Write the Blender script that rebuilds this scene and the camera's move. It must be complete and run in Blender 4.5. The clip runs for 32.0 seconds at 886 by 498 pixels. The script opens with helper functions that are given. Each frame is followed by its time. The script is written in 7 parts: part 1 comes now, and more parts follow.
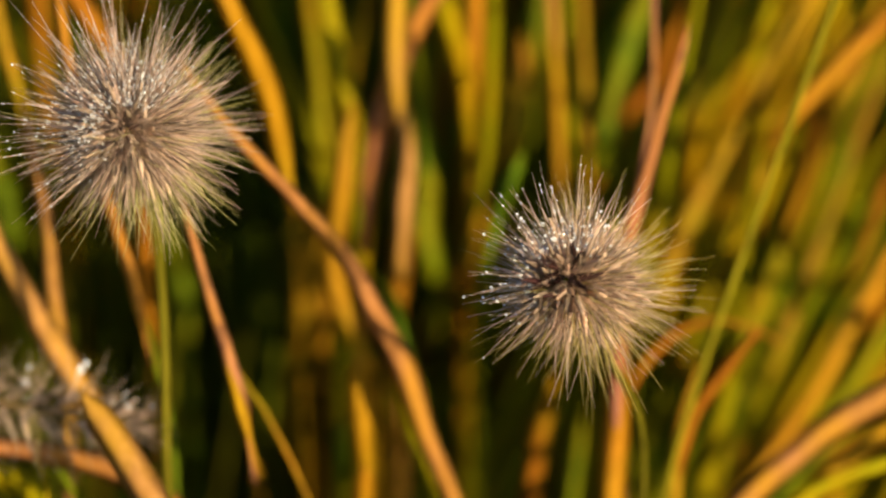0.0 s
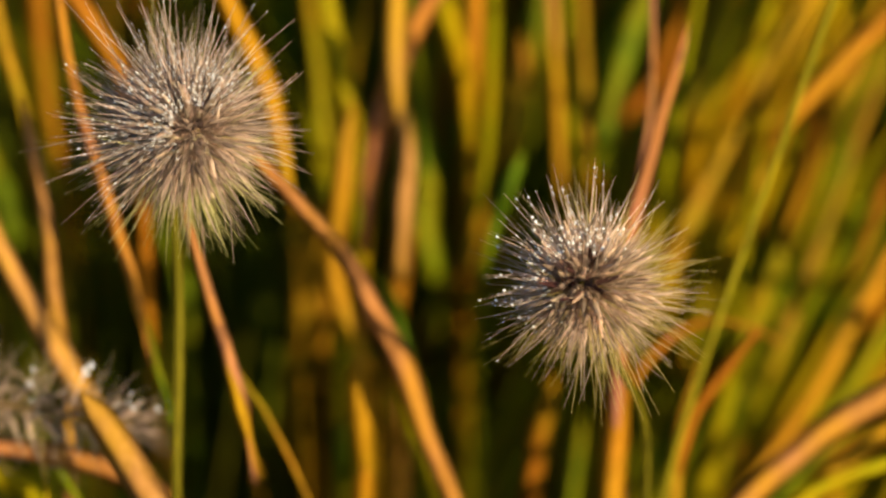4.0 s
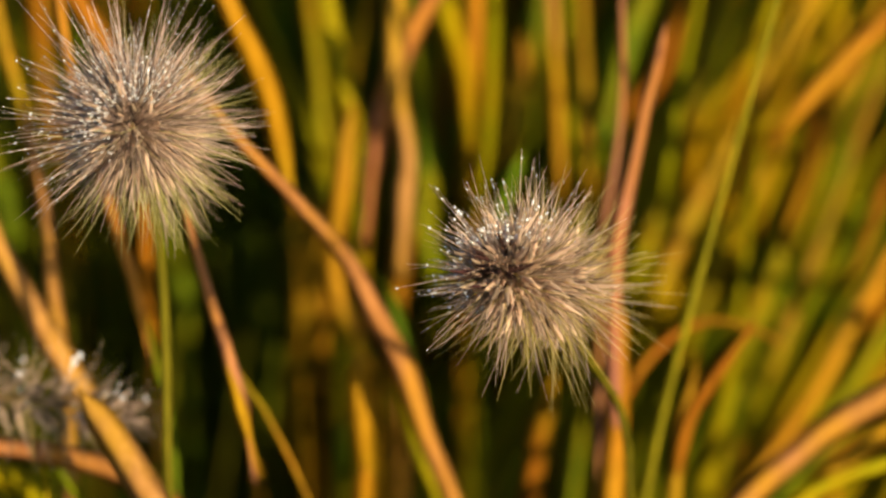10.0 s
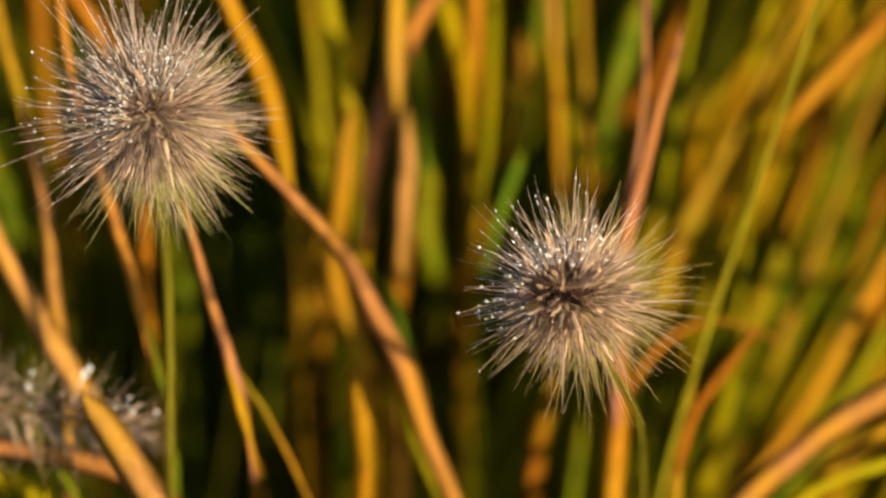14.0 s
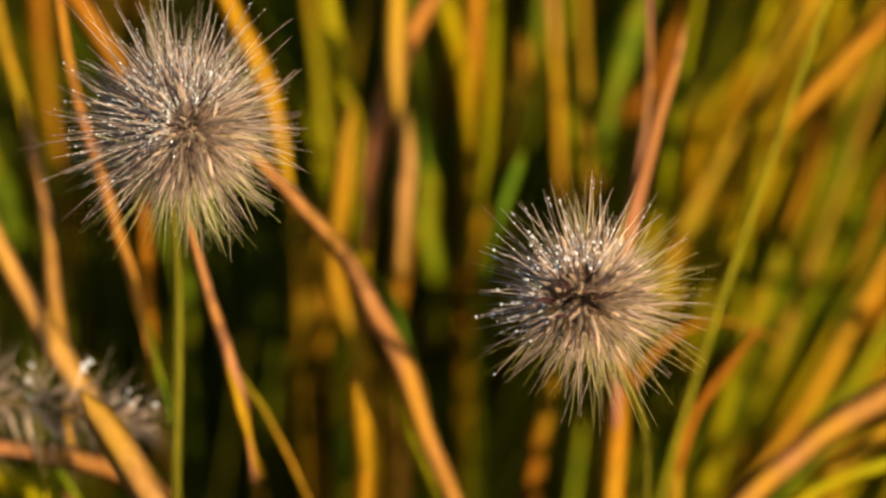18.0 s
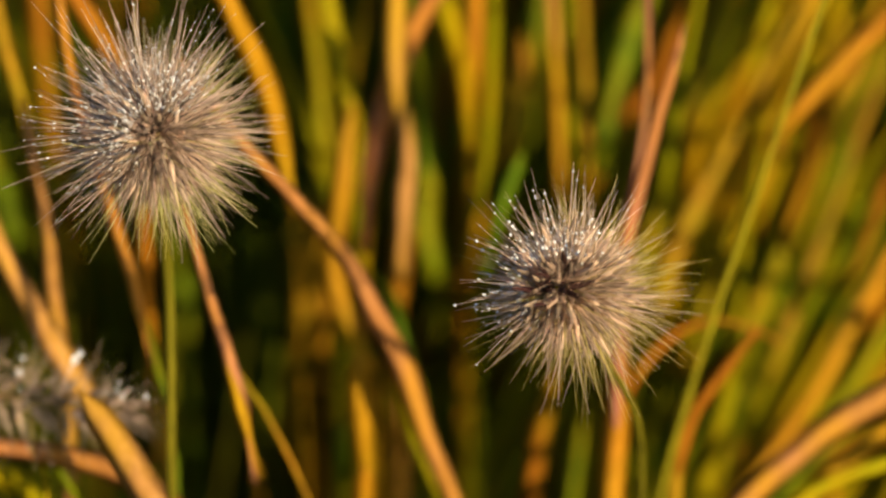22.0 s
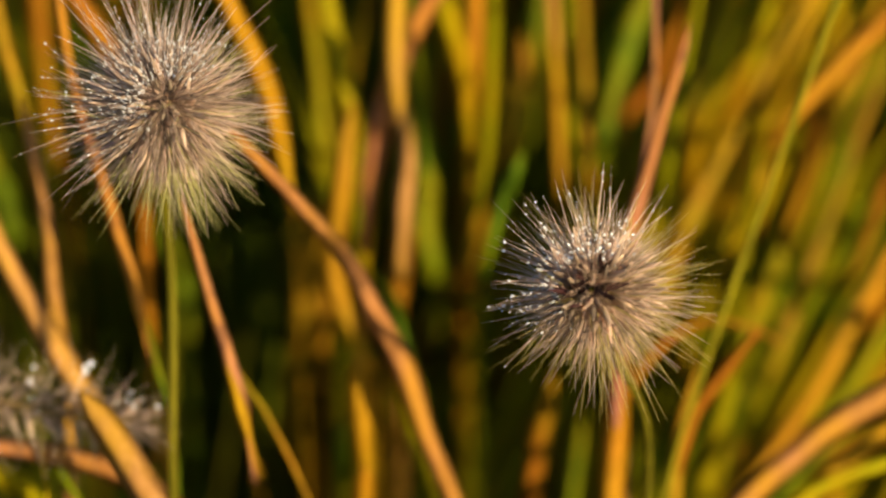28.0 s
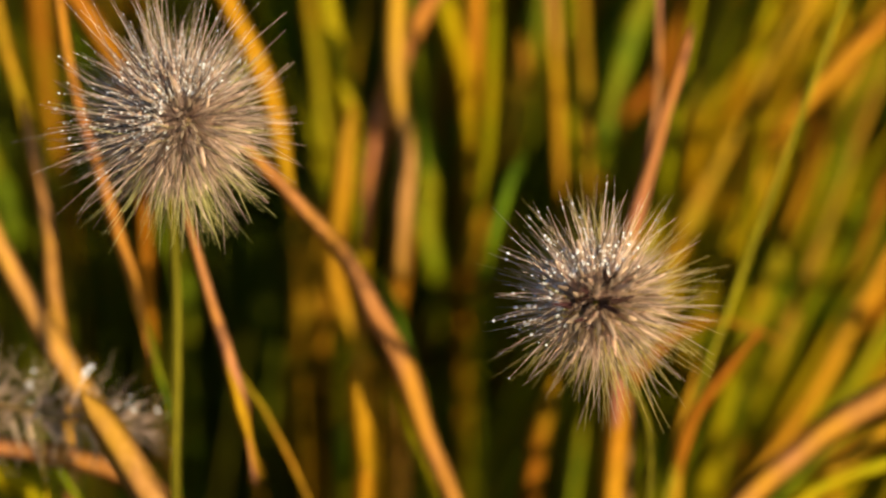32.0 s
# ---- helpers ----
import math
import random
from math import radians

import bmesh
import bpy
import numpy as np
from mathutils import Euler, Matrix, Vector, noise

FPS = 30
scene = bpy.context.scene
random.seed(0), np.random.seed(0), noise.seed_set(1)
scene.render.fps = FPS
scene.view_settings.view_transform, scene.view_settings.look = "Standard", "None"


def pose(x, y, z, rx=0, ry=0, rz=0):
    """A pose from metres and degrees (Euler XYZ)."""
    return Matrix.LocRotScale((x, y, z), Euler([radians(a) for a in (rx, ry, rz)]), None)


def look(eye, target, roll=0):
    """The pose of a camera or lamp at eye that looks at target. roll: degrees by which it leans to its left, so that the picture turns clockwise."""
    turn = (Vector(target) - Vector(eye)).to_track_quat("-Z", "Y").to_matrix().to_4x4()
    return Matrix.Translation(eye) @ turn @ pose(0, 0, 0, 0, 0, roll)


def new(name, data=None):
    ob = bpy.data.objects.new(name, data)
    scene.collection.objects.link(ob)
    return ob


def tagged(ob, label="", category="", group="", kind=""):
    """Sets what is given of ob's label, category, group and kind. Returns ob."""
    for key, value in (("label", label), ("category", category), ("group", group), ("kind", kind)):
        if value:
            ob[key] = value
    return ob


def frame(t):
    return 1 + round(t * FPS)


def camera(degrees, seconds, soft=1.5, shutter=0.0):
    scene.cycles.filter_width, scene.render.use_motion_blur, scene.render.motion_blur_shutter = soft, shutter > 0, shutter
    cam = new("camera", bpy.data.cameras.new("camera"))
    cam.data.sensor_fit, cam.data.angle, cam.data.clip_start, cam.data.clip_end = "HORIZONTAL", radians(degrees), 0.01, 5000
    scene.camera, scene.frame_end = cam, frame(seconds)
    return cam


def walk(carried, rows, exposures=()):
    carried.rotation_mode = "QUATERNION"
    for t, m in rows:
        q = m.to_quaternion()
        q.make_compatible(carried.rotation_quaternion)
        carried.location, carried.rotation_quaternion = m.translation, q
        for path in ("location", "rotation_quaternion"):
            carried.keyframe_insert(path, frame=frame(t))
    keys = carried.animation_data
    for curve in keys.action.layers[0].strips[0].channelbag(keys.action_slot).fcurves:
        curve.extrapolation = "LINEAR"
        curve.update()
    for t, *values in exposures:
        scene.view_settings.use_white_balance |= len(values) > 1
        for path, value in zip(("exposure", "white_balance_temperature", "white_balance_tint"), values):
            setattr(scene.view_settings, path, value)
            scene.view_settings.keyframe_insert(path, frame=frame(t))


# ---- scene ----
cam = camera(22, 32.0, soft=2.4)
STAND = look((0, 0, 0.85), (0, math.cos(radians(30)), 0.85 - math.sin(radians(30))))
walk(cam, [(0, STAND), (32, STAND)])
cam.data.dof.use_dof = True
cam.data.dof.focus_distance = 0.329
cam.data.dof.aperture_fstop = 13.5
cam.data.dof.aperture_blades = 0

# ---- light: a warm sun over the right shoulder, clear sky ----
SUN_AZ, SUN_EL = 145.0, 25.0          # degrees clockwise from the view, and up
world = bpy.data.worlds.new("sky")
scene.world = world
world.use_nodes = True
wn = world.node_tree
sky = wn.nodes.new("ShaderNodeTexSky")
sky.sky_type = "NISHITA"
sky.sun_disc = False
sky.sun_elevation = radians(SUN_EL)
sky.sun_rotation = radians(SUN_AZ)
bg = wn.nodes["Background"]
bg.inputs["Strength"].default_value = 0.078
wn.links.new(sky.outputs["Color"], bg.inputs["Color"])
lamp = bpy.data.lights.new("sun", "SUN")
lamp.energy, lamp.angle, lamp.color = 5.0, radians(0.53), (1.0, 0.83, 0.52)
sun = new("sun", lamp)
to_sun = Vector((math.sin(radians(SUN_AZ)) * math.cos(radians(SUN_EL)),
                 math.cos(radians(SUN_AZ)) * math.cos(radians(SUN_EL)), math.sin(radians(SUN_EL))))
sun.matrix_world = look(to_sun * 30, (0, 0, 0))
scene.view_settings.exposure = 1.0


# ---- materials ----
def tree(name):
    mat = bpy.data.materials.new(name)
    mat.use_nodes = True
    nt = mat.node_tree
    nt.nodes.clear()
    return mat, nt, nt.nodes.new("ShaderNodeOutputMaterial")


def ramp(nt, fac, stops):
    r = nt.nodes.new("ShaderNodeValToRGB")
    while len(r.color_ramp.elements) < len(stops):
        r.color_ramp.elements.new(0.5)
    for e, (p, c) in zip(r.color_ramp.elements, stops):
        e.position, e.color = p, (*c, 1)
    nt.links.new(fac, r.inputs["Fac"])
    return r.outputs["Color"]


def noise_of(nt, scale, stretch=(1, 1, 1), detail=4.0, coord="Object"):
    tc = nt.nodes.new("ShaderNodeTexCoord")
    mp = nt.nodes.new("ShaderNodeMapping")
    mp.inputs["Scale"].default_value = stretch
    n = nt.nodes.new("ShaderNodeTexNoise")
    n.inputs["Scale"].default_value, n.inputs["Detail"].default_value = scale, detail
    nt.links.new(tc.outputs[coord], mp.inputs["Vector"])
    nt.links.new(mp.outputs["Vector"], n.inputs["Vector"])
    return n.outputs["Fac"]


def mixed(nt, fac, a, b, mode="MIX"):
    m = nt.nodes.new("ShaderNodeMix")
    m.data_type, m.blend_type = "RGBA", mode
    for sock, v in ((m.inputs["Factor"], fac), (m.inputs["A"], a), (m.inputs["B"], b)):
        if hasattr(v, "links"):
            nt.links.new(v, sock)
        elif isinstance(v, tuple):
            sock.default_value = (*v, 1)
        else:
            sock.default_value = v
    return m.outputs["Result"]


def plant(name, light, dark, stain, rough=0.5, through_light=0.3, spread=0.1, island=False, bump=0.25, hue=0.16, second=None, gloss=0.05):
    """A leaf-like surface: fibres along it, stains at a larger scale, painted dapples of shade where second is given,
    some light through it, each piece of its own shade.
    """
    mat, nt, out = tree(name)
    fibre = noise_of(nt, 900, (1, 1, 0.06))
    streak = noise_of(nt, 420, (1, 1, 0.03), 2)
    col = ramp(nt, fibre, [(0.3, dark), (0.7, light)])
    sk = nt.nodes.new("ShaderNodeMapRange")
    sk.inputs["From Min"].default_value, sk.inputs["From Max"].default_value = 0.45, 0.7
    sk.inputs["To Max"].default_value = 0.5
    nt.links.new(streak, sk.inputs["Value"])
    col = mixed(nt, sk.outputs["Result"], col, tuple(0.55 * c for c in dark))
    blot = noise_of(nt, 75, (1, 1, 0.4), 6)
    bl = nt.nodes.new("ShaderNodeMapRange")
    bl.inputs["From Min"].default_value, bl.inputs["From Max"].default_value = 0.52, 0.72
    nt.links.new(blot, bl.inputs["Value"])
    col = mixed(nt, bl.outputs["Result"], col, stain)
    if second:
        drift = nt.nodes.new("ShaderNodeMapRange")
        drift.inputs["From Min"].default_value, drift.inputs["From Max"].default_value = 0.42, 0.66
        nt.links.new(noise_of(nt, 70, (1, 1, 0.3), 4), drift.inputs["Value"])
        col = mixed(nt, drift.outputs["Result"], col, second)
        # dark mottling painted in place of the dappled shadows on blades
        dapple = nt.nodes.new("ShaderNodeMapRange")
        dapple.inputs["From Min"].default_value, dapple.inputs["From Max"].default_value = 0.60, 0.70
        dapple.inputs["To Max"].default_value = 0.7
        nt.links.new(noise_of(nt, 210, (1, 1, 0.5), 5), dapple.inputs["Value"])
        col = mixed(nt, dapple.outputs["Result"], col, tuple(0.45 * c for c in dark))
    if island:
        rnd = nt.nodes.new("ShaderNodeNewGeometry").outputs["Random Per Island"]
    else:
        rnd = nt.nodes.new("ShaderNodeObjectInfo").outputs["Random"]
    hsv = nt.nodes.new("ShaderNodeHueSaturation")
    for sock, lo, hi in (("Hue", 0.5 - spread * hue, 0.5 + spread * hue), ("Value", 1 - spread * 2.2, 1 + spread * 1.6)):
        mr = nt.nodes.new("ShaderNodeMapRange")
        mr.inputs["To Min"].default_value, mr.inputs["To Max"].default_value = lo, hi
        if sock == "Hue":
            fl = nt.nodes.new("ShaderNodeMath")
            fl.operation = "FRACT"
            mu = nt.nodes.new("ShaderNodeMath")
            mu.operation = "MULTIPLY"
            mu.inputs[1].default_value = 7.31
            nt.links.new(rnd, mu.inputs[0])
            nt.links.new(mu.outputs[0], fl.inputs[0])
            nt.links.new(fl.outputs[0], mr.inputs["Value"])
        else:
            nt.links.new(rnd, mr.inputs["Value"])
        nt.links.new(mr.outputs["Result"], hsv.inputs[sock])
    nt.links.new(col, hsv.inputs["Color"])
    p = nt.nodes.new("ShaderNodeBsdfPrincipled")
    p.inputs["Roughness"].default_value = rough
    p.inputs["Specular IOR Level"].default_value = gloss
    nt.links.new(hsv.outputs["Color"], p.inputs["Base Color"])
    if bump:
        b = nt.nodes.new("ShaderNodeBump")
        b.inputs["Strength"].default_value, b.inputs["Distance"].default_value = bump, 0.0003
        nt.links.new(fibre, b.inputs["Height"])
        nt.links.new(b.outputs["Normal"], p.inputs["Normal"])
    tl = nt.nodes.new("ShaderNodeBsdfTranslucent")
    nt.links.new(hsv.outputs["Color"], tl.inputs["Color"])
    mix = nt.nodes.new("ShaderNodeMixShader")
    mix.inputs["Fac"].default_value = through_light
    nt.links.new(p.outputs[0], mix.inputs[1])
    nt.links.new(tl.outputs[0], mix.inputs[2])
    nt.links.new(mix.outputs[0], out.inputs["Surface"])
    return mat


BLADE = {
    "orange": plant("dry_orange_blade", (0.50, 0.215, 0.010), (0.36, 0.15, 0.005), (0.40, 0.165, 0.016), second=(0.44, 0.225, 0.008)),
    "rose": plant("dry_rosy_blade", (0.47, 0.20, 0.068), (0.35, 0.14, 0.036), (0.34, 0.15, 0.014), second=(0.45, 0.21, 0.016), spread=0.08),
    "straw": plant("straw_yellow_blade", (0.52, 0.315, 0.004), (0.40, 0.245, 0.003), (0.43, 0.215, 0.005), through_light=0.42, second=(0.33, 0.295, 0.003)),
    "olive": plant("olive_blade", (0.35, 0.275, 0.003), (0.24, 0.195, 0.002), (0.39, 0.22, 0.003), through_light=0.45, second=(0.25, 0.235, 0.003)),
    "green": plant("green_blade", (0.15, 0.205, 0.005), (0.095, 0.14, 0.003), (0.22, 0.20, 0.003), through_light=0.45, second=(0.26, 0.22, 0.003)),
    "rust": plant("rusty_blade", (0.40, 0.17, 0.010), (0.26, 0.10, 0.005), (0.32, 0.17, 0.006), second=(0.28, 0.18, 0.005)),
    "mauve": plant("mauve_brown_blade", (0.46, 0.20, 0.115), (0.31, 0.13, 0.07), (0.40, 0.18, 0.03), second=(0.48, 0.21, 0.02)),
    "red": plant("reddish_blade", (0.42, 0.18, 0.10), (0.29, 0.12, 0.06), (0.32, 0.14, 0.03), second=(0.38, 0.17, 0.04)),
}
LOOKS = {
    "orange": "dry orange grass blade rooted in the tussock",
    "rose": "dry rosy-tan grass blade with pale fibres",
    "straw": "straw-yellow grass blade with faint stains",
    "olive": "fading olive-yellow grass blade in the tussock",
    "green": "still green grass blade among dry ones",
    "rust": "withered rust-brown narrow grass blade",
    "mauve": "narrow mauve-brown grass blade with an orange base",
    "red": "reddish dry grass blade swaying in the wind",
}
STEM = plant("green_stem", (0.14, 0.108, 0.007), (0.085, 0.068, 0.005), (0.18, 0.11, 0.008), 0.45, 0.15)
YOUNG_STEM = plant("yellow_green_stem", (0.29, 0.24, 0.010), (0.21, 0.18, 0.008), (0.32, 0.23, 0.010), 0.45, 0.2)
SPIKELET = plant("tan_spikelet", (0.79, 0.61, 0.45), (0.58, 0.425, 0.315), (0.30, 0.19, 0.155), 0.5, 0.45, 0.28, hue=0.03, gloss=0.3)
RACHIS = plant("brownish_rachis", (0.20, 0.14, 0.05), (0.12, 0.07, 0.03), (0.16, 0.10, 0.05), 0.6, 0.1)
DARK_SPIKELET = plant("dark_spikelet", (0.06, 0.030, 0.024), (0.03, 0.015, 0.012), (0.09, 0.05, 0.035), 0.5, 0.1, 0.2)
BROWN_SPIKELET = plant("brown_spikelet", (0.64, 0.475, 0.35), (0.43, 0.305, 0.225), (0.26, 0.16, 0.13), 0.5, 0.5, 0.26, hue=0.03, gloss=0.2)
CORE = plant("brown_hair", (0.69, 0.505, 0.37), (0.49, 0.345, 0.25), (0.30, 0.19, 0.14), 0.5, 0.58, 0.36, True, 0, 0.03)
BRISTLE = plant("tan_bristle", (0.58, 0.42, 0.34), (0.38, 0.265, 0.212), (0.29, 0.19, 0.165), 0.3, 0.40, 0.42, True, 0, 0.03, gloss=0.6)
# dew-side hairs: skylight on the shaded side is put into their paler colour
SKYLIT_WET_BRISTLE = plant("skylit_wet_bristle", (0.82, 0.635, 0.515), (0.61, 0.46, 0.37), (0.38, 0.275, 0.22), 0.25, 0.62, 0.3, True, 0, 0.03, gloss=0.8)
MAUVE_BRISTLE = plant("skylit_damp_bristle", (0.66, 0.50, 0.41), (0.45, 0.33, 0.27), (0.25, 0.165, 0.15), 0.25, 0.55, 0.42, True, 0, 0.03, gloss=0.8)
PALE_BRISTLE = plant("greenish_bristle", (0.52, 0.46, 0.19), (0.37, 0.33, 0.11), (0.42, 0.34, 0.2), 0.3, 0.4, 0.28, True, 0, 0.03, gloss=0.6)
BROWN_BRISTLE = plant("brown_bristle", (0.60, 0.45, 0.35), (0.40, 0.285, 0.22), (0.23, 0.145, 0.12), 0.3, 0.48, 0.42, True, 0, 0.03, gloss=0.6)
OLIVE_BRISTLE = plant("olive_tan_bristle", (0.53, 0.43, 0.14), (0.39, 0.31, 0.09), (0.36, 0.24, 0.12), 0.3, 0.48, 0.32, True, 0, 0.03, gloss=0.6)
FILL = plant("mixed_far_blades", (0.31, 0.23, 0.005), (0.18, 0.165, 0.004), (0.14, 0.155, 0.004), 0.5, 0.42, 0.25, True, 0)

# green growth coloured darker than FILL, to stand in for the hollow's shade
SHADE_GRASS = plant("shade_darkened_undergrowth", (0.125, 0.14, 0.006), (0.075, 0.092, 0.004), (0.09, 0.06, 0.006), 0.5, 0.2, 0.25, True, 0)


def water():
    mat, nt, out = tree("dew_water")
    p = nt.nodes.new("ShaderNodeBsdfPrincipled")
    # whitish body colour stands in for sunlight gathered in clear drops
    p.inputs["Base Color"].default_value = (0.86, 0.87, 0.9, 1)
    p.inputs["Roughness"].default_value = 0.1
    p.inputs["IOR"].default_value = 1.33
    p.inputs["Transmission Weight"].default_value = 0.3
    p.inputs["Coat Weight"].default_value = 1.0
    p.inputs["Coat Roughness"].default_value = 0.1
    nt.links.new(p.outputs[0], out.inputs["Surface"])
    return mat


DEW = water()


def soil():
    mat, nt, out = tree("dark_soil")
    col = ramp(nt, noise_of(nt, 14, detail=9), [(0.3, (0.010, 0.006, 0.003)), (0.62, (0.026, 0.016, 0.007)), (0.8, (0.05, 0.033, 0.012))])
    p = nt.nodes.new("ShaderNodeBsdfPrincipled")
    p.inputs["Roughness"].default_value = 0.95
    nt.links.new(col, p.inputs["Base Color"])
    b = nt.nodes.new("ShaderNodeBump")
    b.inputs["Strength"].default_value, b.inputs["Distance"].default_value = 0.8, 0.02
    nt.links.new(noise_of(nt, 60, detail=8), b.inputs["Height"])
    nt.links.new(b.outputs["Normal"], p.inputs["Normal"])
    nt.links.new(p.outputs[0], out.inputs["Surface"])
    return mat


# ---- mesh helpers ----
def mesh_of(name, verts, faces, material, smooth=True):
    me = bpy.data.meshes.new(name)
    me.from_pydata([tuple(v) for v in verts], [], faces)
    me.materials.append(material)
    if smooth:
        me.polygons.foreach_set("use_smooth", [True] * len(me.polygons))
    me.update()
    return me


def child(name, me, parent, m=None, label=""):
    ob = new(name, me)
    ob.parent = parent
    if m is not None:
        ob.matrix_basis = m
    return tagged(ob, label)


def spline(pts, n):
    """n + 1 places, directions and point numbers along a smooth curve through pts, closer together where pts are."""
    pts = [Vector(p) for p in pts]
    gaps = [max(1e-6, (q - p).length) for p, q in zip(pts, pts[1:])]
    ways = [(q - p) / h for p, q, h in zip(pts, pts[1:], gaps)]
    bends = [ways[0]]
    for a, b, h, g in zip(ways, ways[1:], gaps, gaps[1:]):
        bends.append((a * g + b * h) / (g + h))
    bends.append(ways[-1])
    marks = np.cumsum([0.0] + [math.sqrt(h) for h in gaps])
    res = []
    for at in np.interp(np.linspace(0, marks[-1], n + 1), marks, range(len(pts))):
        k = min(int(at), len(gaps) - 1)
        u, h = float(at) - k, gaps[k]
        p, q, a, b = pts[k], pts[k + 1], bends[k] * h, bends[k + 1] * h
        place = p * (1 - 3 * u * u + 2 * u ** 3) + a * (u - 2 * u * u + u ** 3) + q * (3 * u * u - 2 * u ** 3) + b * (u ** 3 - u * u)
        way = (q - p) * (6 * u - 6 * u * u) + a * (1 - 4 * u + 3 * u * u) + b * (3 * u * u - 2 * u)
        res.append((place, way.normalized(), float(at)))
    return res


def tube(pts, radii, sides=8, n=24, cap=True):
    """A round tapering stem; radii at its start and its end."""
    verts, faces = [], []
    path = spline(pts, n)
    side = Vector((1, 0.01, 0))
    for i, (p, t, _) in enumerate(path):
        x = (side - t * side.dot(t)).normalized()
        y = t.cross(x)
        r = radii[0] + (radii[1] - radii[0]) * i / n
        verts += [p + (x * math.cos(2 * math.pi * k / sides) + y * math.sin(2 * math.pi * k / sides)) * r for k in range(sides)]
        side = x
    for i in range(n):
        for k in range(sides):
            a, b = i * sides + k, i * sides + (k + 1) % sides
            faces.append((a, b, b + sides, a + sides))
    if cap:
        faces += [tuple(range(sides))[::-1], tuple(n * sides + k for k in range(sides))]
    return verts, faces


def ribbon(pts, widths, n, twist, rng, origin=Vector((0, 0, 0))):
    """A keeled grass blade with thickness; widths at its points, or one width that is drawn out to the tip."""
    verts, faces = [], []
    path = spline(pts, n)
    if not isinstance(widths, (tuple, list)):
        k = len(pts) - 1
        widths = [widths * min(1.0, 0.45 + 1.6 * i / k) * min(1.0, (1 - i / k) * 4.2 + 0.04) for i in range(k + 1)]
    turn = radians(twist)
    swing = radians(rng.uniform(-35, 35))
    wave, phase = rng.uniform(0.02, 0.08), rng.uniform(0, 6)
    for i, (p, t, at) in enumerate(path):
        u = i / n
        x = t.cross(Vector((0, -0.86, 0.5))).normalized()     # flat side outwards and up
        y = t.cross(x)
        a = turn + swing * (u - 0.5)
        across, out = x * math.cos(a) + y * math.sin(a), y * math.cos(a) - x * math.sin(a)
        w = float(np.interp(at, range(len(widths)), widths)) * (1 + wave * math.sin(phase + 17 * u))
        p = p - origin
        keel = out * w * 0.13
        verts += [p - across * w / 2, p - keel - out * 0.00022, p + across * w / 2, p - keel + out * 0.00022]
    for i in range(n):
        for k in range(4):
            a, b = i * 4 + k, i * 4 + (k + 1) % 4
            faces.append((a, b, b + 4, a + 4))
    faces += [(3, 2, 1, 0), tuple(n * 4 + k for k in range(4))]
    return verts, faces


# ---- ground ----
def ground():
    n, verts, faces = 60, [], []
    for i in range(n + 1):
        r = 0.0 if i == 0 else 0.15 * (1500 / 0.15) ** ((i - 1) / (n - 1))
        for k in range(48):
            a = 2 * math.pi * k / 48
            x, y = r * math.cos(a), r * math.sin(a)
            z = (noise.noise((x * 3, y * 3, 0)) * 0.015 + noise.noise((x * 11, y * 11, 4)) * 0.006) - 0.018
            verts.append((x, y + 0.6, z))
    for i in range(n):
        for k in range(48):
            a, b = i * 48 + k, i * 48 + (k + 1) % 48
            faces.append((a, a + 48, b + 48, b))
    tagged(new("ground", mesh_of("ground", verts, faces, soil())), "dark bare soil under the grass tussock", "ground", kind="structure")


ground()
rng = random.Random(7)


# ---- grass blades of the tussock, each rooted in the soil ----
def tussock(label, x, y):
    ob = tagged(new("grass_tussock"), label, "grass tussock", "tussocks of tall grass")
    ob.location = (x, y, 0)
    return ob


TUSSOCKS = [tussock("tall dry grass tussock with rosy and orange blades", -0.1, 0.5),
            tussock("tall grass tussock of orange and yellow upright blades", -0.02, 0.6),
            tussock("dense tall grass tussock with leaning orange blades", 0.05, 0.6),
            tussock("shaded grass tussock of green and rusty upright blades", -0.05, 0.85),
            tussock("leaning grass tussock of mixed yellow and green blades", 0.1, 0.8),
            tussock("deep leaning grass tussock mostly olive and green", 0.15, 0.95)]


def blade(home, kind, *pts, twist=None):
    """A blade through places, each with the blade's width there in millimetres, from the root to the tip."""
    root = Vector((pts[0][0], pts[0][1], max(0, pts[0][2])))
    verts, faces = ribbon([Vector(p[:3]) for p in pts], [p[3] / 1000 for p in pts], 18 + 6 * len(pts), rng.uniform(0, 38) if twist is None else twist, rng, root)
    ob = new("grass_blade", mesh_of("grass_blade", verts, faces, BLADE[kind]))
    ob.parent = home
    ob.location = root - home.location
    return tagged(ob, LOOKS[kind])


blade(TUSSOCKS[0], "rust", (-0.1206, 0.6409, -0.0200, 0.4), (-0.1183, 0.6209, 0.2642, 0.4), (-0.1138, 0.5709, 0.5283, 0.6), (-0.0955, 0.4771, 0.5858, 1.3), (-0.0877, 0.4358, 0.6142, 1.7), (-0.0894, 0.4401, 0.6216, 2.7), (-0.0919, 0.4456, 0.6312, 3.4), (-0.0948, 0.4505, 0.6397, 3.7), (-0.0978, 0.4572, 0.6514, 3.7), (-0.1084, 0.4817, 0.6937, 2.9), (-0.1191, 0.4961, 0.7318, 0.4), twist=38)
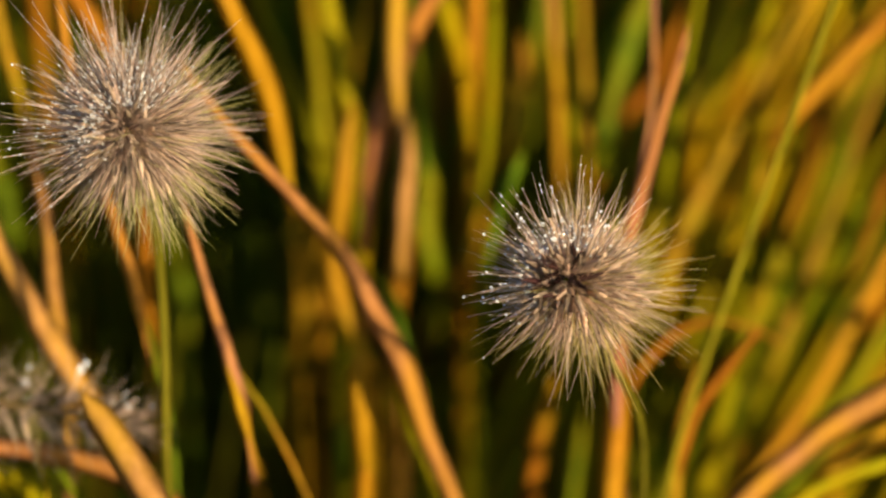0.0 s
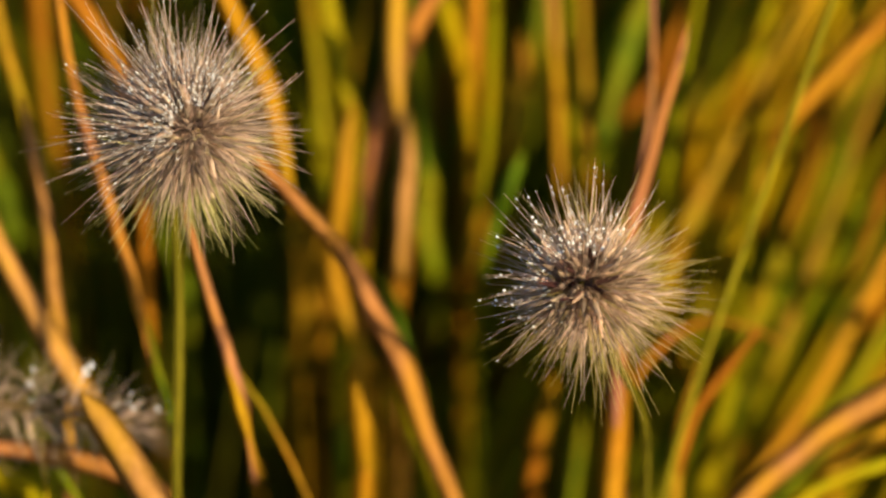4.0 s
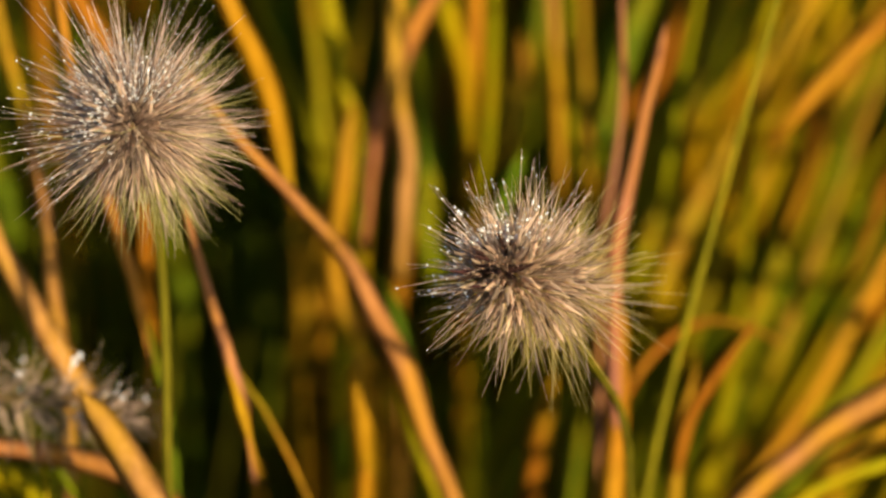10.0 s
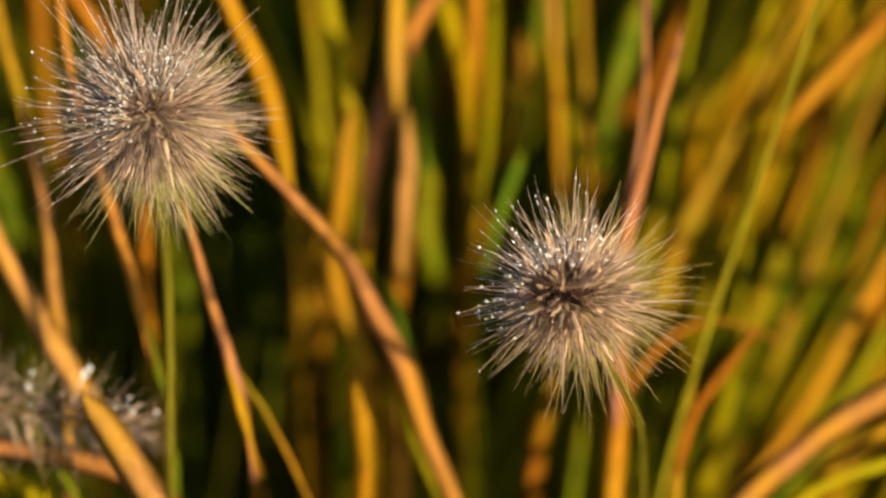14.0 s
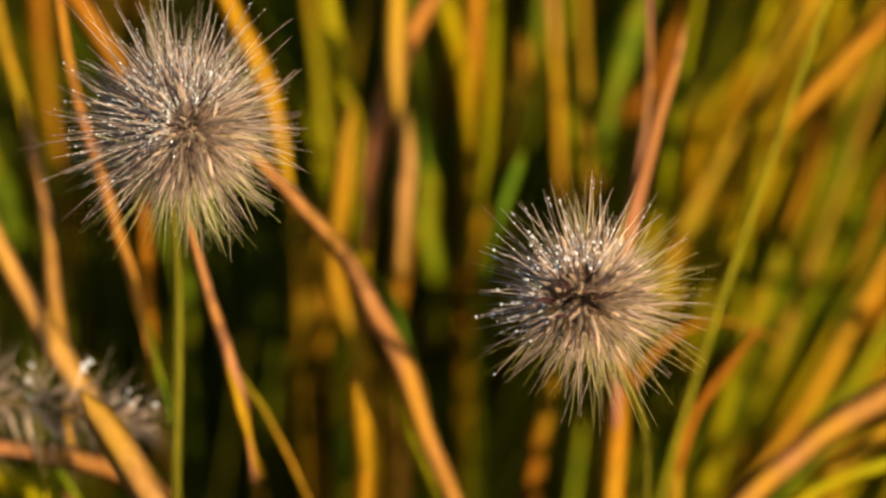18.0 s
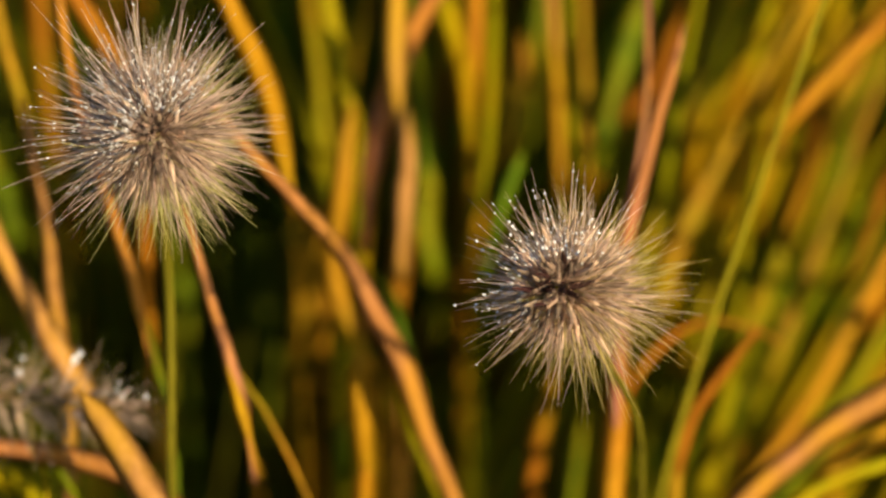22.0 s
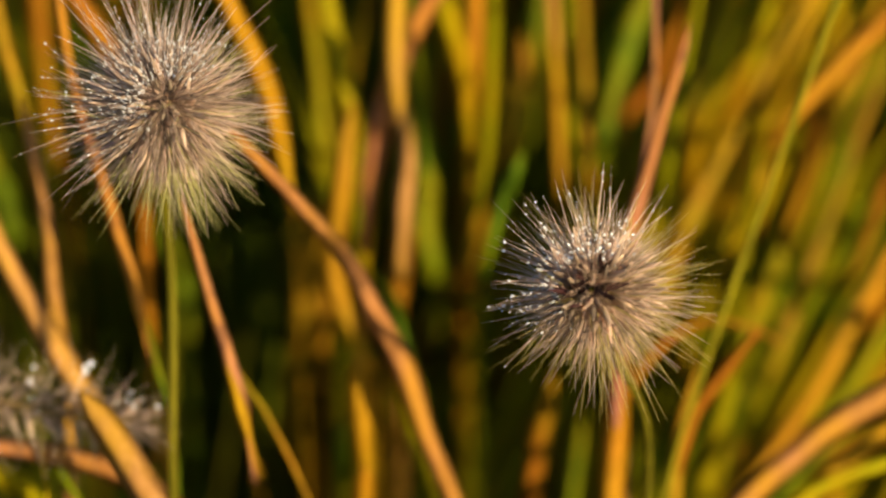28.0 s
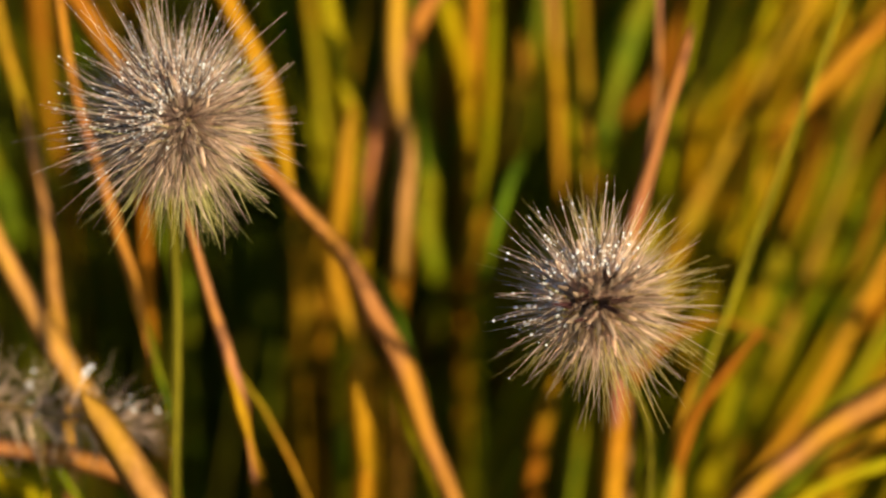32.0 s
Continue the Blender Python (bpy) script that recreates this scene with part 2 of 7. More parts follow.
blade(TUSSOCKS[0], "rose", (-0.0669, 0.3461, -0.0200, 1.5), (-0.0680, 0.3461, 0.2303, 2.6), (-0.0702, 0.3461, 0.4605, 2.9), (-0.0738, 0.3661, 0.5805, 2.9), (-0.0744, 0.3768, 0.5990, 2.9), (-0.0755, 0.3812, 0.6067, 3.1), (-0.0767, 0.3846, 0.6126, 3.4), (-0.0776, 0.3880, 0.6184, 3.4), (-0.0782, 0.3924, 0.6261, 3.1), (-0.0793, 0.3964, 0.6329, 3.1), (-0.0814, 0.4014, 0.6417, 2.7), (-0.0838, 0.4067, 0.6509, 0.1), twist=10)
blade(TUSSOCKS[0], "rust", (-0.1446, 0.7972, -0.0200, 0.8), (-0.1419, 0.7772, 0.2255, 0.8), (-0.1364, 0.7272, 0.4509, 1.2), (-0.1194, 0.6334, 0.5084, 2.7), (-0.1125, 0.5926, 0.5378, 3.7), (-0.1140, 0.5921, 0.5538, 5.2), (-0.1144, 0.5913, 0.5721, 6.1), (-0.1140, 0.5903, 0.5919, 6.4), (-0.1128, 0.5877, 0.6418, 5.1), (-0.1117, 0.5751, 0.6867, 0.6), twist=30)
blade(TUSSOCKS[0], "rose", (-0.0798, 0.5658, -0.0200, 0.3), (-0.0783, 0.5458, 0.2644, 0.3), (-0.0752, 0.4958, 0.5287, 0.4), (-0.0620, 0.4051, 0.5917, 1.0), (-0.0565, 0.3650, 0.6222, 1.3), (-0.0573, 0.3666, 0.6256, 2.1), (-0.0585, 0.3691, 0.6309, 2.6), (-0.0606, 0.3719, 0.6366, 2.6), (-0.0629, 0.3755, 0.6443, 2.5), (-0.0655, 0.3792, 0.6520, 2.3), (-0.0681, 0.3828, 0.6597, 2.1), (-0.0701, 0.3869, 0.6682, 1.9), (-0.0717, 0.3918, 0.6787, 1.9), (-0.0782, 0.4131, 0.7234, 1.5), (-0.0848, 0.4245, 0.7637, 0.2), twist=12)
blade(TUSSOCKS[0], "green", (-0.0291, 0.3360, -0.0200, 0.7), (-0.0326, 0.3360, 0.2333, 1.2), (-0.0395, 0.3360, 0.4666, 1.3), (-0.0511, 0.3560, 0.5866, 1.3), (-0.0521, 0.3626, 0.5980, 1.5), (-0.0537, 0.3669, 0.6055, 1.7), (-0.0559, 0.3707, 0.6121, 2.0), (-0.0574, 0.3737, 0.6173, 1.7), (-0.0589, 0.3767, 0.6225, 0.1), twist=20)
blade(TUSSOCKS[0], "orange", (-0.0926, 0.6466, -0.0200, 0.6), (-0.0908, 0.6266, 0.2401, 0.6), (-0.0873, 0.5766, 0.4801, 0.8), (-0.0736, 0.4860, 0.5433, 1.9), (-0.0676, 0.4463, 0.5745, 2.6), (-0.0679, 0.4482, 0.5854, 3.4), (-0.0676, 0.4501, 0.5962, 3.3), (-0.0677, 0.4527, 0.6122, 3.8), (-0.0689, 0.4548, 0.6253, 4.3), (-0.0714, 0.4557, 0.6325, 5.0), (-0.0746, 0.4563, 0.6390, 5.0), (-0.0777, 0.4568, 0.6449, 4.7), (-0.0813, 0.4572, 0.6514, 4.2), (-0.1056, 0.4604, 0.6950, 3.3), (-0.1298, 0.4535, 0.7342, 0.4), twist=12)
blade(TUSSOCKS[1], "orange", (-0.0423, 0.6042, -0.0200, 0.6), (-0.0415, 0.5842, 0.2758, 0.6), (-0.0399, 0.5342, 0.5516, 0.9), (-0.0335, 0.4400, 0.6084, 2.2), (-0.0310, 0.3983, 0.6363, 2.9), (-0.0317, 0.3984, 0.6414, 4.7), (-0.0326, 0.3984, 0.6476, 5.3), (-0.0340, 0.3983, 0.6550, 5.9), (-0.0361, 0.3980, 0.6618, 5.7), (-0.0388, 0.3975, 0.6691, 5.0), (-0.0418, 0.3970, 0.6776, 4.3), (-0.0585, 0.3937, 0.7246, 3.4), (-0.0752, 0.3805, 0.7669, 0.4), twist=8)
blade(TUSSOCKS[1], "rose", (0.0769, 0.3744, -0.0200, 2.2), (0.0651, 0.3744, 0.2270, 3.9), (0.0416, 0.3744, 0.4540, 4.4), (0.0025, 0.3741, 0.5740, 4.4), (-0.0007, 0.3740, 0.5838, 4.5), (-0.0036, 0.3739, 0.5921, 4.7), (-0.0057, 0.3738, 0.6003, 5.1), (-0.0075, 0.3737, 0.6070, 5.1), (-0.0103, 0.3734, 0.6141, 4.6), (-0.0140, 0.3728, 0.6230, 3.9), (-0.0175, 0.3722, 0.6315, 3.5), (-0.0211, 0.3714, 0.6379, 3.2), (-0.0251, 0.3703, 0.6438, 2.9), (-0.0295, 0.3690, 0.6503, 2.7), (-0.0343, 0.3676, 0.6572, 2.7), (-0.0388, 0.3661, 0.6640, 2.4), (-0.0425, 0.3649, 0.6706, 2.0), (-0.0451, 0.3640, 0.6754, 1.4), (-0.0468, 0.3633, 0.6793, 0.1), twist=14)
blade(TUSSOCKS[1], "olive", (0.0854, 0.3808, -0.0200, 1.5), (0.0719, 0.3808, 0.2168, 2.7), (0.0447, 0.3808, 0.4335, 2.9), (-0.0005, 0.4008, 0.5535, 2.9), (-0.0023, 0.4024, 0.5584, 3.2), (-0.0051, 0.4047, 0.5657, 4.2), (-0.0068, 0.4071, 0.5729, 4.6), (-0.0084, 0.4091, 0.5789, 3.6), (-0.0114, 0.4118, 0.5872, 0.2), twist=20)
blade(TUSSOCKS[1], "green", (-0.0061, 0.6392, -0.0200, 0.7), (-0.0060, 0.6192, 0.2336, 0.7), (-0.0057, 0.5692, 0.4673, 1.0), (-0.0061, 0.4798, 0.5324, 2.3), (-0.0070, 0.4405, 0.5643, 3.1), (-0.0094, 0.4444, 0.5711, 3.9), (-0.0122, 0.4483, 0.5778, 3.9), (-0.0151, 0.4515, 0.5835, 0.2), twist=20)
blade(TUSSOCKS[0], "rose", (0.0861, 0.3458, -0.0200, 2.8), (0.0634, 0.3458, 0.2300, 5.0), (0.0181, 0.3458, 0.4601, 5.6), (-0.0574, 0.3658, 0.5801, 5.6), (-0.0608, 0.3682, 0.5856, 6.3), (-0.0636, 0.3701, 0.5900, 6.3), (-0.0667, 0.3721, 0.5945, 5.6), (-0.0704, 0.3744, 0.5999, 5.1), (-0.0736, 0.3766, 0.6051, 5.3), (-0.0769, 0.3788, 0.6102, 5.6), (-0.0803, 0.3813, 0.6159, 4.9), (-0.0835, 0.3836, 0.6213, 4.4), (-0.0867, 0.3863, 0.6274, 4.4), (-0.0898, 0.3893, 0.6343, 4.2), (-0.1091, 0.4078, 0.6766, 3.4), (-0.1283, 0.4163, 0.7146, 0.4), twist=8)
blade(TUSSOCKS[0], "rose", (0.1398, 0.3185, -0.0200, 2.6), (0.1098, 0.3185, 0.2401, 4.7), (0.0498, 0.3185, 0.4803, 5.2), (-0.0502, 0.3385, 0.6003, 5.2), (-0.0553, 0.3406, 0.6039, 5.0), (-0.0605, 0.3417, 0.6059, 4.8), (-0.0657, 0.3425, 0.6073, 4.6), (-0.0709, 0.3431, 0.6083, 4.4), (-0.0766, 0.3436, 0.6091, 4.1), (-0.0813, 0.3438, 0.6095, 3.7), (-0.0875, 0.3442, 0.6101, 3.3), (-0.1371, 0.3471, 0.6151, 2.7), (-0.1868, 0.3400, 0.6197, 0.3), twist=10)
blade(TUSSOCKS[0], "straw", (0.0644, 0.4093, -0.0200, 2.6), (0.0411, 0.4093, 0.2214, 4.7), (-0.0056, 0.4093, 0.4427, 5.2), (-0.0833, 0.3893, 0.5627, 5.2), (-0.0877, 0.3868, 0.5694, 5.9), (-0.0915, 0.3843, 0.5743, 5.8), (-0.0953, 0.3818, 0.5787, 4.6), (-0.1252, 0.3617, 0.6133, 3.7), (-0.1551, 0.3316, 0.6445, 0.5), twist=15)
blade(TUSSOCKS[0], "green", (0.0271, 0.3647, -0.0200, 1.0), (0.0119, 0.3647, 0.2333, 1.8), (-0.0185, 0.3647, 0.4666, 2.0), (-0.0692, 0.3560, 0.5866, 2.0), (-0.0710, 0.3557, 0.5909, 2.0), (-0.0729, 0.3554, 0.5958, 1.9), (-0.0744, 0.3551, 0.5999, 1.7), (-0.0757, 0.3549, 0.6046, 0.1), twist=15)
blade(TUSSOCKS[0], "olive", (-0.0464, 0.3198, -0.0200, 0.5), (-0.0505, 0.3198, 0.2393, 0.9), (-0.0588, 0.3198, 0.4786, 1.0), (-0.0727, 0.3398, 0.5986, 1.0), (-0.0731, 0.3419, 0.6022, 1.0), (-0.0741, 0.3445, 0.6067, 0.9), (-0.0752, 0.3471, 0.6112, 0.1), twist=15)
blade(TUSSOCKS[1], "mauve", (-0.0498, 0.5344, -0.0200, 0.2), (-0.0489, 0.5144, 0.2572, 0.2), (-0.0470, 0.4644, 0.5144, 0.3), (-0.0385, 0.3765, 0.5821, 0.8), (-0.0350, 0.3376, 0.6147, 1.0), (-0.0357, 0.3389, 0.6206, 2.8), (-0.0370, 0.3401, 0.6264, 2.7), (-0.0383, 0.3413, 0.6320, 2.4), (-0.0398, 0.3423, 0.6372, 2.2), (-0.0415, 0.3436, 0.6437, 1.9), (-0.0431, 0.3450, 0.6504, 1.6), (-0.0444, 0.3460, 0.6558, 1.2), (-0.0456, 0.3470, 0.6611, 0.1), twist=6)
blade(TUSSOCKS[1], "orange", (-0.0485, 0.5349, -0.0200, 0.3), (-0.0476, 0.5149, 0.2576, 0.3), (-0.0458, 0.4649, 0.5152, 0.4), (-0.0378, 0.3768, 0.5827, 0.9), (-0.0348, 0.3378, 0.6152, 1.2), (-0.0358, 0.3380, 0.6206, 2.8), (-0.0370, 0.3381, 0.6259, 1.6), (-0.0383, 0.3382, 0.6318, 0.1), twist=8)
blade(TUSSOCKS[1], "rust", (0.0748, 0.3366, -0.0200, 0.8), (0.0589, 0.3366, 0.2338, 1.4), (0.0272, 0.3366, 0.4676, 1.5), (-0.0257, 0.3566, 0.5876, 1.5), (-0.0289, 0.3592, 0.5948, 1.5), (-0.0317, 0.3611, 0.6003, 1.5), (-0.0345, 0.3629, 0.6054, 1.3), (-0.0372, 0.3642, 0.6093, 1.1), (-0.0393, 0.3655, 0.6130, 0.1), twist=62)
blade(TUSSOCKS[1], "straw", (-0.0286, 0.7185, -0.0200, 0.9), (-0.0281, 0.6985, 0.2298, 0.9), (-0.0270, 0.6485, 0.4596, 1.3), (-0.0231, 0.5566, 0.5205, 3.1), (-0.0213, 0.5165, 0.5511, 4.1), (-0.0212, 0.5191, 0.5590, 5.3), (-0.0223, 0.5233, 0.5718, 5.0), (-0.0234, 0.5272, 0.5838, 5.0), (-0.0256, 0.5301, 0.5929, 5.5), (-0.0281, 0.5336, 0.6041, 5.5), (-0.0305, 0.5376, 0.6165, 5.2), (-0.0392, 0.5524, 0.6634, 4.2), (-0.0480, 0.5572, 0.7057, 0.5), twist=12)
blade(TUSSOCKS[1], "olive", (-0.0414, 0.7935, -0.0200, 1.0), (-0.0406, 0.7735, 0.2223, 1.0), (-0.0391, 0.7235, 0.4445, 1.5), (-0.0346, 0.6302, 0.5029, 3.5), (-0.0330, 0.5897, 0.5327, 4.6), (-0.0352, 0.5980, 0.5471, 5.0), (-0.0372, 0.6079, 0.5644, 5.0), (-0.0397, 0.6179, 0.5816, 5.0), (-0.0459, 0.6427, 0.6246, 4.0), (-0.0521, 0.6575, 0.6632, 0.5), twist=12)
blade(TUSSOCKS[1], "orange", (-0.0235, 0.6558, -0.0200, 0.9), (-0.0230, 0.6358, 0.2335, 0.9), (-0.0221, 0.5858, 0.4670, 1.4), (-0.0203, 0.4956, 0.5308, 3.2), (-0.0206, 0.4560, 0.5622, 4.3), (-0.0230, 0.4577, 0.5685, 6.1), (-0.0250, 0.4594, 0.5749, 6.4), (-0.0257, 0.4613, 0.5815, 6.1), (-0.0247, 0.4630, 0.5874, 5.5), (-0.0237, 0.4652, 0.5953, 6.3), (-0.0229, 0.4668, 0.6011, 6.3), (-0.0219, 0.4691, 0.6095, 5.2), (-0.0203, 0.4713, 0.6178, 0.2), twist=10)
blade(TUSSOCKS[1], "rust", (-0.0673, 0.8596, -0.0200, 0.6), (-0.0660, 0.8396, 0.1635, 0.6), (-0.0635, 0.7896, 0.3270, 0.9), (-0.0551, 0.7008, 0.3932, 2.0), (-0.0506, 0.6627, 0.4272, 2.7), (-0.0474, 0.6638, 0.4470, 7.7), (-0.0452, 0.6645, 0.4622, 10.7), (-0.0424, 0.6650, 0.4750, 10.6), (-0.0392, 0.6654, 0.4899, 7.5), (-0.0286, 0.6668, 0.5387, 6.0), (-0.0181, 0.6582, 0.5827, 0.8), twist=15)
blade(TUSSOCKS[1], "orange", (-0.0518, 0.8089, -0.0200, 0.5), (-0.0508, 0.7889, 0.1776, 0.5), (-0.0488, 0.7389, 0.3551, 0.7), (-0.0423, 0.6501, 0.4215, 1.6), (-0.0389, 0.6119, 0.4553, 2.2), (-0.0373, 0.6097, 0.4715, 7.1), (-0.0354, 0.6073, 0.4874, 7.7), (-0.0319, 0.6048, 0.5010, 0.4), twist=20)
blade(TUSSOCKS[1], "rose", (-0.0259, 0.6673, -0.0200, 0.5), (-0.0254, 0.6473, 0.2507, 0.5), (-0.0244, 0.5973, 0.5014, 0.8), (-0.0201, 0.5044, 0.5606, 1.8), (-0.0179, 0.4637, 0.5900, 2.4), (-0.0170, 0.4676, 0.5992, 4.7), (-0.0158, 0.4702, 0.6052, 5.5), (-0.0142, 0.4727, 0.6113, 6.0), (-0.0123, 0.4753, 0.6173, 6.5), (-0.0106, 0.4776, 0.6230, 6.5), (-0.0081, 0.4799, 0.6285, 6.0), (-0.0044, 0.4825, 0.6348, 5.5), (0.0008, 0.4853, 0.6420, 4.4), (0.0286, 0.5006, 0.6806, 3.5), (0.0565, 0.5058, 0.7154, 0.4), twist=10)
blade(TUSSOCKS[1], "rose", (-0.0138, 0.6576, -0.0200, 0.8), (-0.0135, 0.6376, 0.2496, 0.8), (-0.0130, 0.5876, 0.4992, 1.2), (-0.0106, 0.4953, 0.5593, 2.7), (-0.0094, 0.4548, 0.5891, 3.6), (-0.0091, 0.4563, 0.5927, 4.4), (-0.0087, 0.4596, 0.6005, 5.2), (-0.0080, 0.4626, 0.6077, 4.7), (-0.0088, 0.4652, 0.6137, 4.7), (-0.0103, 0.4676, 0.6196, 5.2), (-0.0109, 0.4706, 0.6267, 5.7), (-0.0108, 0.4739, 0.6344, 5.7), (-0.0105, 0.4773, 0.6427, 5.1), (-0.0089, 0.4967, 0.6887, 4.1), (-0.0074, 0.5060, 0.7302, 0.5), twist=12)
blade(TUSSOCKS[1], "rust", (-0.0188, 0.7321, -0.0200, 1.0), (-0.0184, 0.7121, 0.2126, 1.0), (-0.0177, 0.6621, 0.4253, 1.5), (-0.0147, 0.5720, 0.4891, 3.5), (-0.0130, 0.5327, 0.5211, 4.7), (-0.0117, 0.5346, 0.5344, 5.5), (-0.0104, 0.5363, 0.5476, 5.5), (-0.0103, 0.5378, 0.5589, 0.3), twist=12)
blade(TUSSOCKS[1], "straw", (0.0089, 0.7011, -0.0200, 0.9), (0.0087, 0.6811, 0.2583, 0.9), (0.0084, 0.6311, 0.5165, 1.3), (0.0067, 0.5360, 0.5718, 3.1), (0.0058, 0.4943, 0.5996, 4.1), (0.0049, 0.4917, 0.6130, 5.7), (0.0029, 0.4894, 0.6230, 6.7), (0.0005, 0.4872, 0.6315, 6.8), (-0.0021, 0.4847, 0.6409, 5.7), (-0.0151, 0.4720, 0.6875, 4.6), (-0.0280, 0.4493, 0.7294, 0.6), twist=5)
blade(TUSSOCKS[1], "orange", (0.0077, 0.7563, -0.0200, 1.0), (0.0076, 0.7363, 0.2480, 1.0), (0.0073, 0.6863, 0.4961, 1.5), (0.0068, 0.5908, 0.5508, 3.4), (0.0070, 0.5492, 0.5786, 4.5), (0.0081, 0.5501, 0.5899, 4.8), (0.0084, 0.5509, 0.6010, 5.1), (0.0086, 0.5517, 0.6120, 4.7), (0.0096, 0.5552, 0.6618, 3.8), (0.0107, 0.5486, 0.7067, 0.5), twist=10)
blade(TUSSOCKS[1], "olive", (0.0111, 0.7167, -0.0200, 0.4), (0.0109, 0.6967, 0.2428, 0.4), (0.0105, 0.6467, 0.4855, 0.6), (0.0097, 0.5532, 0.5436, 1.5), (0.0098, 0.5123, 0.5727, 2.0), (0.0109, 0.5122, 0.5809, 3.2), (0.0116, 0.5120, 0.5954, 4.2), (0.0119, 0.5115, 0.6112, 4.5), (0.0121, 0.5108, 0.6281, 4.4), (0.0127, 0.5087, 0.6781, 3.5), (0.0134, 0.4965, 0.7230, 0.4), twist=10)
blade(TUSSOCKS[2], "rust", (0.0244, 0.8007, -0.0200, 0.9), (0.0240, 0.7807, 0.2285, 0.9), (0.0231, 0.7307, 0.4570, 1.3), (0.0207, 0.6364, 0.5137, 3.0), (0.0201, 0.5955, 0.5428, 4.0), (0.0212, 0.6000, 0.5507, 5.0), (0.0227, 0.6046, 0.5586, 6.3), (0.0232, 0.6083, 0.5651, 5.6), (0.0232, 0.6112, 0.5701, 0.2), twist=10)
blade(TUSSOCKS[2], "orange", (0.0283, 0.8353, -0.0200, 1.1), (0.0278, 0.8153, 0.2295, 1.1), (0.0267, 0.7653, 0.4590, 1.6), (0.0241, 0.6700, 0.5138, 3.6), (0.0235, 0.6286, 0.5422, 4.8), (0.0244, 0.6282, 0.5501, 5.2), (0.0250, 0.6279, 0.5554, 0.2), twist=10)
blade(TUSSOCKS[2], "rose", (0.0441, 0.7711, -0.0200, 0.6), (0.0432, 0.7511, 0.2319, 0.6), (0.0416, 0.7011, 0.4638, 0.9), (0.0357, 0.6073, 0.5213, 2.1), (0.0329, 0.5665, 0.5506, 2.9), (0.0322, 0.5697, 0.5641, 3.5), (0.0314, 0.5724, 0.5758, 3.8), (0.0306, 0.5751, 0.5875, 3.7), (0.0295, 0.5777, 0.5990, 3.7), (0.0248, 0.5887, 0.6476, 3.0), (0.0202, 0.5897, 0.6913, 0.4), twist=10)
blade(TUSSOCKS[2], "orange", (0.0414, 0.7321, -0.0200, 0.7), (0.0406, 0.7121, 0.2416, 0.7), (0.0390, 0.6621, 0.4831, 0.9), (0.0332, 0.5682, 0.5406, 2.2), (0.0305, 0.5273, 0.5697, 3.0), (0.0297, 0.5293, 0.5852, 3.8), (0.0289, 0.5308, 0.5974, 3.8), (0.0277, 0.5318, 0.6065, 0.2), twist=10)
blade(TUSSOCKS[2], "rust", (0.0549, 0.7681, -0.0200, 0.6), (0.0538, 0.7481, 0.2293, 0.6), (0.0517, 0.6981, 0.4586, 0.8), (0.0444, 0.6048, 0.5169, 1.9), (0.0410, 0.5641, 0.5465, 2.5), (0.0401, 0.5682, 0.5622, 3.2), (0.0394, 0.5717, 0.5753, 3.3), (0.0385, 0.5746, 0.5869, 3.1), (0.0380, 0.5777, 0.5990, 3.1), (0.0359, 0.5900, 0.6475, 2.5), (0.0339, 0.5923, 0.6910, 0.3), twist=10)
blade(TUSSOCKS[2], "olive", (0.0504, 0.7869, -0.0200, 0.7), (0.0494, 0.7669, 0.2310, 0.7), (0.0475, 0.7169, 0.4621, 1.0), (0.0407, 0.6227, 0.5190, 2.4), (0.0373, 0.5818, 0.5480, 3.2), (0.0361, 0.5845, 0.5611, 3.2), (0.0350, 0.5879, 0.5773, 3.2), (0.0346, 0.5911, 0.5932, 3.2), (0.0333, 0.6010, 0.6422, 2.5), (0.0319, 0.6009, 0.6863, 0.3), twist=10)
blade(TUSSOCKS[2], "green", (0.0120, 0.6578, -0.0200, 0.6), (0.0118, 0.6378, 0.2498, 0.6), (0.0114, 0.5878, 0.4996, 0.9), (0.0107, 0.4954, 0.5595, 2.1), (0.0112, 0.4548, 0.5891, 2.9), (0.0134, 0.4587, 0.5958, 3.6), (0.0155, 0.4616, 0.6009, 3.9), (0.0170, 0.4635, 0.6043, 3.4), (0.0187, 0.4657, 0.6080, 0.2), twist=15)
blade(TUSSOCKS[1], "green", (-0.0380, 0.7665, -0.0200, 1.1), (-0.0373, 0.7465, 0.2279, 1.1), (-0.0358, 0.6965, 0.4557, 1.6), (-0.0325, 0.6032, 0.5142, 3.8), (-0.0321, 0.5625, 0.5437, 5.1), (-0.0343, 0.5608, 0.5536, 6.6), (-0.0370, 0.5586, 0.5644, 6.5), (-0.0402, 0.5561, 0.5760, 5.8), (-0.0430, 0.5537, 0.5865, 3.9), (-0.0559, 0.5429, 0.6336, 3.2), (-0.0688, 0.5221, 0.6759, 0.4), twist=12)
blade(TUSSOCKS[1], "green", (-0.0014, 0.8040, -0.0200, 1.4), (-0.0014, 0.7840, 0.2023, 1.4), (-0.0013, 0.7340, 0.4047, 2.0), (-0.0023, 0.6426, 0.4665, 4.7), (-0.0035, 0.6031, 0.4980, 6.2), (-0.0055, 0.6083, 0.5070, 7.6), (-0.0048, 0.6139, 0.5167, 7.6), (-0.0055, 0.6204, 0.5280, 6.9), (-0.0073, 0.6273, 0.5400, 4.5), (-0.0135, 0.6521, 0.5830, 3.6), (-0.0197, 0.6670, 0.6216, 0.5), twist=12)
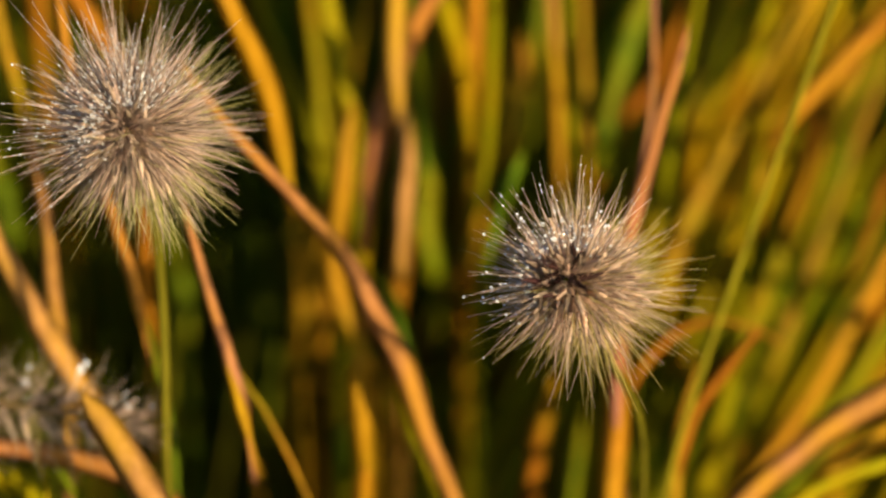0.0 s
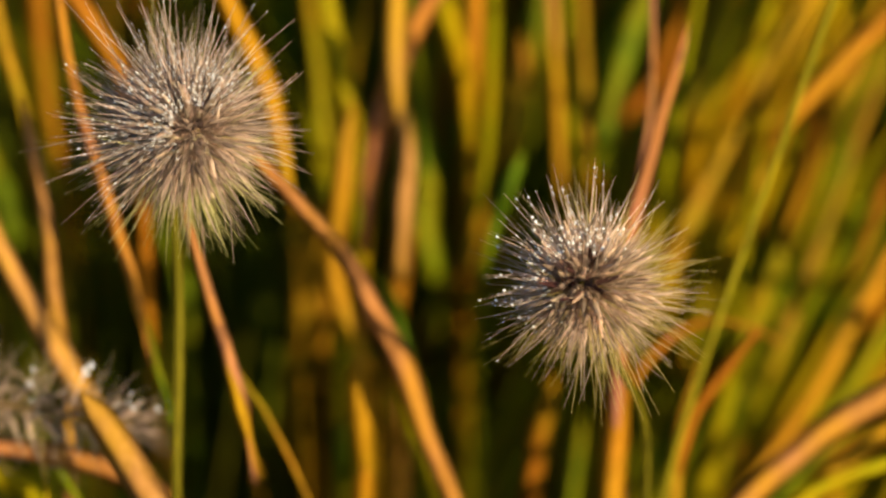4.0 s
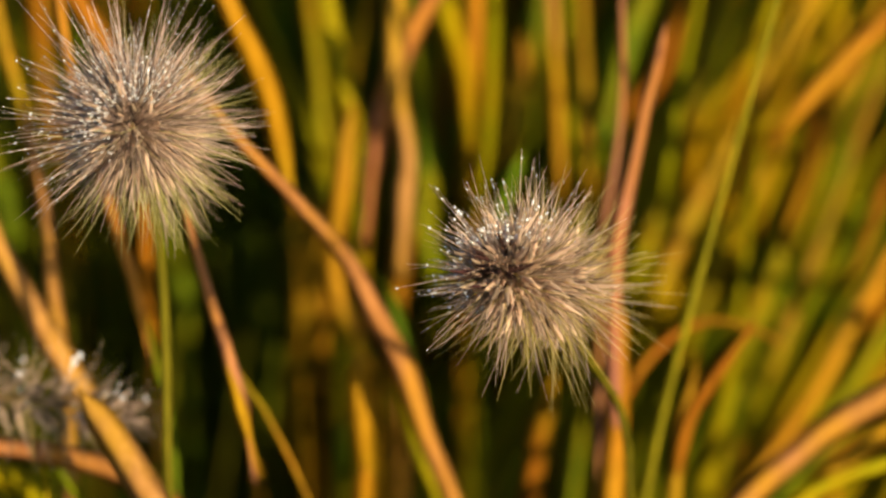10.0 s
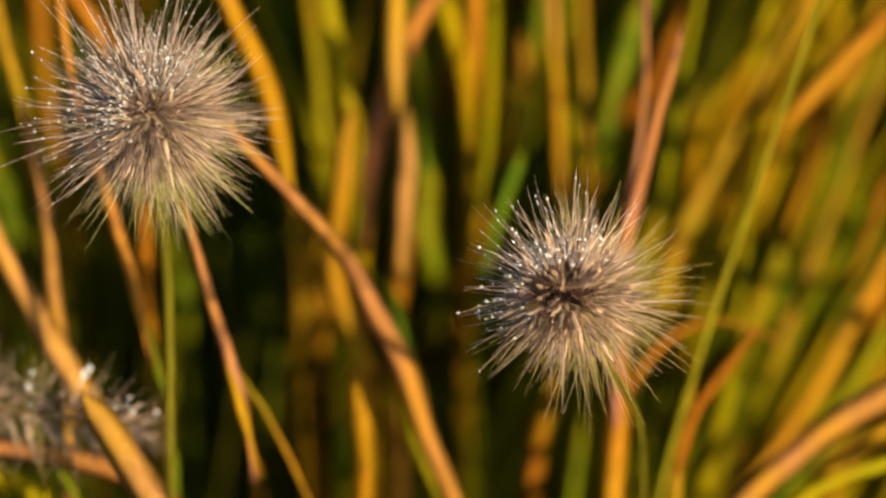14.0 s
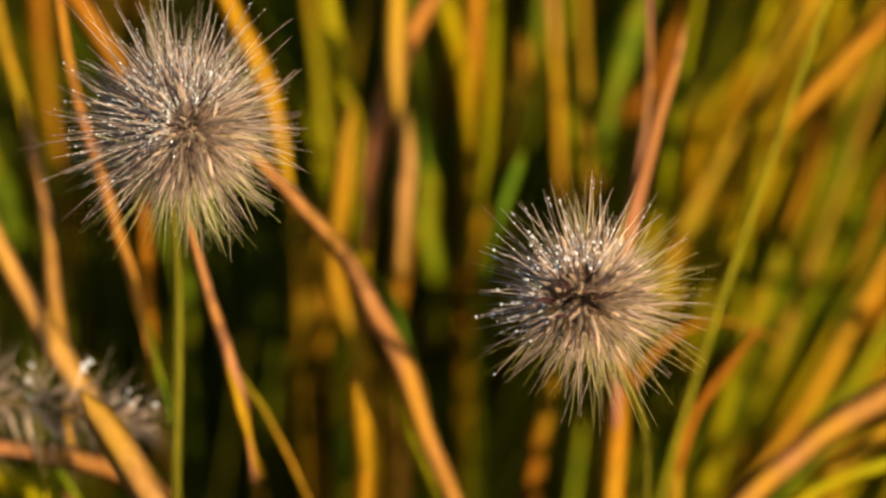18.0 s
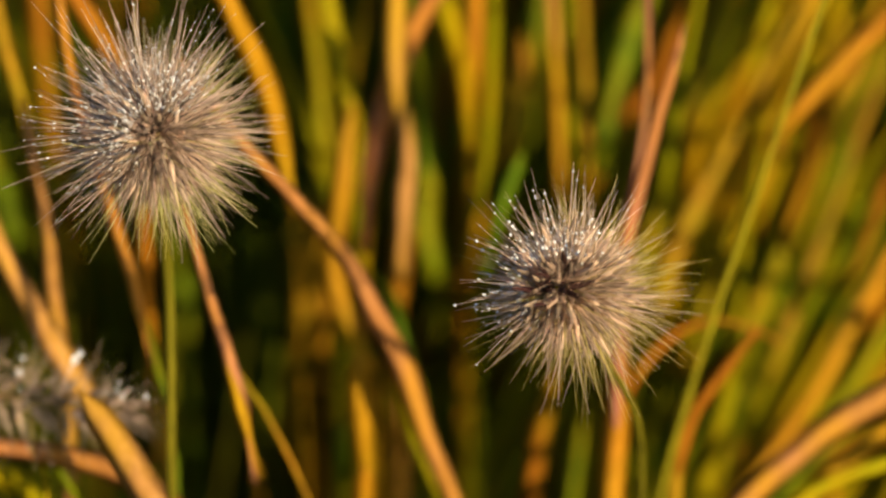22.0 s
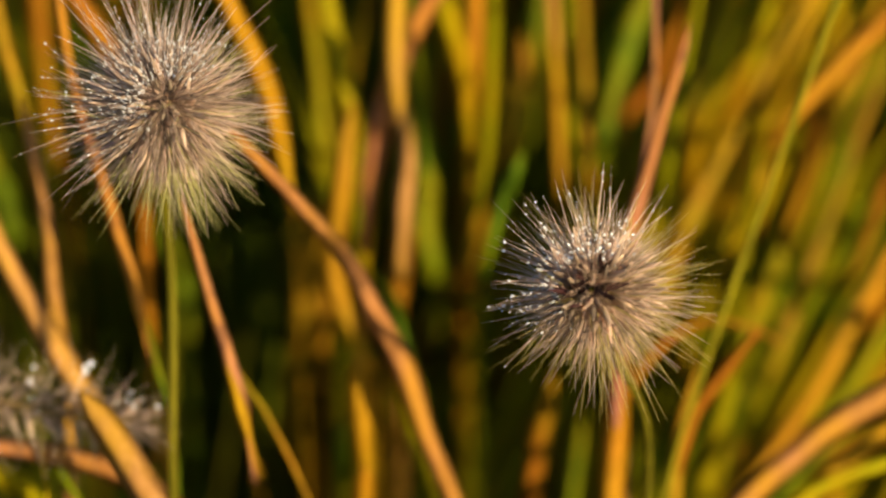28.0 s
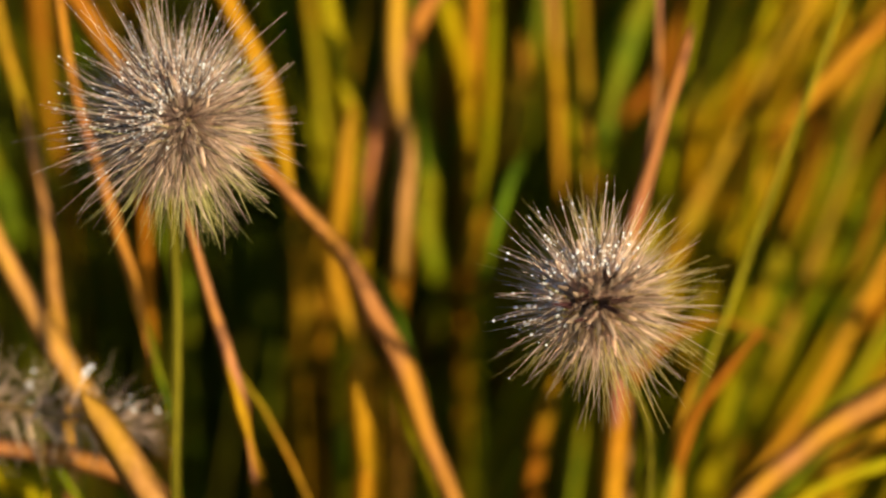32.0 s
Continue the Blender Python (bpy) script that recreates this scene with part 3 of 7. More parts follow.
blade(TUSSOCKS[2], "green", (0.0338, 0.8785, -0.0200, 1.8), (0.0331, 0.8585, 0.2089, 1.8), (0.0319, 0.8085, 0.4177, 2.6), (0.0287, 0.7144, 0.4748, 6.2), (0.0278, 0.6738, 0.5045, 8.3), (0.0296, 0.6823, 0.5191, 8.3), (0.0311, 0.6888, 0.5305, 6.8), (0.0368, 0.7137, 0.5735, 5.4), (0.0425, 0.7285, 0.6122, 0.7), twist=12)
blade(TUSSOCKS[1], "rust", (0.0128, 0.8512, -0.0200, 1.2), (0.0126, 0.8312, 0.1852, 1.2), (0.0121, 0.7812, 0.3704, 1.8), (0.0111, 0.6904, 0.4332, 4.2), (0.0109, 0.6513, 0.4655, 5.6), (0.0118, 0.6503, 0.4855, 6.3), (0.0106, 0.6491, 0.5028, 6.6), (0.0097, 0.6480, 0.5177, 5.4), (0.0069, 0.6442, 0.5675, 4.3), (0.0041, 0.6303, 0.6123, 0.5), twist=12)
blade(TUSSOCKS[1], "orange", (-0.0225, 0.5803, -0.0200, 1.0), (-0.0221, 0.5603, 0.2406, 1.0), (-0.0212, 0.5103, 0.4812, 1.5), (-0.0178, 0.4226, 0.5493, 3.5), (-0.0164, 0.3839, 0.5824, 4.6), (-0.0167, 0.3848, 0.5874, 5.5), (-0.0171, 0.3858, 0.5930, 5.5), (-0.0171, 0.3868, 0.5991, 5.0), (-0.0173, 0.3875, 0.6030, 0.2), twist=5)
blade(TUSSOCKS[1], "rust", (-0.0254, 0.6228, -0.0200, 1.0), (-0.0250, 0.6028, 0.2195, 1.0), (-0.0240, 0.5528, 0.4390, 1.5), (-0.0199, 0.4661, 0.5087, 3.5), (-0.0179, 0.4281, 0.5429, 4.7), (-0.0177, 0.4307, 0.5474, 4.4), (-0.0177, 0.4333, 0.5519, 0.2), twist=5)
blade(TUSSOCKS[1], "orange", (-0.0282, 0.3930, -0.0200, 2.7), (-0.0263, 0.3930, 0.2254, 4.8), (-0.0226, 0.3930, 0.4509, 5.3), (-0.0165, 0.3773, 0.5709, 5.3), (-0.0161, 0.3763, 0.5787, 4.8), (-0.0155, 0.3757, 0.5826, 0.2), twist=5)
blade(TUSSOCKS[1], "green", (-0.0345, 0.6489, -0.0200, 0.8), (-0.0339, 0.6289, 0.2131, 0.8), (-0.0326, 0.5789, 0.4262, 1.2), (-0.0272, 0.4919, 0.4954, 2.9), (-0.0244, 0.4539, 0.5295, 3.8), (-0.0239, 0.4569, 0.5349, 4.7), (-0.0230, 0.4593, 0.5390, 0.2), twist=5)
blade(TUSSOCKS[1], "green", (-0.1162, 0.8861, -0.0200, 1.2), (-0.1141, 0.8661, 0.1575, 1.2), (-0.1097, 0.8161, 0.3149, 1.7), (-0.0973, 0.7272, 0.3809, 3.9), (-0.0917, 0.6892, 0.4150, 5.2), (-0.0917, 0.6952, 0.4255, 6.9), (-0.0941, 0.7013, 0.4360, 6.1), (-0.0993, 0.7073, 0.4465, 4.0), (-0.1192, 0.7303, 0.4863, 3.2), (-0.1391, 0.7432, 0.5220, 0.4), twist=25)
blade(TUSSOCKS[0], "green", (-0.1690, 0.8093, -0.0200, 1.5), (-0.1658, 0.7893, 0.2070, 1.5), (-0.1595, 0.7393, 0.4139, 2.2), (-0.1402, 0.6473, 0.4745, 5.2), (-0.1323, 0.6074, 0.5055, 6.9), (-0.1349, 0.6135, 0.5160, 8.7), (-0.1392, 0.6187, 0.5250, 6.9), (-0.1584, 0.6418, 0.5650, 5.5), (-0.1777, 0.6548, 0.6009, 0.7), twist=5)
blade(TUSSOCKS[2], "rust", (0.0082, 0.4868, -0.0200, 2.5), (0.0103, 0.4868, 0.1907, 4.4), (0.0147, 0.4868, 0.3815, 4.9), (0.0219, 0.4712, 0.5015, 4.9), (0.0228, 0.4694, 0.5151, 5.1), (0.0241, 0.4675, 0.5276, 5.3), (0.0260, 0.4656, 0.5389, 4.4), (0.0272, 0.4642, 0.5473, 0.2), twist=8)
blade(TUSSOCKS[2], "green", (0.0024, 0.5215, -0.0200, 1.7), (0.0079, 0.5215, 0.1647, 3.0), (0.0190, 0.5215, 0.3294, 3.3), (0.0375, 0.5415, 0.4494, 3.3), (0.0402, 0.5515, 0.4666, 3.0), (0.0418, 0.5565, 0.4753, 0.2), twist=8)
rosy_leaf = blade(TUSSOCKS[2], "red", (0.0343, 0.3734, 0.5932, 1.3), (0.0344, 0.3758, 0.6010, 2.5), (0.0346, 0.3787, 0.6110, 3.3), (0.0351, 0.3820, 0.6220, 3.7), (0.0361, 0.3845, 0.6307, 3.5), (0.0379, 0.3865, 0.6377, 3.2), (0.0396, 0.3881, 0.6437, 2.8), (0.0411, 0.3897, 0.6496, 2.6), (0.0424, 0.3912, 0.6549, 2.4), (0.0441, 0.3926, 0.6602, 2.2), (0.0458, 0.3943, 0.6665, 1.8), (0.0469, 0.3956, 0.6712, 0.1), twist=10)
blade(TUSSOCKS[2], "orange", (0.0171, 0.3514, -0.0200, 2.6), (0.0197, 0.3514, 0.2276, 4.7), (0.0250, 0.3514, 0.4552, 5.2), (0.0337, 0.3714, 0.5752, 5.2), (0.0343, 0.3752, 0.5837, 5.2), (0.0347, 0.3780, 0.5900, 5.2), (0.0349, 0.3808, 0.5963, 5.0), (0.0349, 0.3837, 0.6025, 4.7), (0.0351, 0.3869, 0.6098, 3.8), (0.0352, 0.3888, 0.6140, 0.2), twist=6)
blade(TUSSOCKS[2], "green", (0.0591, 0.8008, -0.0200, 1.8), (0.0580, 0.7808, 0.2286, 1.8), (0.0558, 0.7308, 0.4572, 2.7), (0.0495, 0.6365, 0.5138, 6.2), (0.0475, 0.5955, 0.5428, 8.3), (0.0499, 0.6013, 0.5529, 9.3), (0.0533, 0.6079, 0.5644, 10.0), (0.0571, 0.6137, 0.5744, 10.0), (0.0607, 0.6187, 0.5830, 9.3), (0.0779, 0.6422, 0.6237, 7.4), (0.0952, 0.6557, 0.6603, 0.9), twist=5)
blade(TUSSOCKS[2], "rust", (0.0578, 0.8699, -0.0200, 1.2), (0.0567, 0.8499, 0.2014, 1.2), (0.0545, 0.7999, 0.4029, 1.8), (0.0502, 0.7067, 0.4614, 4.2), (0.0499, 0.6663, 0.4915, 5.6), (0.0547, 0.6678, 0.5055, 6.3), (0.0606, 0.6685, 0.5165, 6.8), (0.0673, 0.6682, 0.5239, 6.8), (0.0720, 0.6689, 0.5337, 6.8), (0.0745, 0.6701, 0.5451, 6.2), (0.0768, 0.6714, 0.5583, 5.4), (0.0855, 0.6764, 0.6073, 4.3), (0.0941, 0.6714, 0.6514, 0.5), twist=8)
blade(TUSSOCKS[2], "olive", (0.0779, 0.7439, -0.0200, 0.6), (0.0765, 0.7239, 0.2373, 0.6), (0.0735, 0.6739, 0.4746, 0.9), (0.0638, 0.5802, 0.5323, 2.0), (0.0600, 0.5393, 0.5615, 2.7), (0.0618, 0.5418, 0.5755, 2.7), (0.0635, 0.5442, 0.5894, 2.7), (0.0657, 0.5465, 0.6030, 2.2), (0.0734, 0.5546, 0.6517, 1.8), (0.0811, 0.5527, 0.6956, 0.2), twist=8)
bent_leaf = blade(TUSSOCKS[2], "rust", (0.0477, 0.3808, 0.5769, 2.1), (0.0486, 0.3816, 0.5826, 3.0), (0.0506, 0.3826, 0.5899, 3.2), (0.0539, 0.3831, 0.5961, 3.2), (0.0579, 0.3835, 0.6024, 2.9), (0.0616, 0.3838, 0.6081, 2.2), (0.0636, 0.3839, 0.6114, 0.1), twist=8)
blade(TUSSOCKS[2], "rust", (0.0305, 0.3632, -0.0200, 1.8), (0.0332, 0.3632, 0.2233, 3.2), (0.0386, 0.3632, 0.4466, 3.5), (0.0477, 0.3832, 0.5666, 3.5), (0.0483, 0.3863, 0.5743, 3.5), (0.0490, 0.3895, 0.5821, 3.0), (0.0506, 0.3921, 0.5887, 2.3), (0.0528, 0.3948, 0.5954, 0.1), twist=8)
blade(TUSSOCKS[2], "rust", (0.0523, 0.6243, -0.0200, 0.6), (0.0513, 0.6043, 0.2352, 0.6), (0.0493, 0.5543, 0.4705, 0.8), (0.0433, 0.4651, 0.5360, 1.9), (0.0418, 0.4258, 0.5678, 2.5), (0.0445, 0.4282, 0.5720, 3.0), (0.0482, 0.4303, 0.5757, 2.9), (0.0521, 0.4320, 0.5786, 2.5), (0.0561, 0.4330, 0.5803, 1.9), (0.0612, 0.4335, 0.5812, 1.5), (0.0659, 0.4331, 0.5805, 1.3), (0.0703, 0.4323, 0.5792, 1.1), (0.0743, 0.4313, 0.5775, 0.9), (0.0781, 0.4301, 0.5753, 0.1), twist=24)
blade(TUSSOCKS[2], "rose", (-0.1292, 0.3575, -0.0200, 2.9), (-0.0992, 0.3575, 0.2256, 5.2), (-0.0392, 0.3575, 0.4513, 5.8), (0.0608, 0.3775, 0.5713, 5.8), (0.0663, 0.3819, 0.5744, 6.0), (0.0721, 0.3860, 0.5771, 6.1), (0.0781, 0.3902, 0.5799, 6.3), (0.0843, 0.3940, 0.5821, 7.1), (0.0919, 0.3980, 0.5842, 7.1), (0.1020, 0.4031, 0.5866, 6.7), (0.1459, 0.4249, 0.5967, 5.3), (0.1897, 0.4367, 0.6059, 0.7), twist=8)
blade(TUSSOCKS[2], "orange", (-0.1119, 0.3808, -0.0200, 2.5), (-0.0819, 0.3808, 0.2168, 4.4), (-0.0219, 0.3808, 0.4335, 4.9), (0.0781, 0.4008, 0.5535, 4.9), (0.0830, 0.4037, 0.5586, 5.2), (0.0892, 0.4063, 0.5631, 5.6), (0.0963, 0.4087, 0.5674, 8.1), (0.1063, 0.4103, 0.5700, 8.6), (0.1542, 0.4176, 0.5826, 6.9), (0.2020, 0.4149, 0.5940, 0.9), twist=8)
blade(TUSSOCKS[2], "straw", (-0.1166, 0.3690, -0.0200, 1.9), (-0.0866, 0.3690, 0.2211, 3.4), (-0.0266, 0.3690, 0.4422, 3.8), (0.0734, 0.3890, 0.5622, 3.8), (0.0794, 0.3911, 0.5658, 3.8), (0.0865, 0.3926, 0.5684, 3.8), (0.0935, 0.3937, 0.5703, 3.8), (0.1032, 0.3950, 0.5725, 3.6), (0.1515, 0.4015, 0.5838, 2.9), (0.1998, 0.3979, 0.5939, 0.4), twist=8)
blade(TUSSOCKS[2], "green", (-0.1110, 0.4277, -0.0200, 1.4), (-0.0810, 0.4277, 0.1994, 2.5), (-0.0210, 0.4277, 0.3988, 2.7), (0.0790, 0.4477, 0.5188, 2.7), (0.0824, 0.4496, 0.5221, 2.7), (0.0870, 0.4521, 0.5264, 3.0), (0.0920, 0.4545, 0.5307, 3.3), (0.0969, 0.4565, 0.5340, 2.7), (0.1023, 0.4590, 0.5384, 0.3), twist=8)
blade(TUSSOCKS[2], "orange", (0.1021, 0.6935, -0.0200, 1.0), (0.1001, 0.6735, 0.1937, 1.0), (0.0963, 0.6235, 0.3874, 1.5), (0.0855, 0.5366, 0.4568, 3.4), (0.0828, 0.4984, 0.4907, 4.5), (0.0888, 0.5010, 0.4990, 5.1), (0.0955, 0.5041, 0.5087, 5.7), (0.1007, 0.5069, 0.5173, 6.0), (0.1048, 0.5097, 0.5256, 5.7), (0.1081, 0.5122, 0.5329, 5.5), (0.1126, 0.5145, 0.5402, 5.5), (0.1170, 0.5174, 0.5489, 5.0), (0.1222, 0.5199, 0.5569, 4.0), (0.1489, 0.5325, 0.5972, 3.2), (0.1756, 0.5351, 0.6335, 0.4), twist=8)
blade(TUSSOCKS[2], "orange", (0.1078, 0.7039, -0.0200, 1.0), (0.1058, 0.6839, 0.2607, 1.0), (0.1017, 0.6339, 0.5214, 1.5), (0.0890, 0.5379, 0.5750, 3.5), (0.0852, 0.4954, 0.6014, 4.7), (0.0905, 0.4984, 0.6067, 5.5), (0.0962, 0.5013, 0.6117, 6.0), (0.1017, 0.5041, 0.6165, 6.0), (0.1076, 0.5070, 0.6216, 5.8), (0.1161, 0.5115, 0.6293, 5.8), (0.1506, 0.5296, 0.6606, 4.6), (0.1851, 0.5377, 0.6888, 0.6), twist=8)
blade(TUSSOCKS[2], "straw", (0.0973, 0.8004, -0.0200, 1.0), (0.0954, 0.7804, 0.2282, 1.0), (0.0918, 0.7304, 0.4565, 1.4), (0.0820, 0.6359, 0.5128, 3.4), (0.0793, 0.5946, 0.5414, 4.5), (0.0832, 0.5941, 0.5518, 5.4), (0.0863, 0.5936, 0.5603, 6.0), (0.0891, 0.5931, 0.5704, 6.2), (0.0912, 0.5926, 0.5813, 5.9), (0.0938, 0.5919, 0.5946, 5.2), (0.1035, 0.5893, 0.6436, 4.2), (0.1131, 0.5766, 0.6877, 0.5), twist=8)
blade(TUSSOCKS[2], "straw", (0.0896, 0.7713, -0.0200, 0.9), (0.0879, 0.7513, 0.2320, 0.9), (0.0845, 0.7013, 0.4641, 1.4), (0.0741, 0.6074, 0.5215, 3.2), (0.0702, 0.5665, 0.5506, 4.3), (0.0719, 0.5671, 0.5610, 4.9), (0.0748, 0.5674, 0.5696, 4.2), (0.0816, 0.5669, 0.5802, 2.3), (0.1084, 0.5648, 0.6224, 1.9), (0.1353, 0.5527, 0.6603, 0.2), twist=8)
blade(TUSSOCKS[2], "straw", (0.1040, 0.7918, -0.0200, 1.2), (0.1020, 0.7718, 0.2208, 1.2), (0.0981, 0.7218, 0.4417, 1.8), (0.0877, 0.6284, 0.4998, 4.1), (0.0850, 0.5876, 0.5291, 5.5), (0.0893, 0.5913, 0.5356, 6.6), (0.0931, 0.5955, 0.5428, 6.1), (0.0964, 0.5992, 0.5493, 3.7), (0.1167, 0.6221, 0.5888, 2.9), (0.1370, 0.6349, 0.6244, 0.4), twist=8)
blade(TUSSOCKS[2], "orange", (0.1281, 0.7813, -0.0200, 1.1), (0.1257, 0.7613, 0.2117, 1.1), (0.1209, 0.7113, 0.4235, 1.6), (0.1062, 0.6196, 0.4845, 3.9), (0.1006, 0.5797, 0.5155, 5.1), (0.1020, 0.5776, 0.5281, 6.2), (0.1040, 0.5756, 0.5385, 7.0), (0.1056, 0.5735, 0.5487, 6.4), (0.1076, 0.5713, 0.5589, 3.5), (0.1172, 0.5606, 0.6068, 2.8), (0.1268, 0.5400, 0.6499, 0.3), twist=8)
blade(TUSSOCKS[2], "straw", (0.1265, 0.8102, -0.0200, 1.0), (0.1241, 0.7902, 0.2367, 1.0), (0.1193, 0.7402, 0.4735, 1.4), (0.1051, 0.6446, 0.5278, 3.4), (0.0997, 0.6029, 0.5557, 4.5), (0.1026, 0.6075, 0.5636, 5.5), (0.1064, 0.6125, 0.5723, 5.6), (0.1097, 0.6179, 0.5816, 5.0), (0.1244, 0.6418, 0.6230, 4.0), (0.1391, 0.6557, 0.6602, 0.5), twist=8)
blade(TUSSOCKS[2], "orange", (0.1413, 0.8284, -0.0200, 1.1), (0.1386, 0.8084, 0.2235, 1.1), (0.1333, 0.7584, 0.4470, 1.7), (0.1192, 0.6636, 0.5027, 3.9), (0.1150, 0.6221, 0.5310, 5.2), (0.1205, 0.6265, 0.5385, 5.9), (0.1253, 0.6308, 0.5460, 5.9), (0.1292, 0.6343, 0.5520, 3.8), (0.1533, 0.6562, 0.5899, 3.0), (0.1773, 0.6681, 0.6241, 0.4), twist=8)
blade(TUSSOCKS[2], "rust", (0.1470, 0.7423, -0.0200, 0.9), (0.1442, 0.7223, 0.2214, 0.9), (0.1387, 0.6723, 0.4428, 1.3), (0.1210, 0.5805, 0.5039, 3.1), (0.1142, 0.5405, 0.5345, 4.2), (0.1168, 0.5414, 0.5447, 4.6), (0.1194, 0.5424, 0.5564, 4.3), (0.1237, 0.5431, 0.5681, 3.8), (0.1409, 0.5458, 0.6150, 3.0), (0.1580, 0.5386, 0.6572, 0.4), twist=8)
blade(TUSSOCKS[2], "olive", (0.0482, 0.5177, -0.0200, 3.7), (0.0520, 0.5177, 0.1734, 6.6), (0.0597, 0.5177, 0.3467, 7.3), (0.0724, 0.5181, 0.4667, 7.3), (0.0734, 0.5181, 0.4765, 7.2), (0.0756, 0.5180, 0.4918, 7.2), (0.0776, 0.5177, 0.5088, 6.1), (0.0782, 0.5174, 0.5235, 3.0), (0.0801, 0.5163, 0.5734, 2.4), (0.0820, 0.5052, 0.6184, 0.3), twist=8)
blade(TUSSOCKS[2], "olive", (0.1161, 0.7748, -0.0200, 1.1), (0.1139, 0.7548, 0.1771, 1.1), (0.1095, 0.7048, 0.3542, 1.7), (0.0980, 0.6170, 0.4221, 3.9), (0.0945, 0.5789, 0.4560, 5.2), (0.0983, 0.5760, 0.4703, 6.3), (0.1023, 0.5728, 0.4845, 6.2), (0.1055, 0.5698, 0.4982, 4.1), (0.1166, 0.5591, 0.5458, 3.3), (0.1277, 0.5385, 0.5887, 0.4), twist=8)
blade(TUSSOCKS[2], "olive", (0.1302, 0.7051, -0.0200, 1.0), (0.1277, 0.6851, 0.2037, 1.0), (0.1228, 0.6351, 0.4074, 1.5), (0.1084, 0.5464, 0.4739, 3.4), (0.1040, 0.5075, 0.5064, 4.5), (0.1100, 0.5113, 0.5130, 5.2), (0.1153, 0.5158, 0.5209, 5.2), (0.1206, 0.5204, 0.5287, 3.8), (0.1458, 0.5420, 0.5661, 3.0), (0.1710, 0.5536, 0.5998, 0.4), twist=8)
blade(TUSSOCKS[2], "rust", (0.0131, 0.3690, -0.0200, 1.7), (0.0186, 0.3690, 0.2211, 3.0), (0.0297, 0.3690, 0.4422, 3.3), (0.0482, 0.3890, 0.5622, 3.3), (0.0491, 0.3926, 0.5684, 3.3), (0.0501, 0.3956, 0.5736, 2.9), (0.0510, 0.3986, 0.5787, 0.1), twist=8)
blade(TUSSOCKS[2], "olive", (0.0943, 0.7904, -0.0200, 1.4), (0.0926, 0.7704, 0.1906, 1.4), (0.0890, 0.7204, 0.3812, 2.0), (0.0794, 0.6307, 0.4458, 4.7), (0.0764, 0.5918, 0.4785, 6.2), (0.0817, 0.5996, 0.4920, 7.4), (0.0880, 0.6083, 0.5070, 7.4), (0.0954, 0.6170, 0.5220, 5.2), (0.1151, 0.6399, 0.5618, 4.2), (0.1349, 0.6529, 0.5976, 0.5), twist=5)
blade(TUSSOCKS[2], "straw", (0.0922, 0.8468, -0.0200, 1.4), (0.0904, 0.8268, 0.1814, 1.4), (0.0870, 0.7768, 0.3629, 2.0), (0.0778, 0.6865, 0.4264, 4.8), (0.0746, 0.6476, 0.4590, 6.4), (0.0784, 0.6560, 0.4736, 7.1), (0.0833, 0.6644, 0.4883, 7.1), (0.0896, 0.6729, 0.5029, 5.1), (0.1073, 0.6963, 0.5434, 4.1), (0.1250, 0.7097, 0.5798, 0.5), twist=5)
blade(TUSSOCKS[2], "olive", (0.1084, 0.7610, -0.0200, 1.1), (0.1063, 0.7410, 0.1941, 1.1), (0.1022, 0.6910, 0.3882, 1.6), (0.0905, 0.6018, 0.4538, 3.7), (0.0865, 0.5631, 0.4868, 5.0), (0.0913, 0.5698, 0.4982, 6.1), (0.0969, 0.5764, 0.5097, 6.6), (0.1031, 0.5830, 0.5212, 5.0), (0.1240, 0.6057, 0.5605, 4.0), (0.1450, 0.6184, 0.5959, 0.5), twist=5)
blade(TUSSOCKS[2], "orange", (0.0962, 0.8126, -0.0200, 1.2), (0.0944, 0.7926, 0.1808, 1.2), (0.0907, 0.7426, 0.3616, 1.7), (0.0814, 0.6532, 0.4269, 4.1), (0.0786, 0.6146, 0.4600, 5.4), (0.0831, 0.6209, 0.4709, 6.1), (0.0876, 0.6263, 0.4803, 6.1), (0.0930, 0.6318, 0.4896, 3.2), (0.1154, 0.6541, 0.5284, 2.6), (0.1378, 0.6665, 0.5632, 0.3), twist=5)
blade(TUSSOCKS[2], "rust", (0.1236, 0.7620, -0.0200, 1.1), (0.1213, 0.7420, 0.1950, 1.1), (0.1166, 0.6920, 0.3900, 1.6), (0.1031, 0.6027, 0.4554, 3.7), (0.0982, 0.5639, 0.4882, 5.0), (0.1039, 0.5714, 0.5011, 6.0), (0.1089, 0.5781, 0.5126, 6.1), (0.1138, 0.5847, 0.5241, 4.1), (0.1314, 0.6081, 0.5647, 3.3), (0.1489, 0.6215, 0.6012, 0.4), twist=5)
blade(TUSSOCKS[2], "rust", (0.0775, 0.7734, -0.0200, 1.4), (0.0761, 0.7534, 0.2048, 1.4), (0.0731, 0.7034, 0.4097, 2.0), (0.0654, 0.6126, 0.4724, 4.6), (0.0632, 0.5731, 0.5040, 6.1), (0.0684, 0.5797, 0.5155, 7.6), (0.0743, 0.5859, 0.5263, 8.1), (0.0810, 0.5922, 0.5371, 5.0), (0.1045, 0.6142, 0.5753, 4.0), (0.1280, 0.6263, 0.6096, 0.5), twist=5)
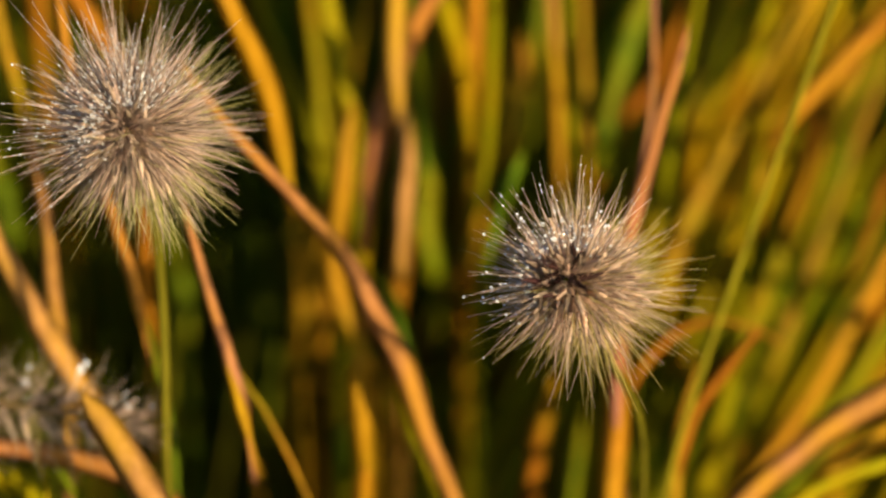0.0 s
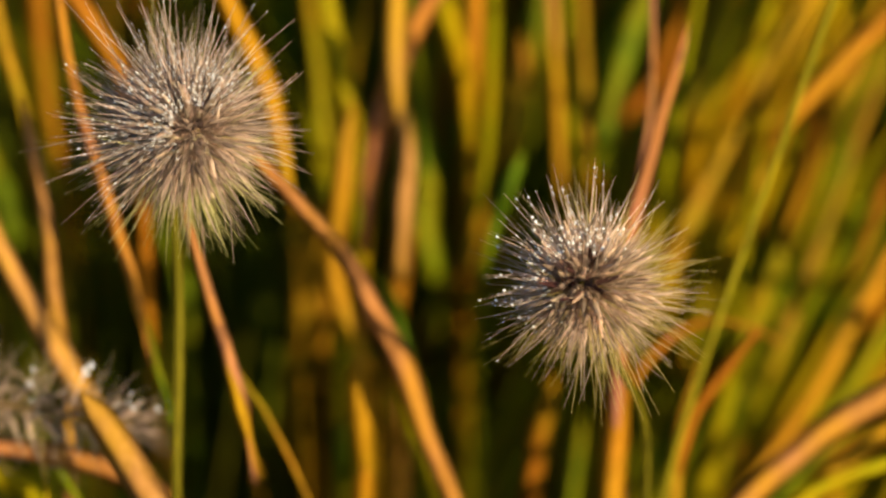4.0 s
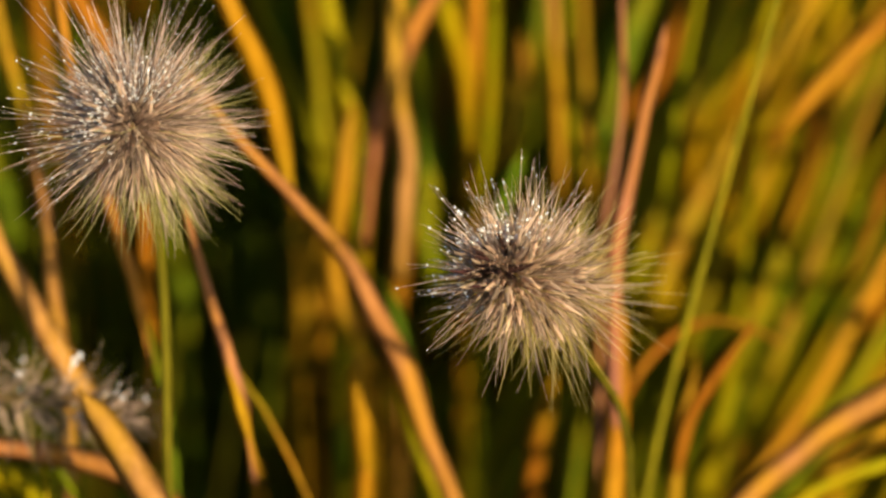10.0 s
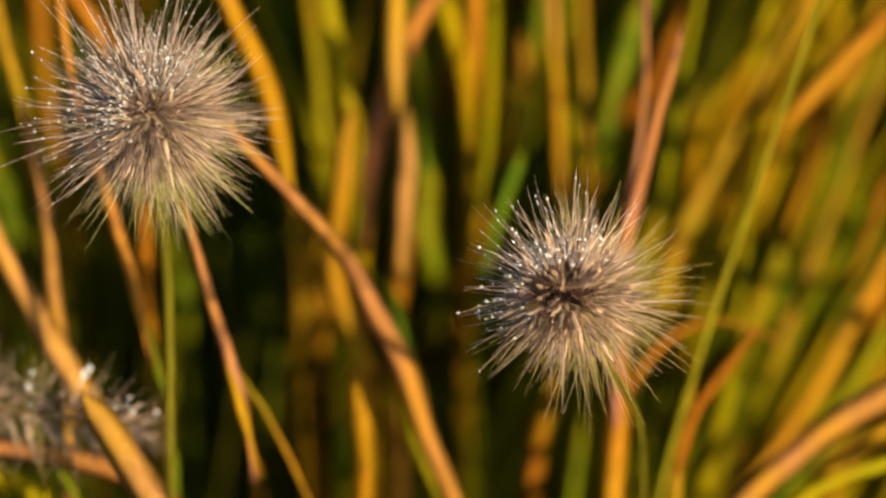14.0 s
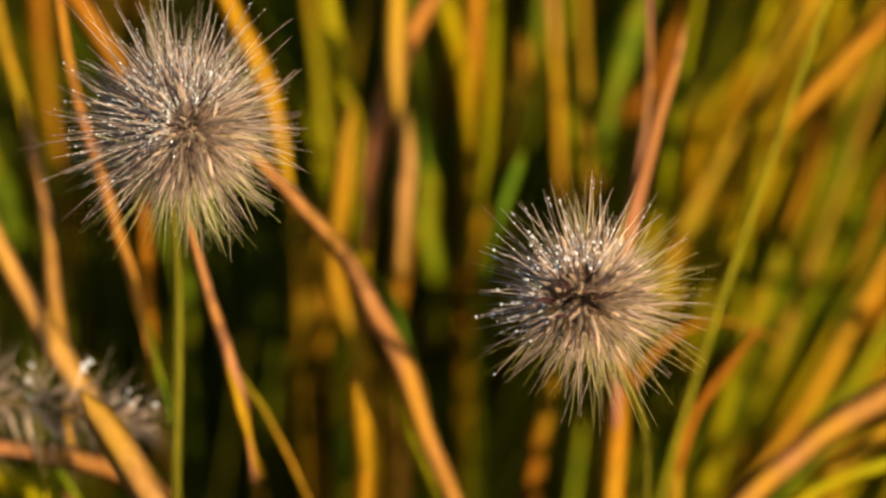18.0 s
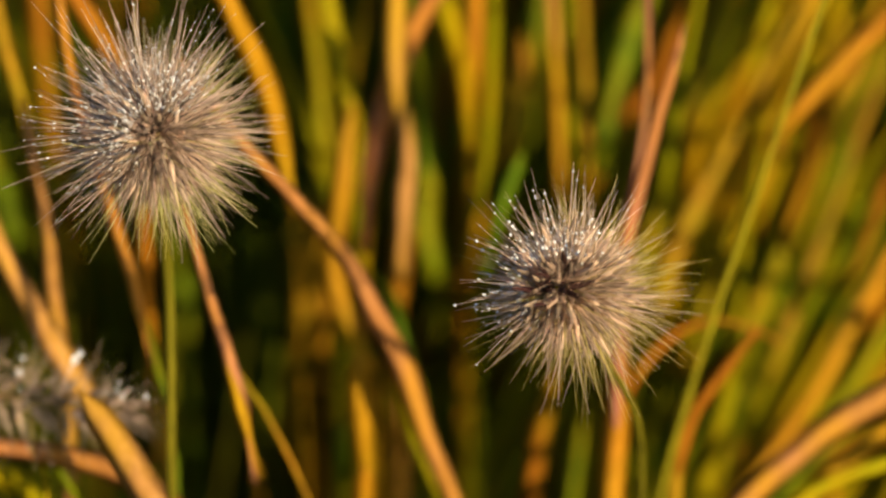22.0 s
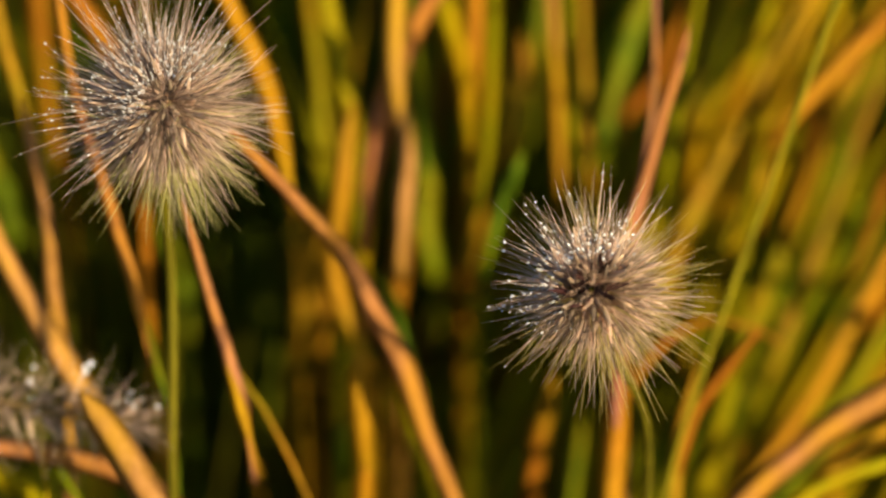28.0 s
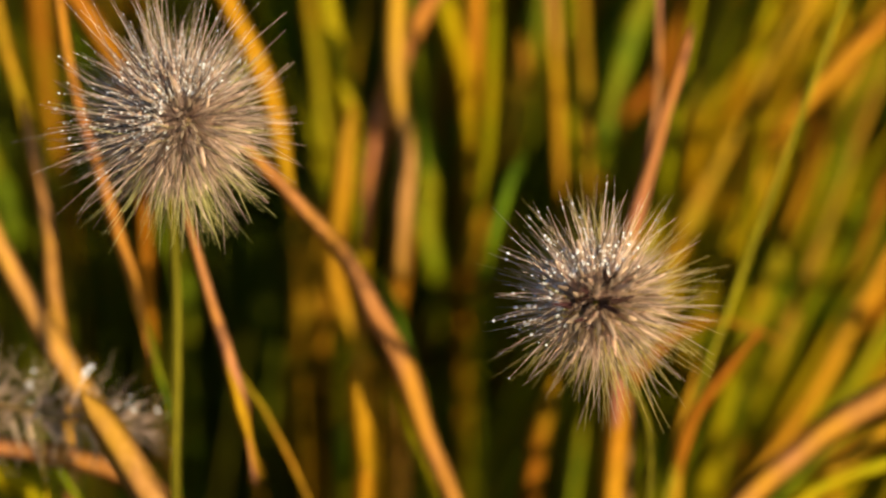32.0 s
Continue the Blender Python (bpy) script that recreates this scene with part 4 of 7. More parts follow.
blade(TUSSOCKS[2], "olive", (0.0733, 0.8021, -0.0200, 1.3), (0.0720, 0.7821, 0.2007, 1.3), (0.0692, 0.7321, 0.4013, 1.9), (0.0620, 0.6409, 0.4634, 4.4), (0.0599, 0.6014, 0.4950, 5.9), (0.0642, 0.6083, 0.5070, 6.9), (0.0686, 0.6152, 0.5190, 6.9), (0.0738, 0.6221, 0.5310, 4.7), (0.0913, 0.6456, 0.5715, 3.7), (0.1089, 0.6590, 0.6080, 0.5), twist=5)
blade(TUSSOCKS[0], "rose", (0.1247, 0.2908, -0.0200, 2.8), (0.0973, 0.2908, 0.2502, 5.0), (0.0427, 0.2908, 0.5004, 5.5), (-0.0484, 0.3108, 0.6204, 5.5), (-0.0516, 0.3139, 0.6246, 5.9), (-0.0541, 0.3162, 0.6279, 5.9), (-0.0567, 0.3184, 0.6310, 5.7), (-0.0589, 0.3202, 0.6334, 5.0), (-0.0616, 0.3224, 0.6364, 0.2), twist=12)
red_blade = blade(TUSSOCKS[2], "red", (0.0417, 0.4554, -0.0200, 1.9), (0.0409, 0.4275, 0.4485, 1.9), (0.0394, 0.4096, 0.5485, 1.9), (0.0387, 0.4107, 0.5734, 1.9), (0.0383, 0.4112, 0.5961, 1.9), (0.0384, 0.4113, 0.6181, 1.9), (0.0400, 0.4112, 0.6287, 1.9), (0.0414, 0.4108, 0.6483, 1.9), (0.0406, 0.4097, 0.6696, 1.9), (0.0383, 0.4069, 0.7295, 1.9), (0.0348, 0.3945, 0.7594, 0.2), twist=14)


def leaning(home, kind, x, y, lean, back, height, mm):
    """A blade that crosses (x, y) at z = 0.45 m, leaning by lean to the side and back away per metre."""
    pts = []
    for z in (-0.02, 0.15, 0.32, 0.45, 0.45 + (height - 0.45) * 0.5, height):
        u = z - 0.45
        bow = lean * (u + 0.5 * u * abs(u)) * (1.0 if u > 0 else 0.6)
        pts.append((x + bow, y + back * u, z, mm * (0.5 if z < 0 else 0.1 if z == height else 1.0)))
    blade(home, kind, *pts, twist=rng.uniform(-32, 32))


def thicket():
    """The dense blades behind the flower heads: leaning on one side, upright on the other."""
    for i in range(480):
        y = rng.uniform(0.63, 0.76) if i < 350 else rng.uniform(0.76, 1.04)
        x = rng.uniform(0.10, 0.22) * (0.6 + 0.5 * y)
        leaning(TUSSOCKS[4], rng.choice(("orange", "orange", "orange", "straw", "straw", "straw", "straw", "olive", "olive", "olive", "olive", "green", "green", "green", "green", "green", "green")),
                x, y, rng.uniform(0.2, 0.85), rng.uniform(-0.1, 0.25), 0.85 - 0.44 * y + rng.uniform(0.05, 0.14), rng.uniform(2.6, 6.4))
    for i in range(150):
        y = rng.uniform(0.66, 0.9)
        x = rng.uniform(0.07, 0.13) * (0.6 + 0.5 * y)
        leaning(TUSSOCKS[4], rng.choice(("straw", "olive", "olive", "green", "green", "green", "orange")),
                x, y, rng.uniform(0.15, 0.6), rng.uniform(-0.1, 0.25), 0.85 - 0.44 * y + rng.uniform(0.05, 0.14), rng.uniform(2.2, 5.0))
    for i in range(230):
        y = rng.uniform(0.8, 1.18)
        x = rng.uniform(0.07, 0.225) * (0.6 + 0.5 * y)
        leaning(TUSSOCKS[5], rng.choice(("straw", "straw", "olive", "olive", "olive", "green", "orange")),
                x, y, rng.uniform(0.15, 0.75), rng.uniform(-0.1, 0.2), 0.85 - 0.44 * y + rng.uniform(0.06, 0.16), rng.uniform(3.0, 6.5))
    for i in range(260):
        y = rng.uniform(1.02, 1.35)
        x = rng.uniform(0.02, 0.25) * (0.6 + 0.5 * y)
        leaning(TUSSOCKS[5], rng.choice(("straw", "olive", "olive", "orange", "orange", "rust", "green")),
                x, y, rng.uniform(0.1, 0.6), rng.uniform(-0.1, 0.1), 0.85 - 0.44 * y + rng.uniform(0.05, 0.2), rng.uniform(5.0, 10.0))
    for i in range(70):
        y = rng.uniform(1.05, 1.5)
        x = rng.uniform(-0.22, 0.02) * (0.6 + 0.5 * y)
        leaning(TUSSOCKS[3], rng.choice(("rust", "rust", "green", "green", "green", "green", "olive")),
                x, y, rng.uniform(-0.15, 0.25), rng.uniform(-0.1, 0.2), 0.85 - 0.44 * y + rng.uniform(-0.05, 0.15), rng.uniform(2.5, 7))


thicket()


def far_grass():
    """The rest of the meadow behind and round about, unseen grass added to cast shade, and the dark undergrowth between
    the tussocks, too many blades to count.
    """
    meadow, under = ([], []), ([], [])
    r2 = random.Random(21)

    def grow(sheet, x, y, lx, ly, h, wide):
        v, f = ribbon([(x, y, -0.03), (x + lx * 0.35, y + ly * 0.3, h * 0.5), (x + lx, y + ly, h)], wide, 5, r2.uniform(-90, 90), r2)
        k = len(sheet[0])
        sheet[0].extend(v)
        sheet[1].extend([tuple(q + k for q in face) for face in f])

    for _ in range(2700):                     # low green growth in the hollow, its shade put into the colour
        x, y, h = r2.uniform(-0.75, 0.06), r2.uniform(0.84, 2.1), r2.uniform(0.18, 0.46)
        grow(under, x, y, r2.uniform(-0.1, 0.15) * h, r2.uniform(-0.2, 0.2) * h, h, r2.uniform(0.004, 0.009))
    for _ in range(1300):                     # behind the leaning tussocks
        x, y, h = r2.uniform(0.03, 0.7), r2.uniform(1.0, 1.9), r2.uniform(0.45, 0.8)
        grow(meadow, x, y, r2.uniform(-0.15, 0.35) * h, r2.uniform(-0.2, 0.2) * h, h, r2.uniform(0.004, 0.008))
    for _ in range(9000):                     # the open meadow
        a, r = r2.uniform(0, 2 * math.pi), 0.9 + 6 * r2.random() ** 1.3
        x, y, h = r * math.sin(a), 0.5 + r * math.cos(a), r2.uniform(0.4, 0.8)
        if (y < 0.95 and abs(x) < 0.55) or (abs(x) < 0.8 and 0.9 < y < 2.1):
            continue
        grow(meadow, x, y, r2.uniform(-0.15, 0.35) * h, r2.uniform(-0.2, 0.2) * h, h, r2.uniform(0.005, 0.010))
    for _ in range(900):                      # short unseen grass before the flower heads, added to shade the hollow
        x, y = r2.uniform(-0.6, 0.03), r2.uniform(-0.6, 0.55)
        h = min(r2.uniform(0.45, 0.8), 0.75 - 0.775 * max(0, y), 0.66)
        grow(meadow, x, y, 0.4 * r2.uniform(-0.15, 0.35) * h, r2.uniform(-0.2, 0.2) * h, h, r2.uniform(0.004, 0.008))
    for _ in range(360):                      # taller unseen grass on the sun's side, added to cast shade
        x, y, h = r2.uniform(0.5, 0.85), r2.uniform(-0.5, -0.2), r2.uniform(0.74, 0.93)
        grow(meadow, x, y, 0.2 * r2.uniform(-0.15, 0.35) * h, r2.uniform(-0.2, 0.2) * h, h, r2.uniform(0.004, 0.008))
    tagged(new("far_grass", mesh_of("far_grass", *meadow, FILL)), "dense mixed grass of further tussocks and added unseen shading grass", "grass", kind="stuff")
    tagged(new("undergrowth", mesh_of("undergrowth", *under, SHADE_GRASS)), "low green grass, darkened for shade, between the tall tussocks", "grass", kind="stuff")


far_grass()


# ---- flowering stalks ----
def spikelet_mesh(material, bend):
    verts, faces, sides, rings = [], [], 6, 6
    for i in range(rings + 1):
        u = i / rings
        r = 0.00048 * (min(1, u / 0.3) ** 0.7) * max(0, 1 - max(0, u - 0.3) / 0.7) ** 0.8 + 0.00005
        for k in range(sides):
            a = 2 * math.pi * k / sides
            verts.append((r * math.cos(a) * 1.25 + bend * u * u, r * math.sin(a), 0.0075 * u))
    for i in range(rings):
        for k in range(sides):
            a, b = i * sides + k, i * sides + (k + 1) % sides
            faces.append((a, b, b + sides, a + sides))
    faces += [tuple(range(sides))[::-1], tuple(rings * sides + k for k in range(sides))]
    return mesh_of("spikelet", verts, faces, material)


def tuft_mesh(material, count, r2, core, fuzz):
    """A tuft of fine stiff bristles; returns the mesh and the bristles' lines."""
    verts, faces, lines = [], [], []
    shades = []
    for j in range(count + core):
        short = j >= count
        spread, around = radians(62 if short else 33) * math.sqrt(r2.random()), r2.uniform(0, 2 * math.pi)
        d = Vector((math.sin(spread) * math.cos(around), math.sin(spread) * math.sin(around), math.cos(spread)))
        side = Vector((math.cos(around), math.sin(around), 0))
        length = 0.0165 * (r2.uniform(0.5, 1.0) * fuzz if short else 0.42 + 0.62 * r2.random() ** 1.3)
        bow = r2.uniform(-0.36, 0.38)
        side = (side + d.cross(side) * r2.uniform(-0.8, 0.8)).normalized()
        line = [d * length * u + side * length * bow * u * u for u in (0, 0.35, 0.7, 1.0)]
        lines.append(line)
        x = d.orthogonal().normalized()
        y = d.cross(x)
        k = len(verts)
        for p, r in zip(line, (0.00007, 0.000066, 0.00005, 0.00002)):
            verts += [p + (x * math.cos(q) + y * math.sin(q)) * r for q in (0, 2.094, 4.189)]
        for i in range(3):
            for s in range(3):
                a, b = k + i * 3 + s, k + i * 3 + (s + 1) % 3
                faces.append((a, b, b + 3, a + 3))
        faces.append((k + 9, k + 10, k + 11))
        shades += [1 if short else 0] * 10
    me = mesh_of("bristle_tuft", verts, faces, material)
    me.materials.append(material if material in (SKYLIT_WET_BRISTLE, MAUVE_BRISTLE) else CORE)
    me.polygons.foreach_set("material_index", shades)
    return me, lines


def drop_mesh(r2):
    bm = bmesh.new()
    bmesh.ops.create_icosphere(bm, subdivisions=2, radius=1.0)
    for v in bm.verts:
        v.co.z *= 0.92
    me = bpy.data.meshes.new("dew_drop")
    bm.to_mesh(me)
    bm.free()
    me.materials.append(DEW)
    me.polygons.foreach_set("use_smooth", [True] * len(me.polygons))
    return me


shape_rng = random.Random(5)
SPIKELETS = [spikelet_mesh(SPIKELET, b) for b in (0.0004, -0.0003, 0.0009)]
DARK_SPIKELETS = [spikelet_mesh(DARK_SPIKELET, b) for b in (0.0005, -0.0004)]
BROWN_SPIKELETS = [spikelet_mesh(BROWN_SPIKELET, b) for b in (0.0004, -0.0003, 0.0009)]
FULL_TUFTS = [tuft_mesh(BRISTLE, 9, shape_rng, 30, 0.62) for _ in range(6)], [tuft_mesh(PALE_BRISTLE, 11, shape_rng, 9, 0.56) for _ in range(3)], [tuft_mesh(MAUVE_BRISTLE, 8, shape_rng, 34, 0.66) for _ in range(5)]
THIN_TUFTS = [tuft_mesh(BROWN_BRISTLE, 7, shape_rng, 24, 0.62) for _ in range(6)], [tuft_mesh(OLIVE_BRISTLE, 6, shape_rng, 16, 0.54) for _ in range(3)], [tuft_mesh(SKYLIT_WET_BRISTLE, 8, shape_rng, 22, 0.62) for _ in range(5)]
LOW_TUFTS = [tuft_mesh(BROWN_BRISTLE, 6, shape_rng, 3, 0.5) for _ in range(5)], [tuft_mesh(OLIVE_BRISTLE, 5, shape_rng, 2, 0.5) for _ in range(2)]
DROP = drop_mesh(shape_rng)


def head_pose(neck, axis):
    """The pose of a flower head: its z along the axis."""
    z = Vector(axis).normalized()
    x = Vector((0, 0.5, 0.8660)).cross(z).normalized()
    return Matrix.Translation(neck) @ Matrix((x, z.cross(x), z)).transposed().to_4x4()


def flower_head(stalk, m, length, count, size, seed, dew_side, drops, dark_tip, husk, tufts, bead, name_label, tip_husk=-0.35, splay=94, blunt=0.22, green=(0.16, 0.7, 0.06), wet_from=0.52, lean=0.18, slits=(), glints=(), wet_band=0.35, brown=0.3, dark=0.11, tip=YOUNG_STEM, rings=(0.002, 0.0048), dry_core=0.0035):
    r2 = random.Random(seed)
    verts, faces = tube([(0, 0, -0.002), (0, 0, length * 0.5), (0, 0, length * 0.92)], (0.0011, 0.0003), 8, 8)
    head = child("seed_head", mesh_of("seed_head", verts, faces, RACHIS), stalk, m, name_label)
    wet, n_dry = [], 0
    for i in range(count):
        s = (i + 0.5) / count
        z = length * (0.02 + 0.96 * s)
        ang = i * 2.39996 + r2.uniform(-0.25, 0.25)
        tilt = radians(splay - (splay - 62) * s - 40 * max(0, s - 0.65) / 0.35 + r2.uniform(-17, 17))
        d = Vector((math.cos(ang) * math.sin(tilt), math.sin(ang) * math.sin(tilt), math.cos(tilt)))
        d = (d + Vector((r2.gauss(0, 0.17), r2.gauss(0, 0.17), r2.gauss(0, 0.17)))).normalized()
        root = Vector((math.cos(ang), math.sin(ang), 0)) * 0.0009 + Vector((0, 0, z))
        turn = d.to_track_quat("Z", "Y").to_matrix().to_4x4() @ Matrix.Rotation(r2.uniform(0, 6.28), 4, "Z")
        at = Matrix.Translation(root)
        fat = size * (1.0 - blunt * max(0, s - 0.75) / 0.25)
        pale = r2.random() < (green[1] if s < green[0] else 0.85 if math.sin(ang) < -0.72 and s < 0.7 else green[2])
        # the dew side gets the hairs with skylight in their colour
        skylit = Vector((math.cos(ang), math.sin(ang), 0)).dot(Vector(dew_side)) > 0.25 + r2.gauss(0, 0.2)
        me, lines = r2.choice(tufts[2] if skylit and s > 0.3 and len(tufts) > 2 else tufts[1 if pale else 0])
        scale = fat * r2.uniform(0.85, 1.12) * (0.7 if slits and s > 0.93 else 1.0)
        full = at @ turn @ Matrix.Diagonal((scale, scale, scale, 1))
        child("bristle_tuft", me, head, full)
        dark = dark_tip and s > 0.955
        toward_dew = Vector((math.cos(ang), math.sin(ang), 0)).dot(Vector(dew_side)) > -0.2
        shade = brown * (2.4 if toward_dew else 0.4)     # browner on the dew side: its shade is put into the colour
        sp = r2.choice(DARK_SPIKELETS if dark or r2.random() < dark else BROWN_SPIKELETS if r2.random() < shade else SPIKELETS)
        # spikelets lean further forward than the bristles round them
        fwd = (d + Vector((0, 0, lean))).normalized()
        k = r2.uniform(0.85, 1.2) * husk * (1 + tip_husk * max(0, s - 0.8) / 0.2)
        for far in rings:
            aim = (fwd + Vector((r2.gauss(0, 0.2), r2.gauss(0, 0.2), r2.gauss(0, 0.2)))).normalized()
            child("spikelet", sp, head, Matrix.Translation(root + fwd * far) @ aim.to_track_quat("Z", "Y").to_matrix().to_4x4()
                  @ Matrix.Rotation(r2.uniform(0, 6.28), 4, "Z") @ Matrix.Diagonal((k, k, k, 1)))
        for line in lines:
            for a, b in zip(line[1:], line[2:]):
                for _ in range(5):
                    p = full @ a.lerp(b, r2.random())
                    out = Vector((p.x, p.y, 0)).normalized()
                    w = out.dot(Vector(dew_side)) + r2.gauss(0, 0.22)
                    if w > wet_band and math.hypot(p.x, p.y) > dry_core and s > wet_from - 0.07 and p.z > length * wet_from + abs(r2.gauss(0, 0.007)):
                        wet.append(p)
    # the open tip: dark husks stand in for shaded slits, pale ones for glints
    for kinds, turns in ((DARK_SPIKELETS, slits), (SPIKELETS, glints)):
        for a, big in turns:
            aim = Vector((math.cos(radians(a)), math.sin(radians(a)), 0.3)).normalized()
            at = Matrix.Translation((0, 0, length * 1.0)) @ aim.to_track_quat("Z", "Y").to_matrix().to_4x4()
            child("spikelet", kinds[0], head, at @ Matrix.Diagonal((big * 1.5, big * 1.1, big, 1)))
    if slits:
        v, f = tube([(0, 0, length * 0.9), (0, 0, length * 0.97), (0.0002, 0, length * 1.012)], (0.0006, 0.00035), 8, 6)
        child("rachis_tip", mesh_of("rachis_tip", v, f, tip), head)
    r2.shuffle(wet)
    beads = sorted(((min(0.00032, 0.00013 * math.exp(r2.gauss(0, 0.5))) * bead, p) for p in wet[:drops]), key=lambda q: -q[0])
    for r, p in beads[:280]:
        child("dew_drop", DROP, head, Matrix.Translation(p) @ Matrix.Diagonal((r, r, r, 1)))
    if len(beads) > 280:
        ball, tris = [v.co.copy() for v in DROP.vertices], [tuple(f.vertices) for f in DROP.polygons]
        verts, faces = [], []
        for r, p in beads[280:]:
            k = len(verts)
            verts += [p + v * r for v in ball]
            faces += [tuple(i + k for i in f) for f in tris]
        fine = child("fine_dew", mesh_of("fine_dew", verts, faces, DEW), head)
        tagged(fine, "countless fine dew beads on the bristles", kind="stuff")
    return head


def stalk(label, root, pivot, neck, axis, length, thick, bulge=0.0, **looks):
    base = tagged(new("fountain_grass_stalk"), label, "grass stalk", "flowering grass stalks")
    base.location = root
    root, pivot, neck, axis = Vector(root), Vector(pivot), Vector(neck), Vector(axis)
    to = pivot - root
    v, f = tube([(0, 0, -0.02), to * 0.5 + Vector((0.004, 0, 0)), to], (thick * 1.25, thick), 8, 16)
    child("lower_stem", mesh_of("lower_stem", v, f, STEM), base)
    v, f = tube([to - Vector((0, 0, 0.004)), to - Vector((0, 0, 0.0015)), to + Vector((0, 0, 0.001)), to + Vector((0, 0, 0.003))], (thick * 1.5, thick * 1.4), 10, 6)
    child("stem_node", mesh_of("stem_node", v, f, STEM), base, None, "swollen joint of the stem")
    rise = neck - pivot
    elbow = neck - axis * 0.010 + Vector((0, 0, -0.008))
    v, f = tube([(0, 0, 0), rise * 0.35 + Vector((0, 0.003, 0)), rise * 0.72 + Vector((bulge, 0.010, 0)), elbow - pivot, rise], (thick, thick * 0.72), 8, 30)
    upper = child("upper_stem", mesh_of("upper_stem", v, f, STEM), base, Matrix.Translation(to))
    head = flower_head(base, Matrix.Translation(-root) @ head_pose(neck, axis), length, **looks)
    return base, upper, head


left_stalk, left_stem, left_head = stalk("bristly tan flower head beaded with dew on a nodding green stem",
    root=(-0.0589, 0.3527, 0.0000), pivot=(-0.0489, 0.3227, 0.5729), neck=(-0.0464, 0.3247, 0.6844), axis=(0.1180, -0.8776, 0.4647), length=0.0464, thick=0.00105,
    count=165, size=1.2, seed=3, dew_side=(-0.62, 0.78, 0), drops=6000, dark_tip=False, husk=0.7, lean=0.3, dark=0.2, slits=((20, 0.3), (-75, 0.34), (170, 0.28), (100, 0.25)), glints=((-110, 0.4), (-50, 0.36)), bead=0.5, wet_from=0.45, wet_band=0.1, tip=RACHIS, tufts=FULL_TUFTS, name_label="round bristly tan flower head wet with dew")
right_stalk, right_stem, right_head = stalk("brownish bristly flower head with dark tip on a bent stem",
    root=(0.0259, 0.4010, 0.0000), pivot=(0.0459, 0.3710, 0.5125), neck=(0.0250, 0.3062, 0.6643), axis=(-0.1509, -0.8391, 0.5226), length=0.0405, thick=0.0009, bulge=0.0045,
    count=140, size=1.1, seed=11, dew_side=(-0.7, 0.7, 0), drops=1500, dark_tip=True, husk=0.78, rings=(0.0015, 0.0035, 0.0058), dry_core=0.0045, lean=0.75, brown=0.3, dark=0.07, slits=((4, 0.8), (-58, 0.6), (112, 0.55), (176, 0.5), (-20, 0.5), (35, 0.45)), glints=((-128, 0.7), (-108, 0.55), (-85, 0.5), (70, 0.4)), wet_from=0.42, tip_husk=-0.12, splay=86, blunt=0.0, green=(0.5, 0.85, 0.35), wet_band=0.2, bead=0.8, tufts=THIN_TUFTS, name_label="bristly brown flower head with a dark centre")
low_stalk, low_stem, low_head = stalk("slender dew-covered flower head lying almost level",
    root=(-0.1482, 0.3717, 0.0000), pivot=(-0.1282, 0.3517, 0.5552), neck=(-0.0978, 0.3496, 0.6195), axis=(0.9104, -0.3951, 0.1224), length=0.0505, thick=0.0008,
    count=60, size=0.85, seed=17, dew_side=(-0.3, 0.95, 0), drops=26, dark_tip=False, husk=0.68, rings=(0.0012,), lean=0.5, brown=0.4, dark=0.2, blunt=0.55, tip_husk=-0.6, bead=2.1, wet_from=0.3, green=(0.5, 0.15, 0.05), tufts=LOW_TUFTS, name_label="slender grey-brown flower head with large drops")


def thin_stem(root, pivot, low, high, tip):
    base = tagged(new("grass_stalk"), "thin yellow-green grass stem swaying in the wind", "grass stem")
    base.location = root
    root, pivot = Vector(root), Vector(pivot)
    to = pivot - root
    v, f = tube([(0, 0, -0.02), to * 0.5 + Vector((0.01, 0, 0)), to], (0.0012, 0.00085), 8, 14)
    child("lower_stem", mesh_of("lower_stem", v, f, YOUNG_STEM), base)
    v, f = tube([(0, 0, 0), Vector(low) - pivot, Vector(high) - pivot, Vector(tip) - pivot], (0.00085, 0.00055), 8, 26)
    return child("upper_stem", mesh_of("upper_stem", v, f, YOUNG_STEM), base, Matrix.Translation(to))


side_stem = thin_stem(root=(-0.0140, 0.3952, 0.0000), pivot=(0.0360, 0.3752, 0.5199), low=(0.0482, 0.3818, 0.5874), high=(0.0650, 0.3915, 0.6480), tip=(0.0861, 0.4030, 0.7200))


# ---- the wind ----
def swayed(ob, pivot, push):
    """Leans a leaf sideways about a place on it; push: seconds and degrees."""
    base, at = ob.location.copy(), Vector(pivot)
    rows = []
    for t, a in push:
        turn = Matrix.Rotation(radians(a), 4, Vector((0, -math.cos(radians(30)), math.sin(radians(30)))))
        rows.append((t, Matrix.Translation(base) @ Matrix.Translation(at) @ turn @ Matrix.Translation(-at)))
    walk(ob, rows)


